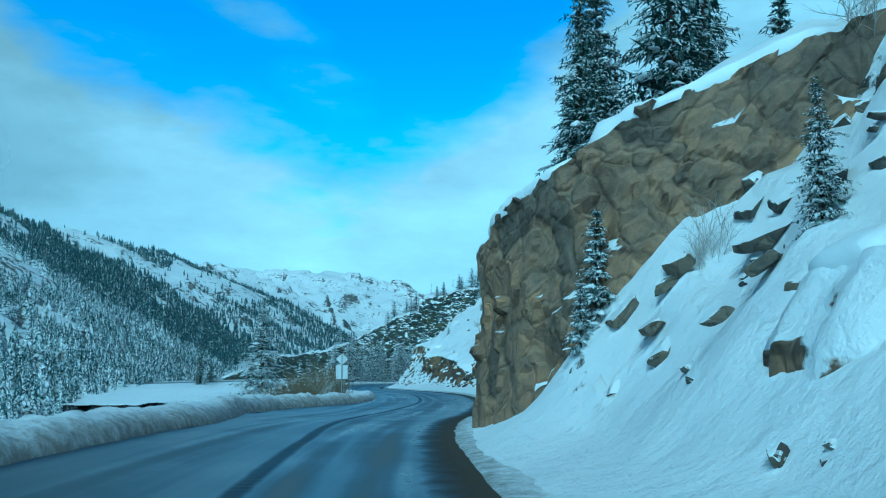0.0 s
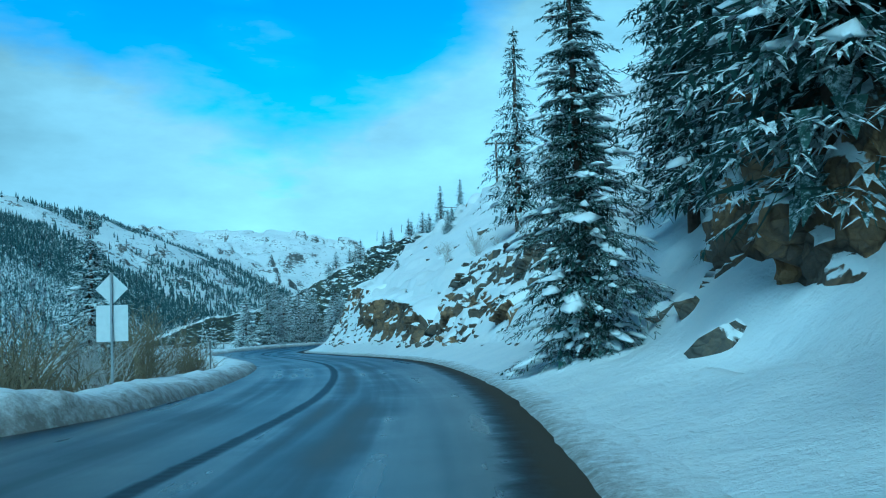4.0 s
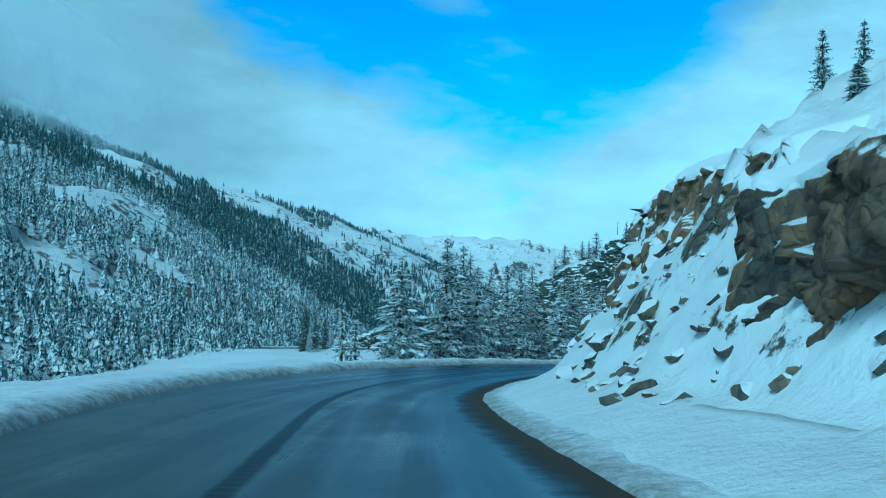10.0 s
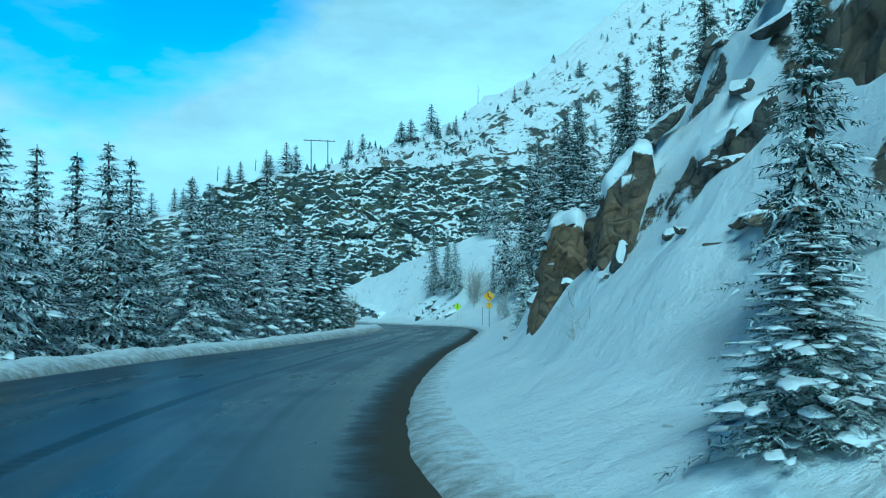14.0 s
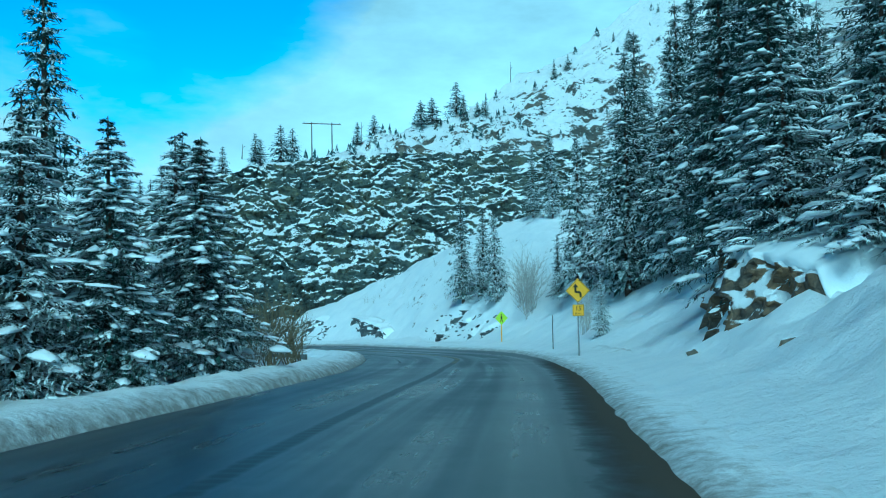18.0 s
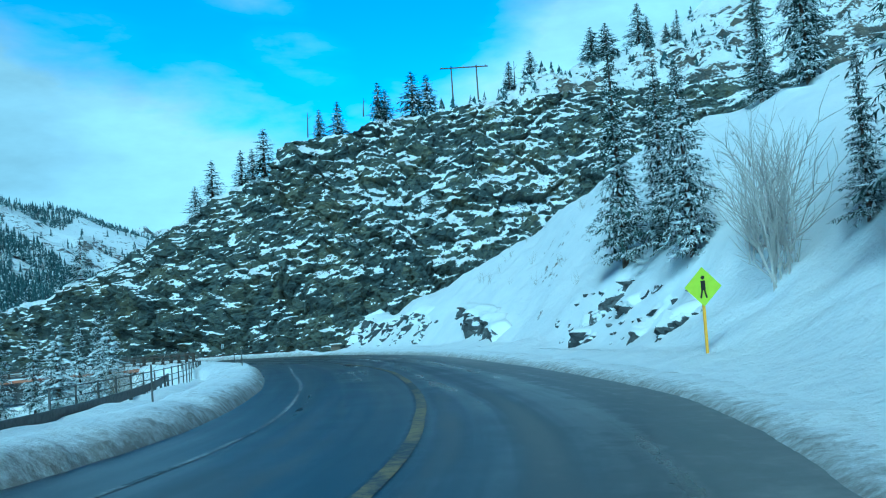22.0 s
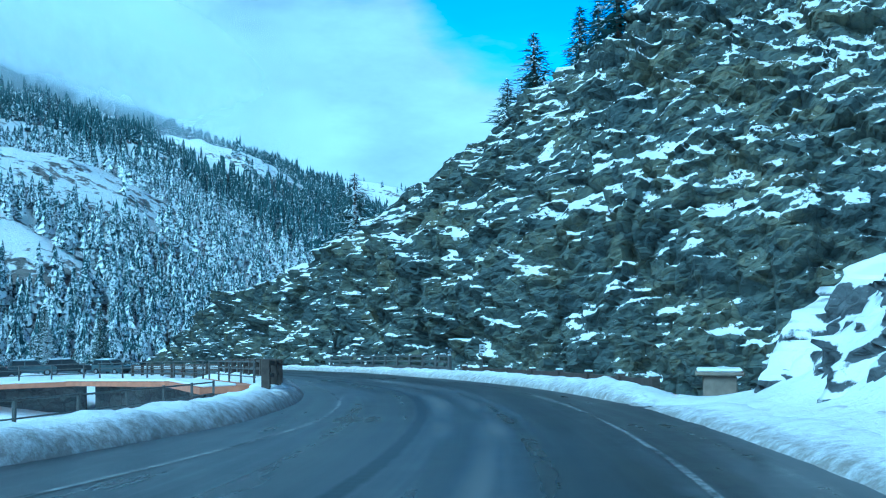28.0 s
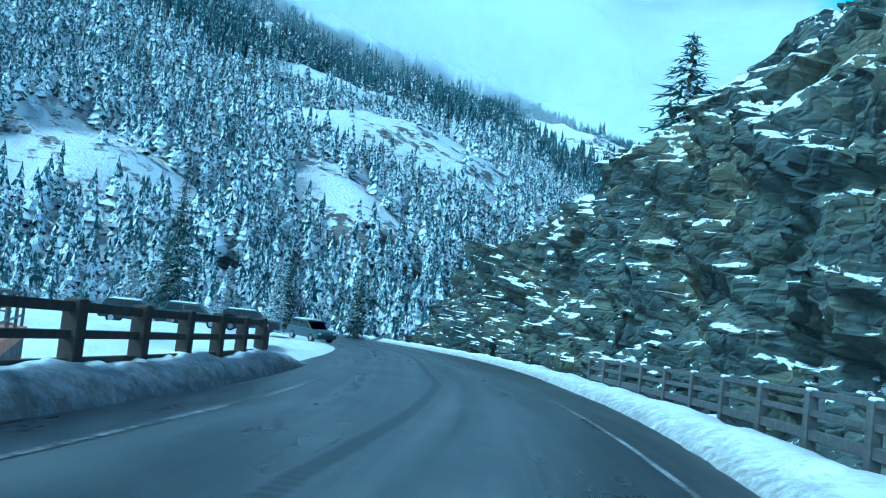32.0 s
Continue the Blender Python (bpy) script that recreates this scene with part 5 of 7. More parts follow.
outcrop("rock_outcrop", "low grey rock ledges below two spruces", [(235.5, 7.6), (240, 7.2), (246, 7.4), (250, 7.2), (252, 8)], [0.4, 0.4, 0.4, 0.4, 0.8], [1.4, 2.0, 2.2, 1.6, 1.6], 0.9, 1.2, 2.0, seed=17.0, mat=M_GREYROCK)
outcrop("rock_outcrop", "dark rock rib breaking out of the snow slope", [(257, 6.2), (260, 6.6), (264, 7.2), (270, 8.4)], [0.3, 0.5, 1.2, 2.2], [0.9, 1.8, 2.5, 3.2], 0.3, 0.9, 1.2, seed=19.0, mat=M_GREYROCK)
outcrop("rock_outcrop", "dark blocky rock wall at the end of the snow slope", [(272, 6.6), (277, 6.2), (283, 6.0), (288, 5.9), (290, 7.2)], [0.6, 0.4, 0.4, 0.2, -1], [1.8, 3.2, 2.5, 3.2, 2.2], 0.6, 0.8, 1.8, seed=21.0, mat=M_GREYROCK)

for lab, plan, low, top, lean, sd in (
        ("orange-brown rock slab jutting from the roadside snow", [(128.2, 3.2), (129.4, 2.65), (130.8, 2.35), (132.6, 2.75)], [0.6, 0.4, 0.3, 0.4], [1.7, 2.0, 2.0, 1.5], 0.4, 31),
        ("dark rock ledge at the foot of the snow slope", [(125.8, 3.1), (127, 2.85), (128, 3.0), (129, 3.35)], [0.7, 0.6, 0.8, 0.9], [1.3, 1.6, 1.7, 1.5], 0.3, 33),
        ("orange and brown rock ledge under a pad of snow", [(128.8, 4.5), (129.8, 3.9), (130.6, 3.6), (132.5, 3.85), (134.2, 4.3)], [2.4, 1.9, 1.5, 1.8, 2.0], [3.1, 3.0, 2.8, 2.9, 2.7], 0.3, 35),
        ("dark brown rock step in the steep snow", [(133.8, 5.3), (135, 4.7), (137, 5.0), (139.2, 5.7)], [3.3, 2.7, 3.0, 3.6], [4.6, 4.7, 5.2, 5.3], 0.3, 37),
        ("brown cracked rock wall high on the snow slope", [(127.6, 4.9), (129.5, 4.6), (131.5, 5.0), (134, 6.2), (136.5, 7.0)], [2.9, 2.9, 3.4, 4.4, 5.0], [4.9, 5.1, 5.6, 6.4, 6.8], 0.2, 39),
        ("dark rock step in the snow above the road", [(138.2, 5.6), (139.4, 5.0), (141, 5.0), (142.6, 5.7)], [4.4, 3.9, 4.0, 4.6], [5.7, 5.9, 5.9, 5.8], 0.2, 49),
        ("brown rock ledge below a dark spruce", [(135.2, 6.8), (136.6, 6.1), (138, 6.1), (139.6, 6.8)], [5.4, 5.0, 5.1, 5.6], [7.2, 7.3, 7.3, 7.1], 0.2, 51),
        ("striped rock ledge in the snow beside a spruce", [(6.4, 4.3), (7.4, 3.8), (8.3, 3.75), (9.4, 4.05)], [1.9, 1.5, 1.5, 1.6], [2.5, 2.6, 2.5, 2.2], 0.5, 41),
        ("dark rock ledge under overhanging snow", [(5.8, 5.5), (7, 5.0), (8, 4.9), (9.2, 5.3)], [3.3, 3.0, 2.9, 3.1], [4.6, 4.5, 4.3, 4.2], 0.3, 43),
        ("yellow-brown rock band below snowy trees", [(6.8, 6.7), (9.5, 6.2), (11.5, 6.6), (14, 8.0)], [5.0, 4.7, 4.8, 5.6], [7.2, 6.9, 7.0, 8.2], 0.25, 45)):
    outcrop("rock_outcrop", lab, plan, low, top, lean, 0.42, 1.2, seed=float(sd))
outcrop("rock_outcrop", "blue-grey talus ledges under the spruces", [(241, 9.0), (245, 8.6), (249, 8.4), (252, 8.7)], [1.8, 1.6, 1.6, 1.6], [2.9, 3.1, 3.1, 2.9], 0.8, 1.3, 1.5, seed=47.0, mat=M_GREYROCK)

# single boulders: station, distance, width, height
for q in ((14, 3.6, 0.9, 0.5), (10.5, 3.9, 0.5, 0.4), (7.0, 3.1, 0.28, 0.4), (6.4, 3.2, 0.18, 0.16), (9.2, 4.4, 0.5, 0.35),
          (27.5, 3.0, 0.5, 0.5), (28.5, 3.8, 1.0, 0.8), (53, 5.6, 1.2, 1.4), (56, 6.2, 1.0, 1.0), (58.5, 6.6, 0.9, 0.9), (68, 6.0, 1.0, 0.9)):
    boulder(*q)
for q in ((84, 4.5, 0.8, 0.6), (85, 5.3, 0.5, 0.35), (85.6, 4.7, 0.9, 0.7), (86, 5.3, 0.6, 0.4), (86.2, 5.8, 0.9, 0.6), (90, 5.1, 0.6, 0.4)):
    boulder(*q)
for q in ((83.6, 4.3, 0.6, 0.55), (85.3, 4.2, 0.6, 0.6), (87.4, 4.2, 0.45, 0.4), (89.6, 4.2, 0.5, 0.45), (84.6, 4.9, 0.55, 0.45)):
    boulder(*q, 0.15, label="angular grey boulder at the foot of the slope")
for q in ((115, 4.3, 1.0, 0.7), (122.5, 4.2, 0.7, 0.6), (123.5, 3.5, 0.7, 0.6), (115, 4.0, 0.5, 0.35), (112.5, 4.2, 0.4, 0.4), (111.3, 4.1, 0.35, 0.3), (112, 3.8, 0.3, 0.22), (111.5, 4.5, 0.9, 0.3),
          (113.5, 4.7, 0.7, 0.5), (112.5, 4.9, 0.8, 0.6), (118, 4.2, 0.6, 0.4), (120, 4.0, 0.6, 0.5)):
    boulder(*q)
for q in ((143, 5.9, 1.6, 1.2), (141, 5.4, 1.2, 1.2), (142, 4.7, 0.6, 0.45), (152.5, 4.0, 0.8, 0.7), (140, 7, 2.0, 1.0), (148, 6.4, 2.2, 1.0)):
    boulder(q[0], q[1], q[2] * 0.7, q[3] * 0.6, 0.4)
for q in ((183, 6.0, 0.9, 1.1), (176, 7, 1.8, 1.0), (179, 8, 2.2, 1.2), (173, 7.6, 1.6, 1.0), (187, 5.2, 0.7, 0.5), (193, 4.4, 0.6, 0.5)):
    boulder(*q)

rnd = random.Random(15)
for k in range(34):
    boulder(rnd.uniform(139, 151), rnd.uniform(3.4, 7.0), rnd.uniform(0.35, 1.0), rnd.uniform(0.25, 0.5), 0.05, label="flat grey-brown rock lying in the snow slope")
for k in range(40):
    boulder(rnd.uniform(3, 14), rnd.uniform(3.4, 8.5), rnd.uniform(0.3, 0.9), rnd.uniform(0.25, 0.5), 0.1, label="flat grey-brown rock lying in the snow slope")
LOOSE = ([[], []], [[], []])
rnd = random.Random(5)
for (s0, s1, o0, o1, n, a0, a1) in ((2, 14, 3.0, 8, 46, 0.14, 0.5), (70, 96, 4.8, 5.6, 22, 0.2, 0.5), (96, 118, 4.6, 6.2, 34, 0.2, 0.6), (106, 128, 3.4, 6.0, 70, 0.2, 0.75),
                                    (122, 152, 3.2, 8.5, 26, 0.25, 0.7), (134, 158, 3.0, 7.5, 44, 0.2, 0.7), (236, 250, 7, 9.2, 40, 0.25, 0.8), (272, 288, 6.2, 7.8, 22, 0.2, 0.6), (98, 118, 10, 15, 10, 0.4, 1.1), (158, 184, 6, 11, 16, 0.3, 0.9)):
    for k in range(n):
        w_ = a0 + (a1 - a0) * rnd.random() ** 2
        q_, o_, h_ = rnd.uniform(s0, s1), rnd.uniform(o0, o1), w_ * rnd.uniform(0.5, 0.9)
        if w_ > 0.36:
            boulder(q_, o_, w_ * 1.2, h_, 0.3, True, label="small rock poking out of the snow")
            continue
        me_ = rnd.choice(SMALLS[q_ > 230])
        V_ = np.zeros(len(me_.vertices) * 3)
        me_.vertices.foreach_get("co", V_)
        m_ = np.array(Matrix.Translation(ground_at(q_, o_) + Vector((0, 0, h_ * 0.2))) @ pose(0, 0, 0, rnd.uniform(-20, 20), rnd.uniform(-20, 20), rnd.uniform(0, 360)) @ Matrix.Diagonal((w_, w_ * rnd.uniform(1.0, 1.4), h_ * 0.9, 1)))
        stones, base_ = LOOSE[q_ > 230], sum(len(v) for v in LOOSE[q_ > 230][0])
        stones[0].append(V_.reshape(-1, 3) @ m_[:3, :3].T + m_[:3, 3])
        stones[1].extend([tuple(base_ + v for v in f_.vertices) for f_ in me_.polygons])
for stones, mat_, lab in zip(LOOSE, (M_STONE, M_GREYROCK), ("small grey-brown stones poking out of the snow", "small blue-grey stones in the snow of the bend")):
    tagged(new("loose_stones", mesh_of("loose_stones", np.vstack(stones[0]), stones[1], mat_)), lab, "stones", kind="stuff")

# forest on the far mountainside
def low_conifer(rnd, tiers=7, n=5):
    V, F = [], []
    for t in range(tiers):
        z0, z1 = 0.06 + 0.80 * t / tiers, 0.10 + 0.80 * (t + 2.0) / tiers
        r = 0.17 * (1 - t / tiers) ** 0.8 + 0.02
        b = len(V)
        cx, cy = rnd.uniform(-0.015, 0.015), rnd.uniform(-0.015, 0.015)
        V.append((cx, cy, min(z1, 1.0)))
        for k in range(n):
            an = 6.283 * (k + 0.5 * (t % 2)) / n + rnd.uniform(-0.35, 0.35)
            rr = r * rnd.uniform(0.35, 1.4)
            V.append((cx + rr * math.cos(an), cy + rr * math.sin(an), z0 - rnd.uniform(-0.02, 0.07)))
        for k in range(n):
            F.append((b, b + 1 + k, b + 1 + (k + 1) % n))
    return np.array(V), np.array(F)


LOWS = [low_conifer(random.Random(50 + k), 6, 5) for k in range(5)]
FINES = [low_conifer(random.Random(70 + k), 10, 7) for k in range(5)]


def forest(name, label, places, mat, kinds=LOWS):
    VV, FF, base = [], [], 0
    rnd = random.Random(9)
    for (x, y, z, h, w) in places:
        V, F = kinds[rnd.randrange(5)]
        an = rnd.uniform(0, 6.28)
        c, s_ = math.cos(an), math.sin(an)
        P = np.stack([(V[:, 0] * c - V[:, 1] * s_) * h * w + x, (V[:, 0] * s_ + V[:, 1] * c) * h * w + y, V[:, 2] * h + z - 0.4], 1)
        VV.append(P)
        FF.append(F + base)
        base += len(V)
    return tagged(new(name, mesh_of(name, np.vstack(VV).tolist(), np.vstack(FF).tolist(), mat)), label, "forest", kind="stuff")


rnd = random.Random(77)
mzi = lambda x, y: MZ[int(np.argmin(abs(mx - x))), int(np.argmin(abs(my - y)))]
places = []
while len(places) < 15500:
    y = 240 + 920 * rnd.random() ** 1.25
    x = float(ridge_x(y)) - 10 + 300 * rnd.random()
    z = mzi(x, y)
    if z < -32:
        continue
    if in_dome(x, y, 0.95) and rnd.random() < 0.97:
        continue
    if noise.noise((x * 0.014, y * 0.014, 4)) + 0.5 * noise.noise((x * 0.05, y * 0.05, 9)) < -0.3 and rnd.random() < 0.85:
        continue
    places.append((x, y, z, rnd.uniform(6.0, 13.0) * (0.7 if y > 800 else 1.0), rnd.uniform(0.7, 1.1)))
toe = 0
while toe < 1500:                        # closed forest along the valley floor
    x, y = rnd.uniform(-210, -120), rnd.uniform(300, 500)
    z = mzi(x, y)
    if -60 < z < -8:
        places.append((x, y, z, rnd.uniform(7, 13), rnd.uniform(0.8, 1.15)))
    toe += 1
scrub = []
while len(scrub) < 150:                  # low scrub over the ridge above the cliff
    p_ = RD[rnd.randrange(len(RD)), rnd.randrange(4, 108)]
    if p_[0] > 12:
        scrub.append((p_[0], p_[1], p_[2], rnd.uniform(0.8, 3.2), rnd.uniform(1.2, 2.0)))
forest("ridge_scrub", "small dark conifers and scrub dotted over the snowy ridge", scrub, M_FOREST)
near_ = [p_ for p_ in places if p_[1] < 560 and p_[0] > -300]
forest("mountain_forest", "dense snow-dusted conifer forest high on the mountainside", [p_ for p_ in places if not (p_[1] < 560 and p_[0] > -300)], M_FOREST)
forest("valley_forest", "dense snow-laden conifer forest on the lower mountainside", near_, M_FOREST_LOW, FINES)


# conifers beside the road: kind, station, distance, height
for q in (("dark", 52, 7.6, 19), ("dark", 58, 9, 18), ("tall2", 46, 9, 17), ("near_laden", 42, 6.4, 9), ("near", 60, 4.9, 12.5), ("dark", 63, 9.5, 15), ("tall2", 67, 11, 13), ("tall2", 35, 11, 15)):
    tree_at(*q)
for q in (("tall2", 28.4, 5.6, 11), ("near", 33.5, 6.2, 15), ("tall2", 32, 9, 17), ("tall", 38, 6.8, 15), ("dark", 31.5, 5.3, 15)):
    tree_at(*q, wide=0.92)
for q in (("frosty", 9.8, 5.0, 2.1), ("young", 16.2, 7.4, 3.2), ("young", 14.4, 2.9, 1.3), ("young", 14.9, 3.3, 2.1), ("frosty", 9, 11, 5), ("tall2", 13, 11, 9), ("frosty", 20, 12, 7), ("frosty", 12, 14, 8), ("tall2", 16, 16, 12), ("frosty", 8, 15, 8)):
    tree_at(*q)
tree_at("tall", 102, -15.4, 16.5, wide=1.45)
tree_at("tall2", 195, -15, 14.5)
tree_at("ragged", 92, 14.0, 15, wide=1.2)
for q in (("dark", 91.5, 17, 10), ("tall2", 92, 20, 8), ("frosty", 116, 15.3, 2.4), ("young", 125, 16.5, 1.7), ("young", 114, 10, 1.0)):
    tree_at(*q, wide=1.0 if q[3] > 5 else 1.8)
tree_at("near_laden", 136.5, 2.5, 1.5, wide=2.0)
tree_at("near_laden", 194.5, -9.9, 7.5, wide=1.15)
tree_at("near_laden", 189.5, -10.4, 7.0, wide=1.1)
# two tall spruces and a bowed one in front of them, below the road
for key, s_, o_, top_ in (("near", 207.4, -14.8, 10.9), ("near", 210.9, -14.8, 11.3), ("near_laden", 203.5, -12.2, 4.6)):
    tree_at(key, s_, o_, float(W(s_, 0)[2]) + top_ - ground_at(s_, o_).z, wide=1.1)
tree_at("frosty", 137.8, 3.3, 2.7, wide=1.2)
tree_at("laden", 194.5, 7.6, 7.5, wide=1.3)
tree_at("laden", 191.5, 9.0, 8.5, wide=1.2)
for q in (("tall", 150, 13, 9), ("tall2", 153, 15, 9), ("laden", 170, 4.2, 3.2), ("near_laden", 198, 8.4, 10), ("dark", 203, 11, 16), ("near", 209, 10.6, 16), ("dark", 212, 13, 15), ("tall2", 218, 14, 14),
          ("tall", 200, 14, 16), ("tall2", 224, 12.5, 12), ("tall", 228, 16.5, 13), ("dark", 195, 13, 16), ("tall", 190, 14.5, 15), ("dark", 185, 16.5, 15), ("tall2", 180, 18, 14), ("frosty", 212, 5.3, 3.2)):
    tree_at(*q)
for q in (("frosty", 216, 11.0, 14), ("tall", 221, 10.4, 16), ("frosty", 227, 10.2, 12), ("tall", 223, 12.5, 17), ("tall2", 216.5, 11.8, 16), ("tall", 206, 10.8, 17), ("dark", 219, 14, 18)):
    tree_at(*q)
for q in (("slim", 247, 10.2, 11), ("tall", 244, 10.8, 8.5), ("frosty", 240.5, 10.2, 8), ("slim", 231, 10.8, 5), ("slim", 252, 22, 8), ("frosty", 246, 20, 9), ("slim", 236, 22, 9), ("frosty", 232, 26, 10), ("tall2", 226, 24, 11)):
    tree_at(*q)
rnd = random.Random(31)
for k in range(30):
    tree_at(rnd.choice(("far_tall", "far_tall", "far_slim", "far_frosty")), rnd.uniform(172, 238), rnd.uniform(17, 42), rnd.uniform(8, 14), group="hillside conifers")
for q in (("laden", 148, -14.2, 8.5), ("tall2", 151, -16, 8), ("frosty", 158, -13.5, 9), ("tall2", 163, -15, 10), ("slim", 168, -16.2, 11.5), ("laden", 172, -12.5, 8), ("tall", 176, -14, 10),
          ("laden", 180, -11.6, 7.5), ("tall2", 184, -13, 9.5), ("laden", 188, -11.8, 7.5), ("slim", 191, -10.8, 5.5), ("laden", 196, -11.2, 8), ("tall", 199, -14, 8), ("laden", 201, -11.5, 5),
          ("tall", 155, -14.5, 11), ("tall2", 160.5, -16, 12), ("tall", 166, -13.6, 10), ("tall2", 170, -14.6, 11), ("tall", 174, -12.2, 9), ("laden", 178, -13.2, 9), ("tall2", 182, -15, 11), ("laden", 186, -14.2, 9),
          ("tall", 193.5, -13, 7.5), ("tall", 188, -16, 11)):
    tree_at(*q, wide=1.35)
rnd = random.Random(32)
for k in range(22):
    tree_at(rnd.choice(("far_tall", "far_slim", "far_frosty")), rnd.uniform(152, 212), rnd.uniform(-34, -16), rnd.uniform(8, 12), group="valley-side conifers")
for q in (("frosty", 262, -17, 8), ("tall", 258, -15.5, 8), ("laden", 254.5, -14.5, 6.5), ("tall2", 266, -20, 9), ("laden", 250, -16, 6), ("slim", 256, -20, 9), ("frosty", 250, -22, 9), ("tall2", 270, -30, 12), ("slim", 244, -26, 9)):
    tree_at(*q, group="valley-side conifers")
# trees along the cliff's rim: place of the tip, height
for key, x, y, z, h in (("far_tall", 12, 339, 24.5, 7.5), ("far_tall", 14.5, 340, 24.0, 7), ("far_slim", 6.5, 335.5, 22.3, 5), ("far_tall", 7.5, 337, 21.5, 4), ("far_slim", 0, 333, 19, 3), ("far_slim", -3, 333, 18, 2.4),
                        ("far_tall", -12.8, 335, 16.4, 7), ("far_slim", -15, 336, 13, 5), ("far_slim", -17.7, 339, 13.1, 5.5), ("far_tall", -23, 340, 11.4, 6.5), ("far_frosty", -26, 340, 8, 4.5), ("far_tall", -44.8, 338.6, 0.5, 6),
                        ("ragged", 56.7, 361.5, 42.7, 9), ("far_frosty", 48, 352, 34, 6), ("far_frosty", 45, 351, 33, 6), ("far_tall", 33, 346, 28, 5), ("far_slim", 29, 345, 26.5, 5)):
    if x < 9:
        # on the edge itself, along the same line of sight from the road
        row = RD[:, 55][np.argmin(abs(RD[:, 55, 0] - x))]
        f = (row[1] - 240) / (y - 240)
        x, y, z = 11 + (x - 11) * f, row[1], -12 + (z + 12) * f
        base_z = float(RD[:, 55][np.argmin(abs(RD[:, 55, 0] - x))][2]) - 0.3
    else:
        near = RD[:, :116].reshape(-1, 3)
        base_z = float(near[np.argmin((near[:, 0] - x) ** 2 + (near[:, 1] - y) ** 2), 2]) - 0.3
    conifer(key, Vector((x, y, base_z)), min(11.0, max(h * 1.1, z - base_z)), 40.0 * x, 0, " on the cliff's rim", "conifers on the cliff's rim", wide=2.2)

# scattered conifers on the snowy ridge
rnd = random.Random(61)
for k in range(24):
    a_, b_ = rnd.randrange(0, 70), rnd.choice((79, 79, 78, 70, 60, 50, 40, 28, 16))
    p_ = Vector(RD[a_, b_])
    conifer(rnd.choice(("far_tall", "far_slim", "far_frosty")), p_ - Vector((0, 0, 0.4)), rnd.uniform(3.0, 6.5), rnd.uniform(0, 360), 0, " on the ridge", "conifers on the ridge", wide=rnd.uniform(1.2, 1.8))

# clouds resting on the mountain across the valley
def cloud_material():
    m, nt, b = material("mountain_cloud", 1.0)
    nt.nodes.remove(b)
    g = nt.nodes.new("ShaderNodeNewGeometry")
    sp = nt.nodes.new("ShaderNodeSeparateXYZ")
    nt.links.new(g.outputs["Position"], sp.inputs[0])
    h = mth(nt, "MULTIPLY", mth(nt, "SUBTRACT", sp.outputs[2], 84.0), 1 / 50.0)
    n = tex(nt, 0.010, 6, 0.55, coord="pos")
    f = mth(nt, "MULTIPLY", mth(nt, "SUBTRACT", mth(nt, "ADD", h, mth(nt, "MULTIPLY", n, 1.5)), 0.78), 0.75, True)
    # thins out towards its ends and its top
    f = mth(nt, "MULTIPLY", f, band(nt, sp.outputs[1], 540.0, 60.0, 190.0))
    f = mth(nt, "MULTIPLY", f, mth(nt, "MULTIPLY", mth(nt, "SUBTRACT", 225.0, sp.outputs[2]), 1 / 90.0, True))
    tr, df, tl, m1, m2 = (nt.nodes.new("ShaderNode" + k) for k in ("BsdfTransparent", "BsdfDiffuse", "BsdfTranslucent", "MixShader", "MixShader"))
    for q in (df, tl):
        q.inputs["Color"].default_value = (0.9, 0.92, 0.94, 1)
    nt.links.new(df.outputs[0], m1.inputs[1])
    nt.links.new(tl.outputs[0], m1.inputs[2])
    nt.links.new(mth(nt, "MULTIPLY", f, 0.85), m2.inputs[0])
    nt.links.new(tr.outputs[0], m2.inputs[1])
    nt.links.new(m1.outputs[0], m2.inputs[2])
    nt.links.new(m2.outputs[0], nt.nodes["Material Output"].inputs[0])
    return m


M_CLOUD = cloud_material()
for k, (off, z0, z1) in enumerate(((70, 70, 230), (35, 75, 230), (8, 85, 235))):
    y_ = np.arange(300, 800, 14.0)
    zz = np.linspace(z0, z1, 9)
    x_ = ridge_x(y_) + off + 6 * np.sin(y_ * 0.03 + k)
    P_ = np.stack([np.repeat(x_[:, None], 9, 1) - (zz - z0)[None, :] * 0.15, np.repeat(y_[:, None], 9, 1), np.repeat(zz[None, :], len(y_), 0)], -1)
    ob = tagged(new("backdrop", mesh_of("backdrop", P_.reshape(-1, 3), grid_faces(len(y_), 9), M_CLOUD, True)), "thin white cloud clinging to the mountain top", "cloud", kind="structure")
    ob.visible_shadow = False


# ---- signs and posts ----
def upright(s, o, up=0.0, turn=0.0):
    p = W(s, o, up)
    return Matrix.Translation(Vector(p)) @ pose(0, 0, 0, 0, 0, heading(s) + turn)


def diamond_bm(side, thick=0.004, at=(0, 0, 0)):
    return box_bm(side, thick, side, at, 0, None, pose(0, 0, 0, 0, 45, 0))


def shape_bm(points, y, thick=0.003):
    """A flat cut-out in the plate's plane."""
    bm = bmesh.new()
    f = bm.faces.new([bm.verts.new((x, y, z)) for x, z in points])
    r = bmesh.ops.extrude_face_region(bm, geom=[f])
    bmesh.ops.translate(bm, vec=(0, -thick, 0), verts=[v for v in r["geom"] if isinstance(v, bmesh.types.BMVert)])
    bmesh.ops.recalc_face_normals(bm, faces=bm.faces)
    return bm


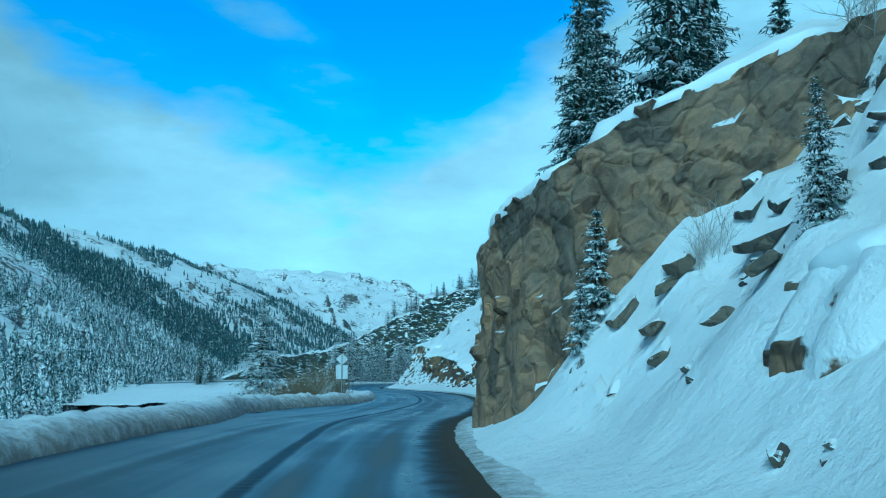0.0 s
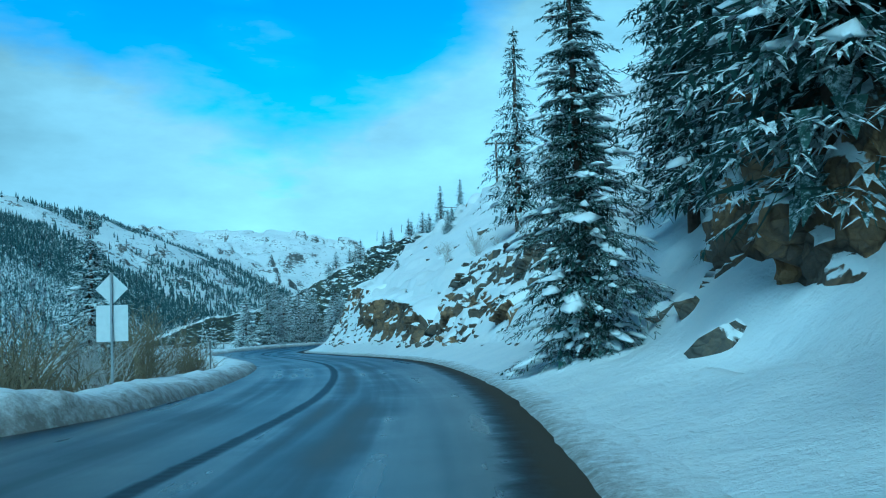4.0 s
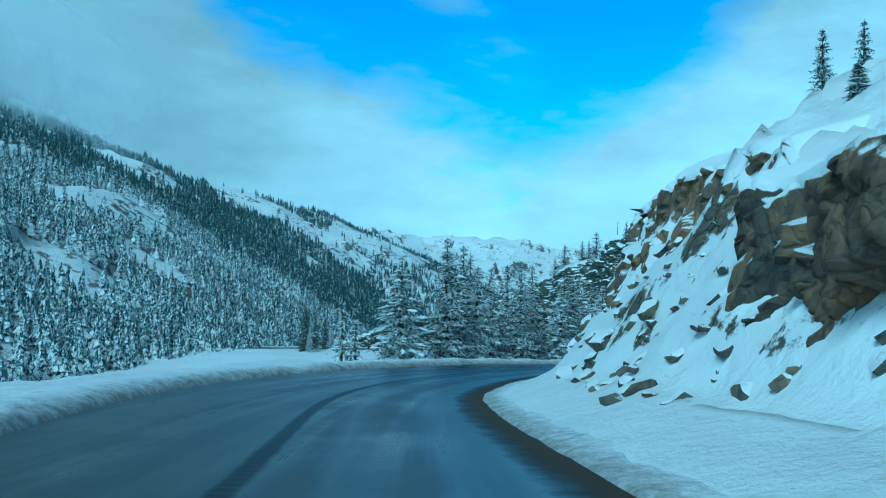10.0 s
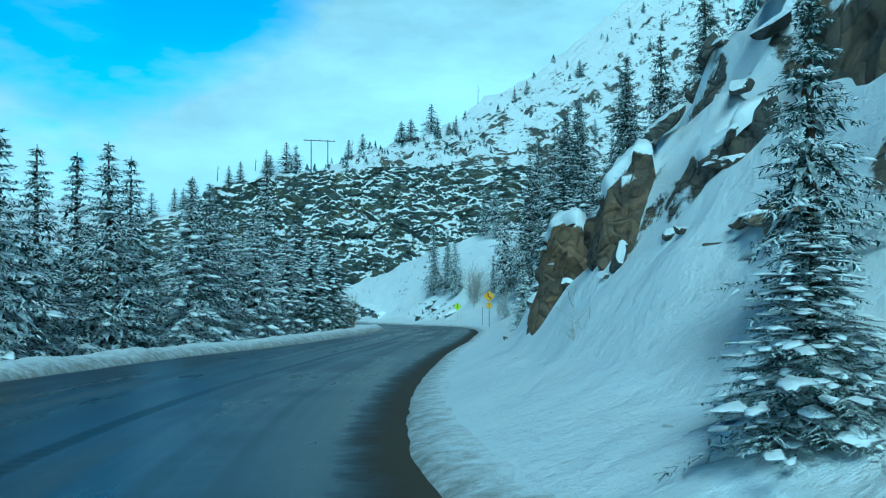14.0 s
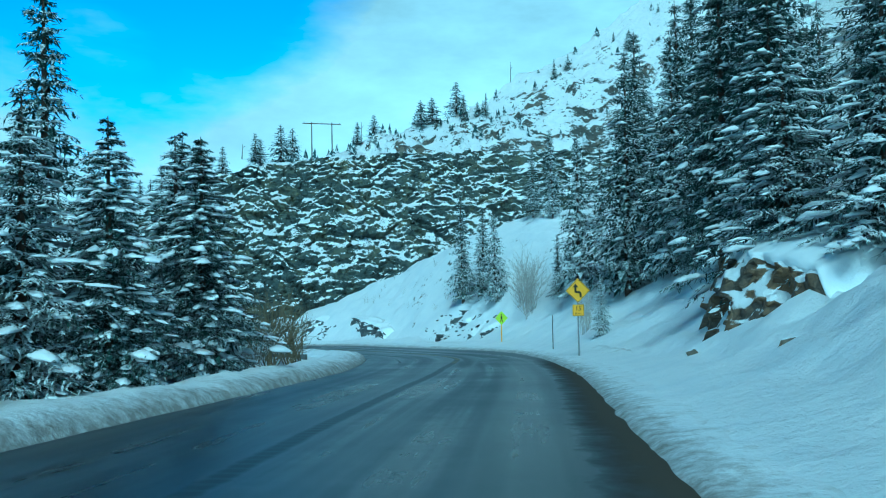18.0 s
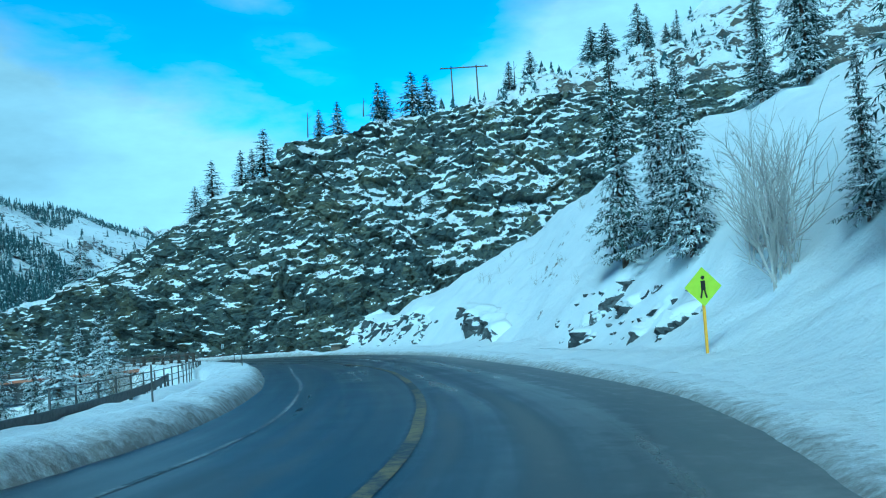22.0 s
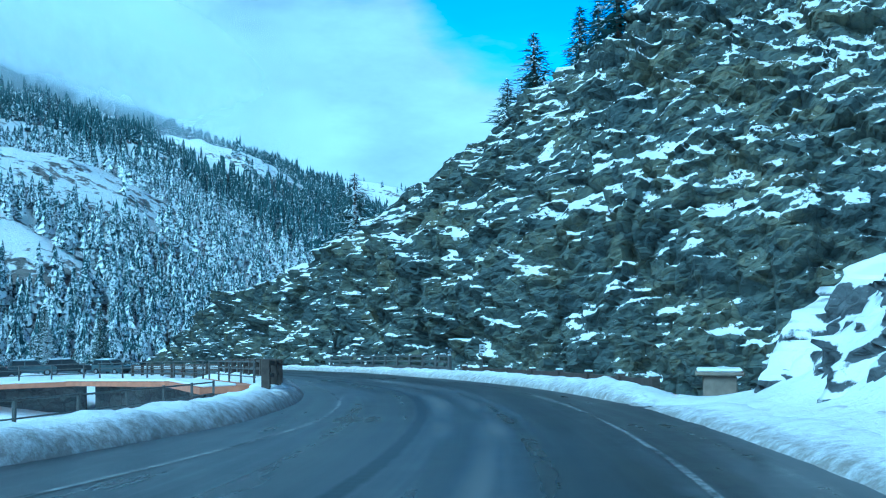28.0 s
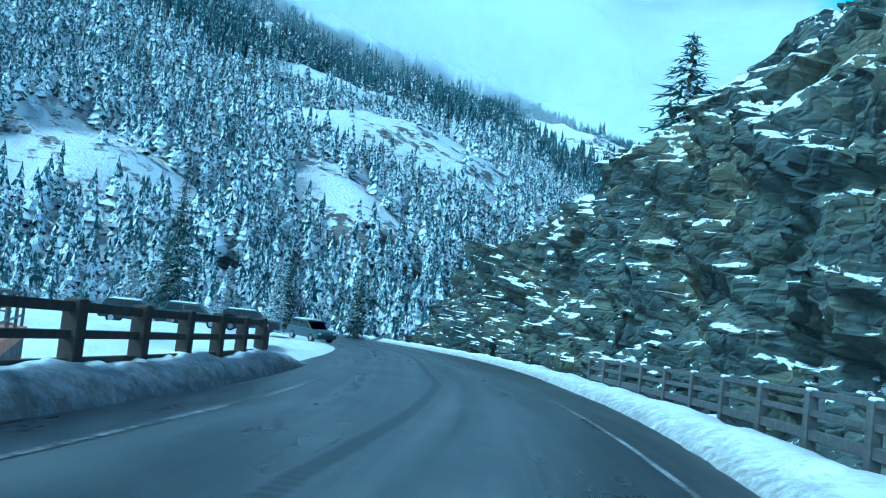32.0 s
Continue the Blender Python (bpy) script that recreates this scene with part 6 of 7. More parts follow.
def lettering(name, text, size, at, mat, parent):
    cu = bpy.data.curves.new(name, "FONT")
    cu.body, cu.size, cu.align_x, cu.align_y, cu.extrude = text, size, "CENTER", "CENTER", 0.0015
    tmp = bpy.data.objects.new(name, cu)
    me_ = bpy.data.meshes.new_from_object(tmp)
    bpy.data.objects.remove(tmp)
    me_.materials.clear()
    me_.materials.append(mat)
    return piece(name, me_, parent, at=Matrix.Translation(at) @ pose(0, 0, 0, 90, 0, 0))


# winding-road warning sign with its speed plaque
c_up = 3.05
sg = thing("warning_sign", "amber diamond winding-road sign above a 15 mph plaque", "road sign", upright(206, 2.95, 0.0, 4))
part("post", box_bm(0.06, 0.06, 3.7, (0, 0.05, 1.75), 0.006), M_GALV, sg)
dm = part("diamond_plate", diamond_bm(0.76, 0.004, (0, 0, c_up)), M_SIGN_Y, sg)
bm = bmesh.new()
for q in range(4):
    m_ = Matrix.Translation((0, -0.004, c_up)) @ pose(0, 0, 0, 0, 45 + 90 * q, 0) @ Matrix.Translation((0, 0, 0.355)) @ Matrix.Diagonal((0.70, 0.003, 0.014, 1))
    bmesh.ops.create_cube(bm, size=1, matrix=m_)
part("border", bm, M_BLACK, dm, "thin black border")
part("arrow", shape_bm([(0.16, c_up - 0.30), (0.16, c_up - 0.10), (0.08, c_up - 0.02), (-0.06, c_up - 0.02), (-0.06, c_up + 0.14), (0.03, c_up + 0.14), (-0.10, c_up + 0.30), (-0.23, c_up + 0.14),
                        (-0.15, c_up + 0.14), (-0.15, c_up - 0.04), (-0.10, c_up - 0.11), (0.04, c_up - 0.11), (0.07, c_up - 0.14), (0.07, c_up - 0.30)], -0.003), M_BLACK, dm, "black winding arrow")
pq = part("speed_plaque", box_bm(0.5, 0.004, 0.5, (0, 0, c_up - 0.86), 0.0), M_SIGN_Y, sg)
lettering("speed_figures", "15", 0.27, (0, -0.004, c_up - 0.79), M_BLACK, pq)
lettering("speed_unit", "M.P.H.", 0.11, (0, -0.004, c_up - 1.01), M_BLACK, pq)
bm = bmesh.new()
for x_, z_, sx, sz in ((0, 0.235, 0.47, 0.012), (0, -0.235, 0.47, 0.012), (0.235, 0, 0.012, 0.47), (-0.235, 0, 0.012, 0.47)):
    box_bm(sx, 0.003, sz, (x_, -0.004, c_up - 0.86 + z_), 0, bm)
part("border", bm, M_BLACK, pq, "thin black border")

# crossing sign
sg = thing("crossing_sign", "yellow-green diamond crossing sign on a yellow post", "road sign", upright(231.2, 5.95, 0.0, 2))
part("post", box_bm(0.07, 0.06, 2.9, (0, 0.05, 1.35), 0.006), M_SIGN_Y, sg)
dm = part("diamond_plate", diamond_bm(0.76, 0.004, (0, 0, 2.3)), M_SIGN_G, sg)
bm = rod_bm((0, -0.004, 2.55), (0, -0.006, 2.55), 0.055, None, 12)
box_bm(0.13, 0.003, 0.26, (0, -0.004, 2.34), 0, bm)
box_bm(0.05, 0.003, 0.26, (-0.055, -0.004, 2.12), 0, bm, pose(0, 0, 0, 0, 14, 0))
box_bm(0.05, 0.003, 0.26, (0.055, -0.004, 2.12), 0, bm, pose(0, 0, 0, 0, -14, 0))
part("symbol", bm, M_BLACK, dm, "plain black symbol")

# backs of the signs for the other lane
sg = thing("sign_back", "grey backs of a diamond sign and a plaque on a post", "road sign", upright(61, -8.3, 0.0, 0))
part("post", box_bm(0.06, 0.06, 3.6, (0, -0.05, 1.7), 0.006), M_GALV, sg)
part("diamond_plate", diamond_bm(0.62, 0.004, (0, 0, 3.05)), M_SIGN_W, sg)
part("plaque", box_bm(0.85, 0.004, 1.0, (0, 0, 2.1)), M_SIGN_W, sg)


def snow_pole(s, o, up, h, bands=True, where="beside the road"):
    ob = thing("snow_pole", "thin dark snow pole with amber reflectors " + where if bands else "thin dark marker post " + where, "marker post", upright(s, o, up), "marker posts")
    part("post", box_bm(0.05, 0.03, h + 0.6, (0, 0, h / 2 - 0.3), 0.004), M_STEEL, ob)
    if bands:
        for k in range(3):
            part("reflector", rod_bm((0, -0.014, h - 0.10 - 0.13 * k), (0, -0.024, h - 0.10 - 0.13 * k), 0.045, None, 10), M_SIGN_Y, ob, "round amber reflector")
        part("band", box_bm(0.054, 0.034, 0.22, (0, 0, 0.35), 0.002), M_SIGN_Y, ob, "amber band")
    return ob


snow_pole(31, 1.6, 0.35, 1.6)
snow_pole(216, 3.6, 0.4, 1.8, False, "in the roadside snow")
for s_, o_, h_ in ((78, -7.6, 1.2), (233, -9.0, 1.0), (250, -8.0, 1.0), (262, -8.4, 0.9)):
    snow_pole(s_, o_, 0.3, h_, False, "on the valley side")


# ---- H-frame power poles ----
def h_frame(x, y, z, h, gap, turn):
    ob = thing("power_pole", "weathered two-legged wooden power pole with a crossarm on the ridge", "power pole", Matrix.Translation((x, y, z - h)) @ pose(0, 0, 0, 0, 0, turn), "power poles")
    for sx in (-1, 1):
        part("leg", rod_bm((sx * gap / 2, 0, -1.5), (sx * gap / 2, 0, h), 0.15, 0.11, 8), M_TREEPOLE, ob)
    part("crossarm", box_bm(gap * 1.9, 0.14, 0.2, (0, -0.16, h - 0.35), 0.02), M_TREEPOLE, ob)
    for x_ in (-gap * 0.88, 0, gap * 0.88):
        part("insulator", rod_bm((x_, -0.16, h - 0.25), (x_, -0.16, h + 0.02), 0.07, 0.05, 8), M_GALV, ob)


h_frame(13.6, 127.2, 14.2, 7.6, 2.7, 0)
h_frame(21.2, 344.8, 26.4, 7.6, 4.4, 0)


# ---- dead snags on the rim ----
for x_, y_, z_, h_ in ((-5, 334, 17.5, 3), (4, 335, 19.5, 2), (30, 346, 27, 4), (75, 372, 50, 6)):
    ob = thing("snag", "bare dead tree trunk on the rim", "dead tree", Matrix.Translation((x_, y_, z_ - h_)), "snags")
    part("trunk", rod_bm((0, 0, -1), (0.15, 0.1, h_), 0.12, 0.04, 6), M_BARK, ob)
    part("branch", rod_bm((0.05, 0, h_ * 0.6), (0.7, 0.2, h_ * 0.85), 0.05, 0.02, 5), M_BARK, ob)


# ---- bare shrubs ----
def shrub_mesh(seed, stems, spread, mat, depth=3):
    rnd = random.Random(seed)
    V, F, meshes = [], [], []

    def tube(p, q, r0, r1):
        d = (q - p).normalized()
        a_ = d.orthogonal().normalized()
        b_ = d.cross(a_)
        b0 = len(V)
        for c_, r_ in ((p, r0), (q, r1)):
            for k in range(3):
                an = 2.0944 * k
                V.append(c_ + a_ * (r_ * math.cos(an)) + b_ * (r_ * math.sin(an)))
        for k in range(3):
            F.append((b0 + k, b0 + (k + 1) % 3, b0 + 3 + (k + 1) % 3, b0 + 3 + k))

    def grow(p, d, L, r, lev):
        n = 3
        for k in range(n):
            d = (d + Vector((rnd.gauss(0, 0.16), rnd.gauss(0, 0.16), rnd.gauss(0.03, 0.08)))).normalized()
            q = p + d * (L / n)
            tube(p, q, r * (1 - 0.22 * k), r * (1 - 0.22 * (k + 1)))
            if lev:
                for _ in range(2):
                    e_ = (d + Vector((rnd.gauss(0, 0.55), rnd.gauss(0, 0.55), rnd.gauss(0.1, 0.3)))).normalized()
                    grow(q, e_, L * rnd.uniform(0.4, 0.65), r * 0.5, lev - 1)
            p = q

    for k in range(stems):
        an = rnd.uniform(0, 6.283)
        d = Vector((math.cos(an) * spread * rnd.uniform(0.3, 1), math.sin(an) * spread * rnd.uniform(0.3, 1), 1)).normalized()
        grow(Vector((rnd.uniform(-0.15, 0.15), rnd.uniform(-0.15, 0.15), -0.15)), d, rnd.uniform(0.55, 0.8), 0.012, depth - 1)
        meshes.append(mesh_of("stem", V, F, mat))
        V.clear()
        F.clear()
    return meshes


SHRUBS = {"grey": shrub_mesh(1, 9, 0.45, M_TWIG), "grey2": shrub_mesh(2, 8, 0.6, M_TWIG), "willow": shrub_mesh(3, 13, 0.7, M_WILLOW), "willow2": shrub_mesh(4, 12, 0.8, M_WILLOW), "twig": shrub_mesh(5, 3, 0.5, M_TWIG, 2)}
SHRUB_LABEL = {"grey": "leafless grey shrub frosted by snow", "grey2": "leafless spreading grey shrub in the snow", "willow": "dense yellow-brown leafless willow thicket", "willow2": "wide yellow-brown leafless willow bush", "twig": "few bare twigs sticking out of the snow"}


def shrub(key, s, o, h, wide=1.0, up=None):
    rnd = random.Random(int(s * 13 + o * 7))
    p = ground_at(s, o)
    if up is not None:
        p.z = float(W(s, o)[2]) + up
    ob = thing("shrub", SHRUB_LABEL[key], "shrub", Matrix.Translation(p) @ pose(0, 0, 0, 0, 0, rnd.uniform(0, 360)) @ Matrix.Diagonal((h * wide, h * wide, h, 1)), "shrubs")
    for me_ in SHRUBS[key]:
        piece("stem", me_, ob)


for q in (("willow2", 92, -14.5, 5.5, 1.3), ("willow", 95, -15.5, 5.5, 1.3), ("willow2", 88.5, -16, 6, 1.3), ("willow", 62, -11, 4.5, 1.2), ("willow2", 66, -12.5, 4.0, 1.2), ("willow", 70, -14, 3.6, 1.3), ("willow2", 74, -12, 3.0, 1.2), ("willow", 58, -13, 4.2, 1.3), ("willow2", 78, -15, 3.6, 1.2), ("grey2", 68, -10.2, 3.0, 1.1),
          ("grey", 64, -9.8, 2.8, 1.2), ("willow", 54, -15, 4.5, 1.3), ("willow2", 84, -19, 4.5, 1.3), ("willow", 60, -10.6, 4.2, 1.1), ("willow", 76, -13.8, 3.8, 1.2), ("grey2", 71, -15.5, 4.6, 1.2), ("willow2", 80, -16.5, 4.4, 1.2),
          ("willow", 73, -9.9, 4.2), ("willow2", 75, -11, 4.8), ("willow2", 78.5, -12, 5.2), ("grey2", 80, -9.6, 3.8), ("willow", 81.5, -11, 4.8), ("willow", 84.5, -12.4, 5.2), ("grey", 86, -10.6, 4.2),
          ("willow2", 82, -14.5, 5.4), ("willow2", 88, -12.4, 4.2), ("willow", 90, -13.4, 4.0),
          ("willow", 80, -8.6, 3.0, 1.2), ("willow2", 82, -8.9, 3.2, 1.2), ("willow2", 86, -9.2, 3.6, 1.2), ("willow", 88, -9.8, 3.6, 1.2), ("grey2", 85, -8.3, 2.6)):
    shrub(q[0], q[1], q[2], q[3] * 0.72, q[4] if len(q) > 4 else 1.0)
for q in (("grey", 233.5, 9.4, 4.8, 0.75), ("grey2", 234.6, 10.2, 4.6, 0.75), ("grey", 236, 10.4, 4.2, 0.8), ("willow", 206.4, -9.6, 3.0), ("willow2", 204.4, -10.2, 3.2), ("willow", 205.6, -11.4, 3.2), ("grey2", 199, -9.6, 1.8),
          ("grey", 216, 5.4, 2.4, 0.5), ("grey", 217.5, 6.2, 2.2, 0.5), ("twig", 143, 2.7, 0.9), ("twig", 15.4, 5.2, 0.9), ("grey", 12.8, 4.6, 1.1), ("twig", 30, 3.6, 0.8), ("grey2", 13.2, 7.5, 1.6), ("twig", 97, 5.4, 0.6),
          ("grey2", 100, 11, 1.3), ("grey", 103, 12, 1.2), ("grey2", 107, 12.5, 1.2), ("grey", 89, 11, 1.2), ("grey2", 86, 11.5, 1.4), ("grey", 94, 11.5, 1.6), ("grey2", 97, 12.5, 1.4)):
    shrub(*q)
rnd = random.Random(8)
for q in (("willow", 252, -13.6, 2.6), ("willow2", 256, -14, 2.8), ("willow", 260, -14.6, 2.4), ("grey", 248, -13, 2.2), ("willow2", 264, -16, 2.6)):
    shrub(*q)
for k in range(26):
    shrub("twig", rnd.uniform(246, 270), rnd.uniform(9.5, 15), rnd.uniform(0.5, 1.2))


# ---- timber crib wall and posts of the pull-out ----
wall = thing("crib_wall", "dark timber crib wall holding up the snowy pull-out", "retaining wall", None)
for k in range(9):
    for seg in range(3):
        p0, p1 = W(106.2, -7.4 - 1.45 * seg, -3.0 + 0.36 * k), W(106.2, -8.85 - 1.45 * seg, -3.0 + 0.36 * k)
        d_ = Vector(p1 - p0)
        m_ = Matrix.Translation(Vector((p0 + p1) / 2)) @ d_.to_track_quat("X", "Z").to_matrix().to_4x4()
        part("timber", box_bm(d_.length - 0.03, 0.32, 0.35, (0, 0, 0), 0.03), M_WOOD, wall, at=m_)
for s_, o_ in ((107.3, -8.1), (107.9, -10.0), (109.6, -11.7), (111, -12.5), (111.5, -10.4), (113, -12.3)):
    ob = thing("bollard", "short dark timber post with a snow cap", "bollard", Matrix.Translation(ground_at(s_, o_)) @ pose(0, 0, 0, 0, 0, heading(s_)), "bollards")
    part("post", box_bm(0.18, 0.18, 1.2, (0, 0, 0.05), 0.03), M_WOOD, ob)
    part("snow_cap", box_bm(0.17, 0.17, 0.07, (0, 0, 0.68), 0.03), M_SNOW, ob, "small cap of snow")


# ---- rail fence on the inside of the bend ----
def rail_fence(name, label, s0, s1, off, base, height, gap, thick, rails, mat, side_cap=False):
    ob = thing(name, label, "fence", None)
    n = int(round((s1 - s0) / gap))
    ss = [s0 + (s1 - s0) * k / n for k in range(n + 1)]
    for s_ in ss:
        m_ = upright(s_, off(s_), base(s_))
        pt = part("post", box_bm(thick, thick, height + 0.8, (0, 0, height / 2 - 0.4), thick * 0.08), mat, ob, at=m_)
        if side_cap:
            part("snow_cap", box_bm(thick * 0.95, thick * 0.95, 0.08, (0, 0, height + 0.03), 0.03), M_SNOW, pt, "cap of snow")
    for f_, rh in rails:
        for k in range(n):
            a_, b_ = Vector(W(ss[k], off(ss[k]), base(ss[k]) + f_ * height)), Vector(W(ss[k + 1], off(ss[k + 1]), base(ss[k + 1]) + f_ * height))
            d_ = b_ - a_
            m_ = Matrix.Translation((a_ + b_) / 2) @ d_.to_track_quat("X", "Z").to_matrix().to_4x4()
            part("rail", box_bm(d_.length - 0.01, 0.09 if rh > 0.1 else 0.05, rh, (0, 0, 0), 0.01), mat, ob, at=m_)
    return ob


rail_fence("timber_fence", "heavy dark timber rail fence behind the snowbank", 295, 331, lambda s: edge_left(s) - 0.95, lambda s: 0.35, 1.05, 2.4, 0.27, ((0.12, 0.13), (0.5, 0.13), (0.88, 0.15)), M_WOOD)
rail_fence("wire_fence", "low thin steel rail fence above the gorge", 236, 294, lambda s: np.interp(s, [236, 247, 257, 266, 283, 294], [-12.6, -12.0, -11.3, -10.9, -9.2, -8.2]), lambda s: -0.15, 0.95, 2.2, 0.06, ((0.3, 0.03), (0.6, 0.03), (0.95, 0.04)), M_STEEL)
rail_fence("steel_guardrail", "dark weathered steel guardrail curving behind the snowbank", 218, 256, lambda s: np.interp(s, [218, 224, 240, 256], [-10.2, -10.7, -11.2, -11.9]), lambda s: -0.3, 0.7, 3.2, 0.1, ((0.78, 0.3),), M_STEEL)
rail_fence("timber_guardrail", "low timber guardrail with snow-capped posts", 297, 318, lambda s: 6.7, lambda s: 0.0, 0.5, 2.9, 0.3, ((0.55, 0.24),), M_WOOD, True)
rail_fence("steel_bridge_rail", "dark steel bridge rail beside the cliff", 318, 342, lambda s: np.interp(s, [318, 331, 342], [5.7, 6.2, 6.2]), lambda s: 0.05, 1.12, 2.4, 0.2, ((0.3, 0.2), (0.65, 0.12), (0.97, 0.12)), M_STEEL, True)
rail_fence("timber_fence", "dark timber fence round the parking place", 331, 352, lambda s: edge_left(s) - 0.95 - (s - 331) * 0.16, lambda s: 0.1, 1.0, 2.6, 0.24, ((0.2, 0.12), (0.55, 0.12), (0.9, 0.13)), M_WOOD)

# ---- viewing deck over the gorge ----
dk = thing("viewing_deck", "terracotta deck edge with rails over the snowy gorge", "deck", None)
pts_ = [W(308, -8.4, 0.1), W(320, -9.6, 0.15), W(333, -14.8, 0.2), W(336, -23, 0.2)]
for k in range(3):
    a_, b_ = Vector(pts_[k]), Vector(pts_[k + 1])
    d_ = b_ - a_
    m_ = Matrix.Translation((a_ + b_) / 2) @ d_.to_track_quat("X", "Z").to_matrix().to_4x4()
    part("deck_slab", box_bm(d_.length, 2.6, 0.3, (0, 0, 0), 0.02), M_TERRA, dk, at=m_)
    part("wall", box_bm(d_.length, 0.3, 2.6, (0, -1.1, -1.45), 0.02), M_GREYROCK, dk, "grey stone wall under the deck", at=m_)
    part("snow", box_bm(d_.length * 0.96, 1.5, 0.12, (0, 0.4, 0.2), 0.05), M_SNOW, dk, "thin snow on the deck", at=m_)
    for q in range(5):
        part("post", box_bm(0.09, 0.09, 1.1, (d_.length * (q / 4 - 0.5) * 0.96, -1.15, 0.65), 0.01), M_STEEL, dk, at=m_)
    for z_ in (0.5, 0.85, 1.18):
        part("rail", box_bm(d_.length, 0.05, 0.06, (0, -1.15, z_), 0.01), M_STEEL, dk, at=m_)
for q in ((303, -13.5, 2.2, 1.4), (310, -14.5, 2.6, 1.5), (317, -16, 2.4, 1.6), (299, -15, 2.0, 1.4), (325, -19, 2.6, 1.6)):
    boulder(*q, label="snow-covered boulder in the gorge")

# ---- small stone cabinet at the end of the slope ----
ob = thing("stone_marker", "low stone marker with a snow-covered slab roof", "monument", upright(291, 6.2, 0.0, -20))
part("base", box_bm(0.9, 0.55, 1.1, (0, 0, 0.2), 0.04), M_MARKER, ob, "pale brown stone base")
part("slab", box_bm(1.3, 0.8, 0.1, (0, 0, 0.8), 0.03), M_MARKER, ob)
part("snow", box_bm(1.2, 0.75, 0.1, (0, 0, 0.9), 0.045), M_SNOW, ob, "pad of snow")

# ---- white route sign on the guardrail ----
ob = thing("white_sign", "small white rectangular sign on a thin post", "road sign", upright(312.9, 5.6, 0.0, 8))
part("post", box_bm(0.05, 0.05, 2.3, (0, 0.04, 0.75), 0.004), M_STEEL, ob)
pl_ = part("plate", box_bm(0.38, 0.004, 0.5, (0, 0, 1.55)), M_SIGN_W, ob)
for z_, w_ in ((1.68, 0.1), (1.57, 0.16), (1.40, 0.26)):
    part("bar", box_bm(w_, 0.003, 0.06, (0, -0.004, z_)), M_BLACK, pl_, "dark bar of lettering")


# ---- parked cars ----
M_CAR = paint("grey_green_car_paint", (0.10, 0.13, 0.14), 0.3, 0.4, 0.05)
M_CAR2 = paint("dark_car_paint", (0.03, 0.035, 0.04), 0.3, 0.4, 0.05)
M_GLASS = paint("dark_car_glass", (0.02, 0.025, 0.03), 0.08, 0.0, 0.05)
M_TYRE = paint("black_tyre", (0.02, 0.02, 0.02), 0.9)
M_LAMP = paint("red_lamp_lens", (0.4, 0.02, 0.02), 0.3, 0.0, 0.05)


def extrude_profile(pts, half, bevel=0.05):
    bm = bmesh.new()
    f = bm.faces.new([bm.verts.new((x, -half, z)) for x, z in pts])
    r = bmesh.ops.extrude_face_region(bm, geom=[f])
    bmesh.ops.translate(bm, vec=(0, 2 * half, 0), verts=[v for v in r["geom"] if isinstance(v, bmesh.types.BMVert)])
    bmesh.ops.recalc_face_normals(bm, faces=bm.faces)
    bmesh.ops.bevel(bm, geom=list(bm.edges), offset=bevel, segments=2, affect="EDGES")
    return bm


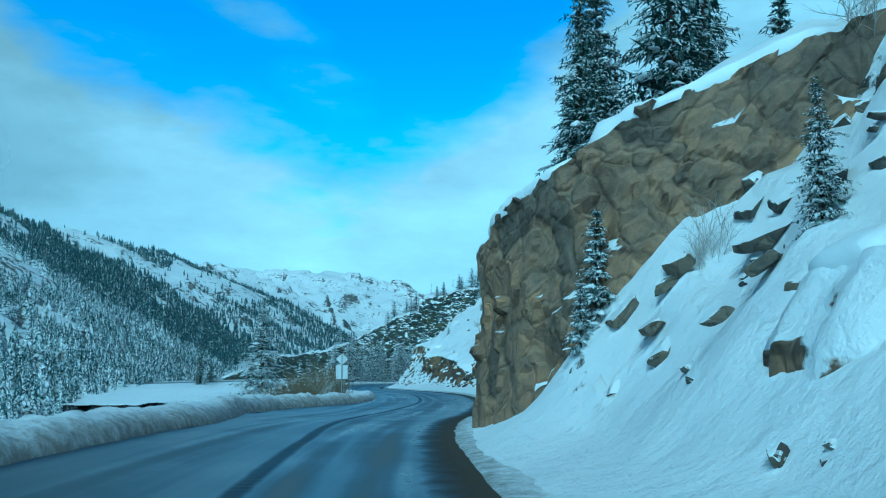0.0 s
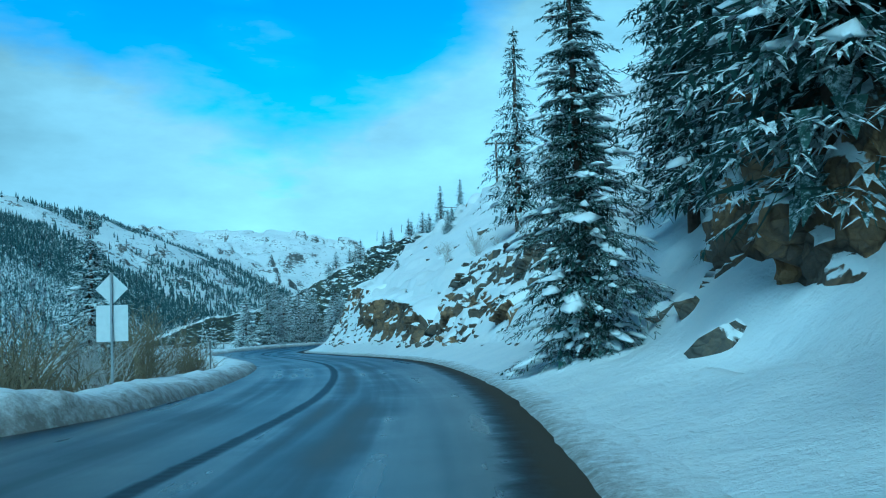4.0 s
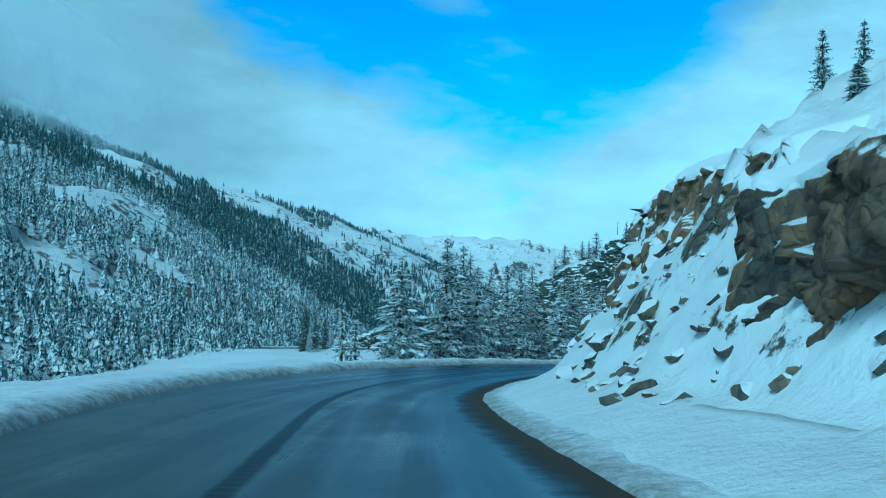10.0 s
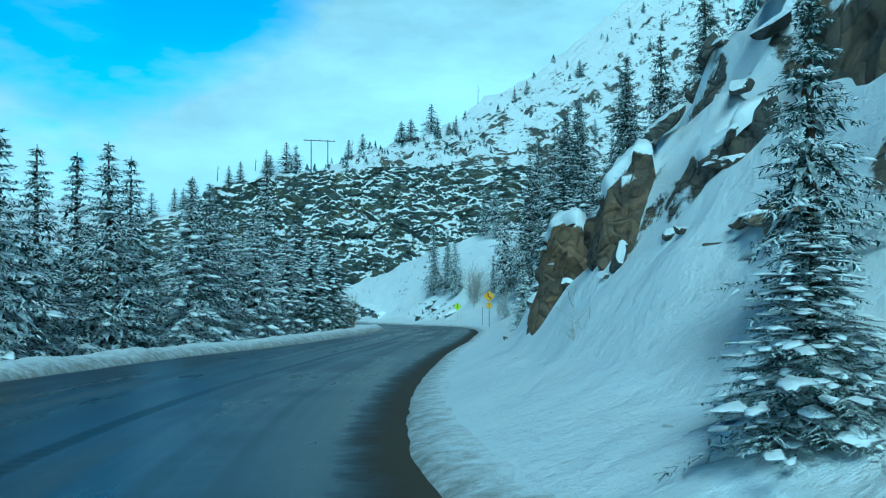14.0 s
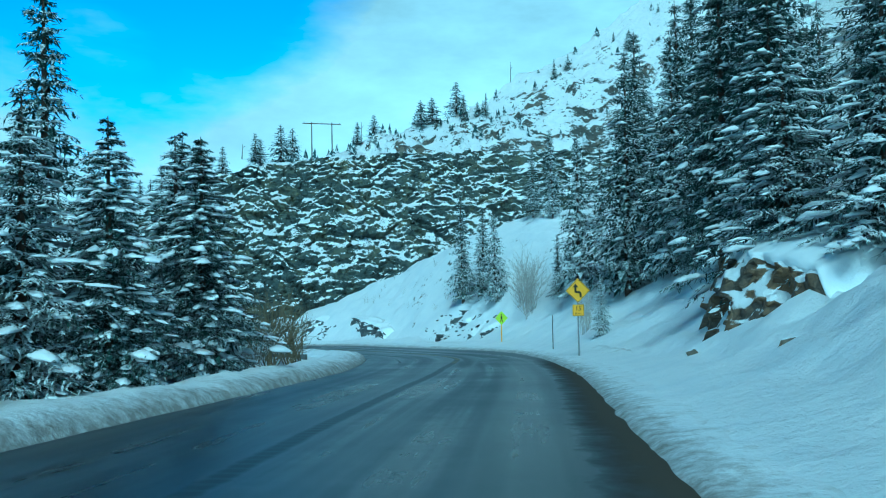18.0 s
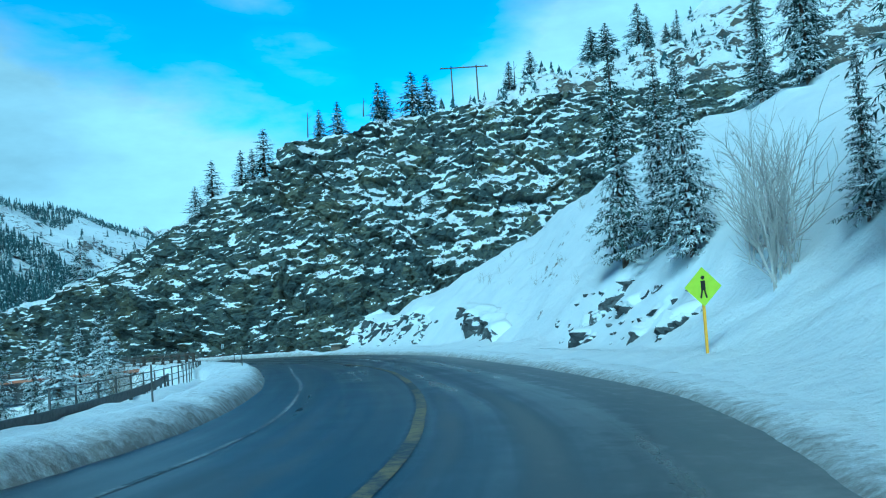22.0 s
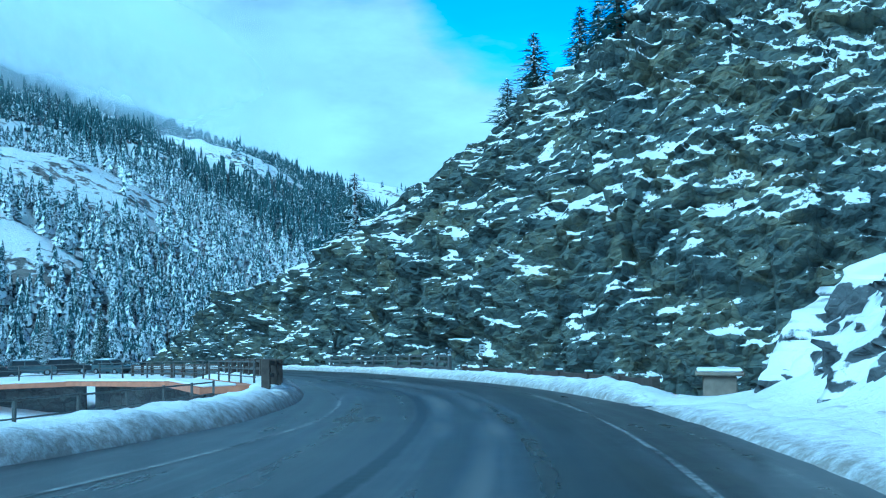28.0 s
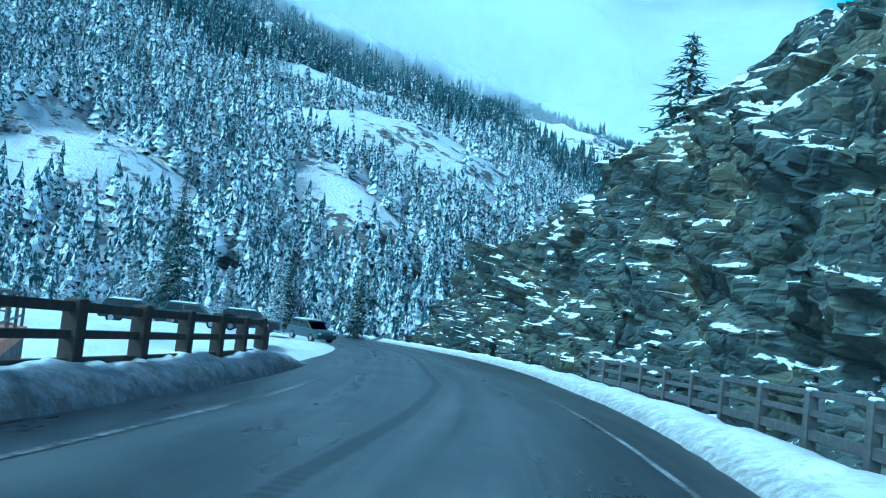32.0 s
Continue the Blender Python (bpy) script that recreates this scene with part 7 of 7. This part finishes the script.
def car(at, label, mat):
    ob = thing("car", label, "car", at, "parked cars")
    body = part("body", extrude_profile([(-2.3, 0.35), (2.25, 0.35), (2.32, 0.7), (2.2, 0.92), (1.1, 1.02), (-2.25, 1.05), (-2.35, 0.7)], 0.9), mat, ob)
    part("cabin", extrude_profile([(-2.2, 1.0), (1.15, 1.0), (0.45, 1.6), (-1.9, 1.66)], 0.78), mat, ob)
    for sy in (-1, 1):
        part("window", extrude_profile([(-1.95, 1.08), (-0.75, 1.08), (-0.75, 1.55), (-1.8, 1.57)], 0.01, 0.004), M_GLASS, ob, at=Matrix.Translation((0, sy * 0.785, 0)))
        part("window", extrude_profile([(-0.65, 1.08), (0.85, 1.08), (0.4, 1.53), (-0.65, 1.55)], 0.01, 0.004), M_GLASS, ob, at=Matrix.Translation((0, sy * 0.785, 0)))
        part("tail_lamp", box_bm(0.05, 0.16, 0.3, (-2.33, sy * 0.75, 0.88), 0.02), M_LAMP, ob)
        part("headlight", box_bm(0.06, 0.3, 0.16, (2.27, sy * 0.68, 0.75), 0.02), M_SIGN_W, ob)
        for x_ in (-1.4, 1.4):
            ty = part("wheel", rod_bm((x_, sy * 0.72, 0.34), (x_, sy * 0.92, 0.34), 0.34, None, 18), M_TYRE, ob)
            part("rim", rod_bm((x_, sy * 0.9, 0.34), (x_, sy * 0.93, 0.34), 0.2, None, 12), M_GALV, ty)
    part("windscreen", box_bm(0.02, 1.4, 0.75, (0.83, 0, 1.3), 0.0, None, pose(0, 0, 0, 0, -48, 0)), M_GLASS, ob)
    part("rear_window", box_bm(0.02, 1.35, 0.42, (-2.07, 0, 1.35), 0.0, None, pose(0, 0, 0, 0, 24, 0)), M_GLASS, ob)
    part("snow", box_bm(2.0, 1.35, 0.06, (-0.75, 0, 1.68), 0.025), M_SNOW, ob, "dusting of snow on the roof")
    return ob


for x_, y_, turn, mat_, lab in ((-70.1, 325.7, -115, M_CAR, "grey-green sport utility car parked by the fence"), (-71.6, 321.2, -60, M_CAR2, "dark car parked behind the fence"),
                                (-71.0, 316.5, -60, M_CAR, "grey car parked in the snowy parking place"), (-70.3, 312.1, -60, M_CAR2, "dark car at the end of the parking row")):
    g_ = ground_at(*station(x_, y_))
    car(Matrix.Translation((x_, y_, g_.z + 0.02)) @ pose(0, 0, 0, 0, 0, 120 + turn), lab, mat_)
# spruces by the parking place
for key, x_, y_, h_ in (("far_dark", -95.5, 322.5, 16), ("frosty", -92, 317.5, 8), ("frosty", -90.5, 332.0, 8), ("far_dark", -97.6, 336.5, 10), ("frosty", -97.2, 329.0, 7), ("far_dark", -98.0, 346.0, 10)):
    tree_at(key, *station(x_, y_), h_, group="conifers by the parking place")
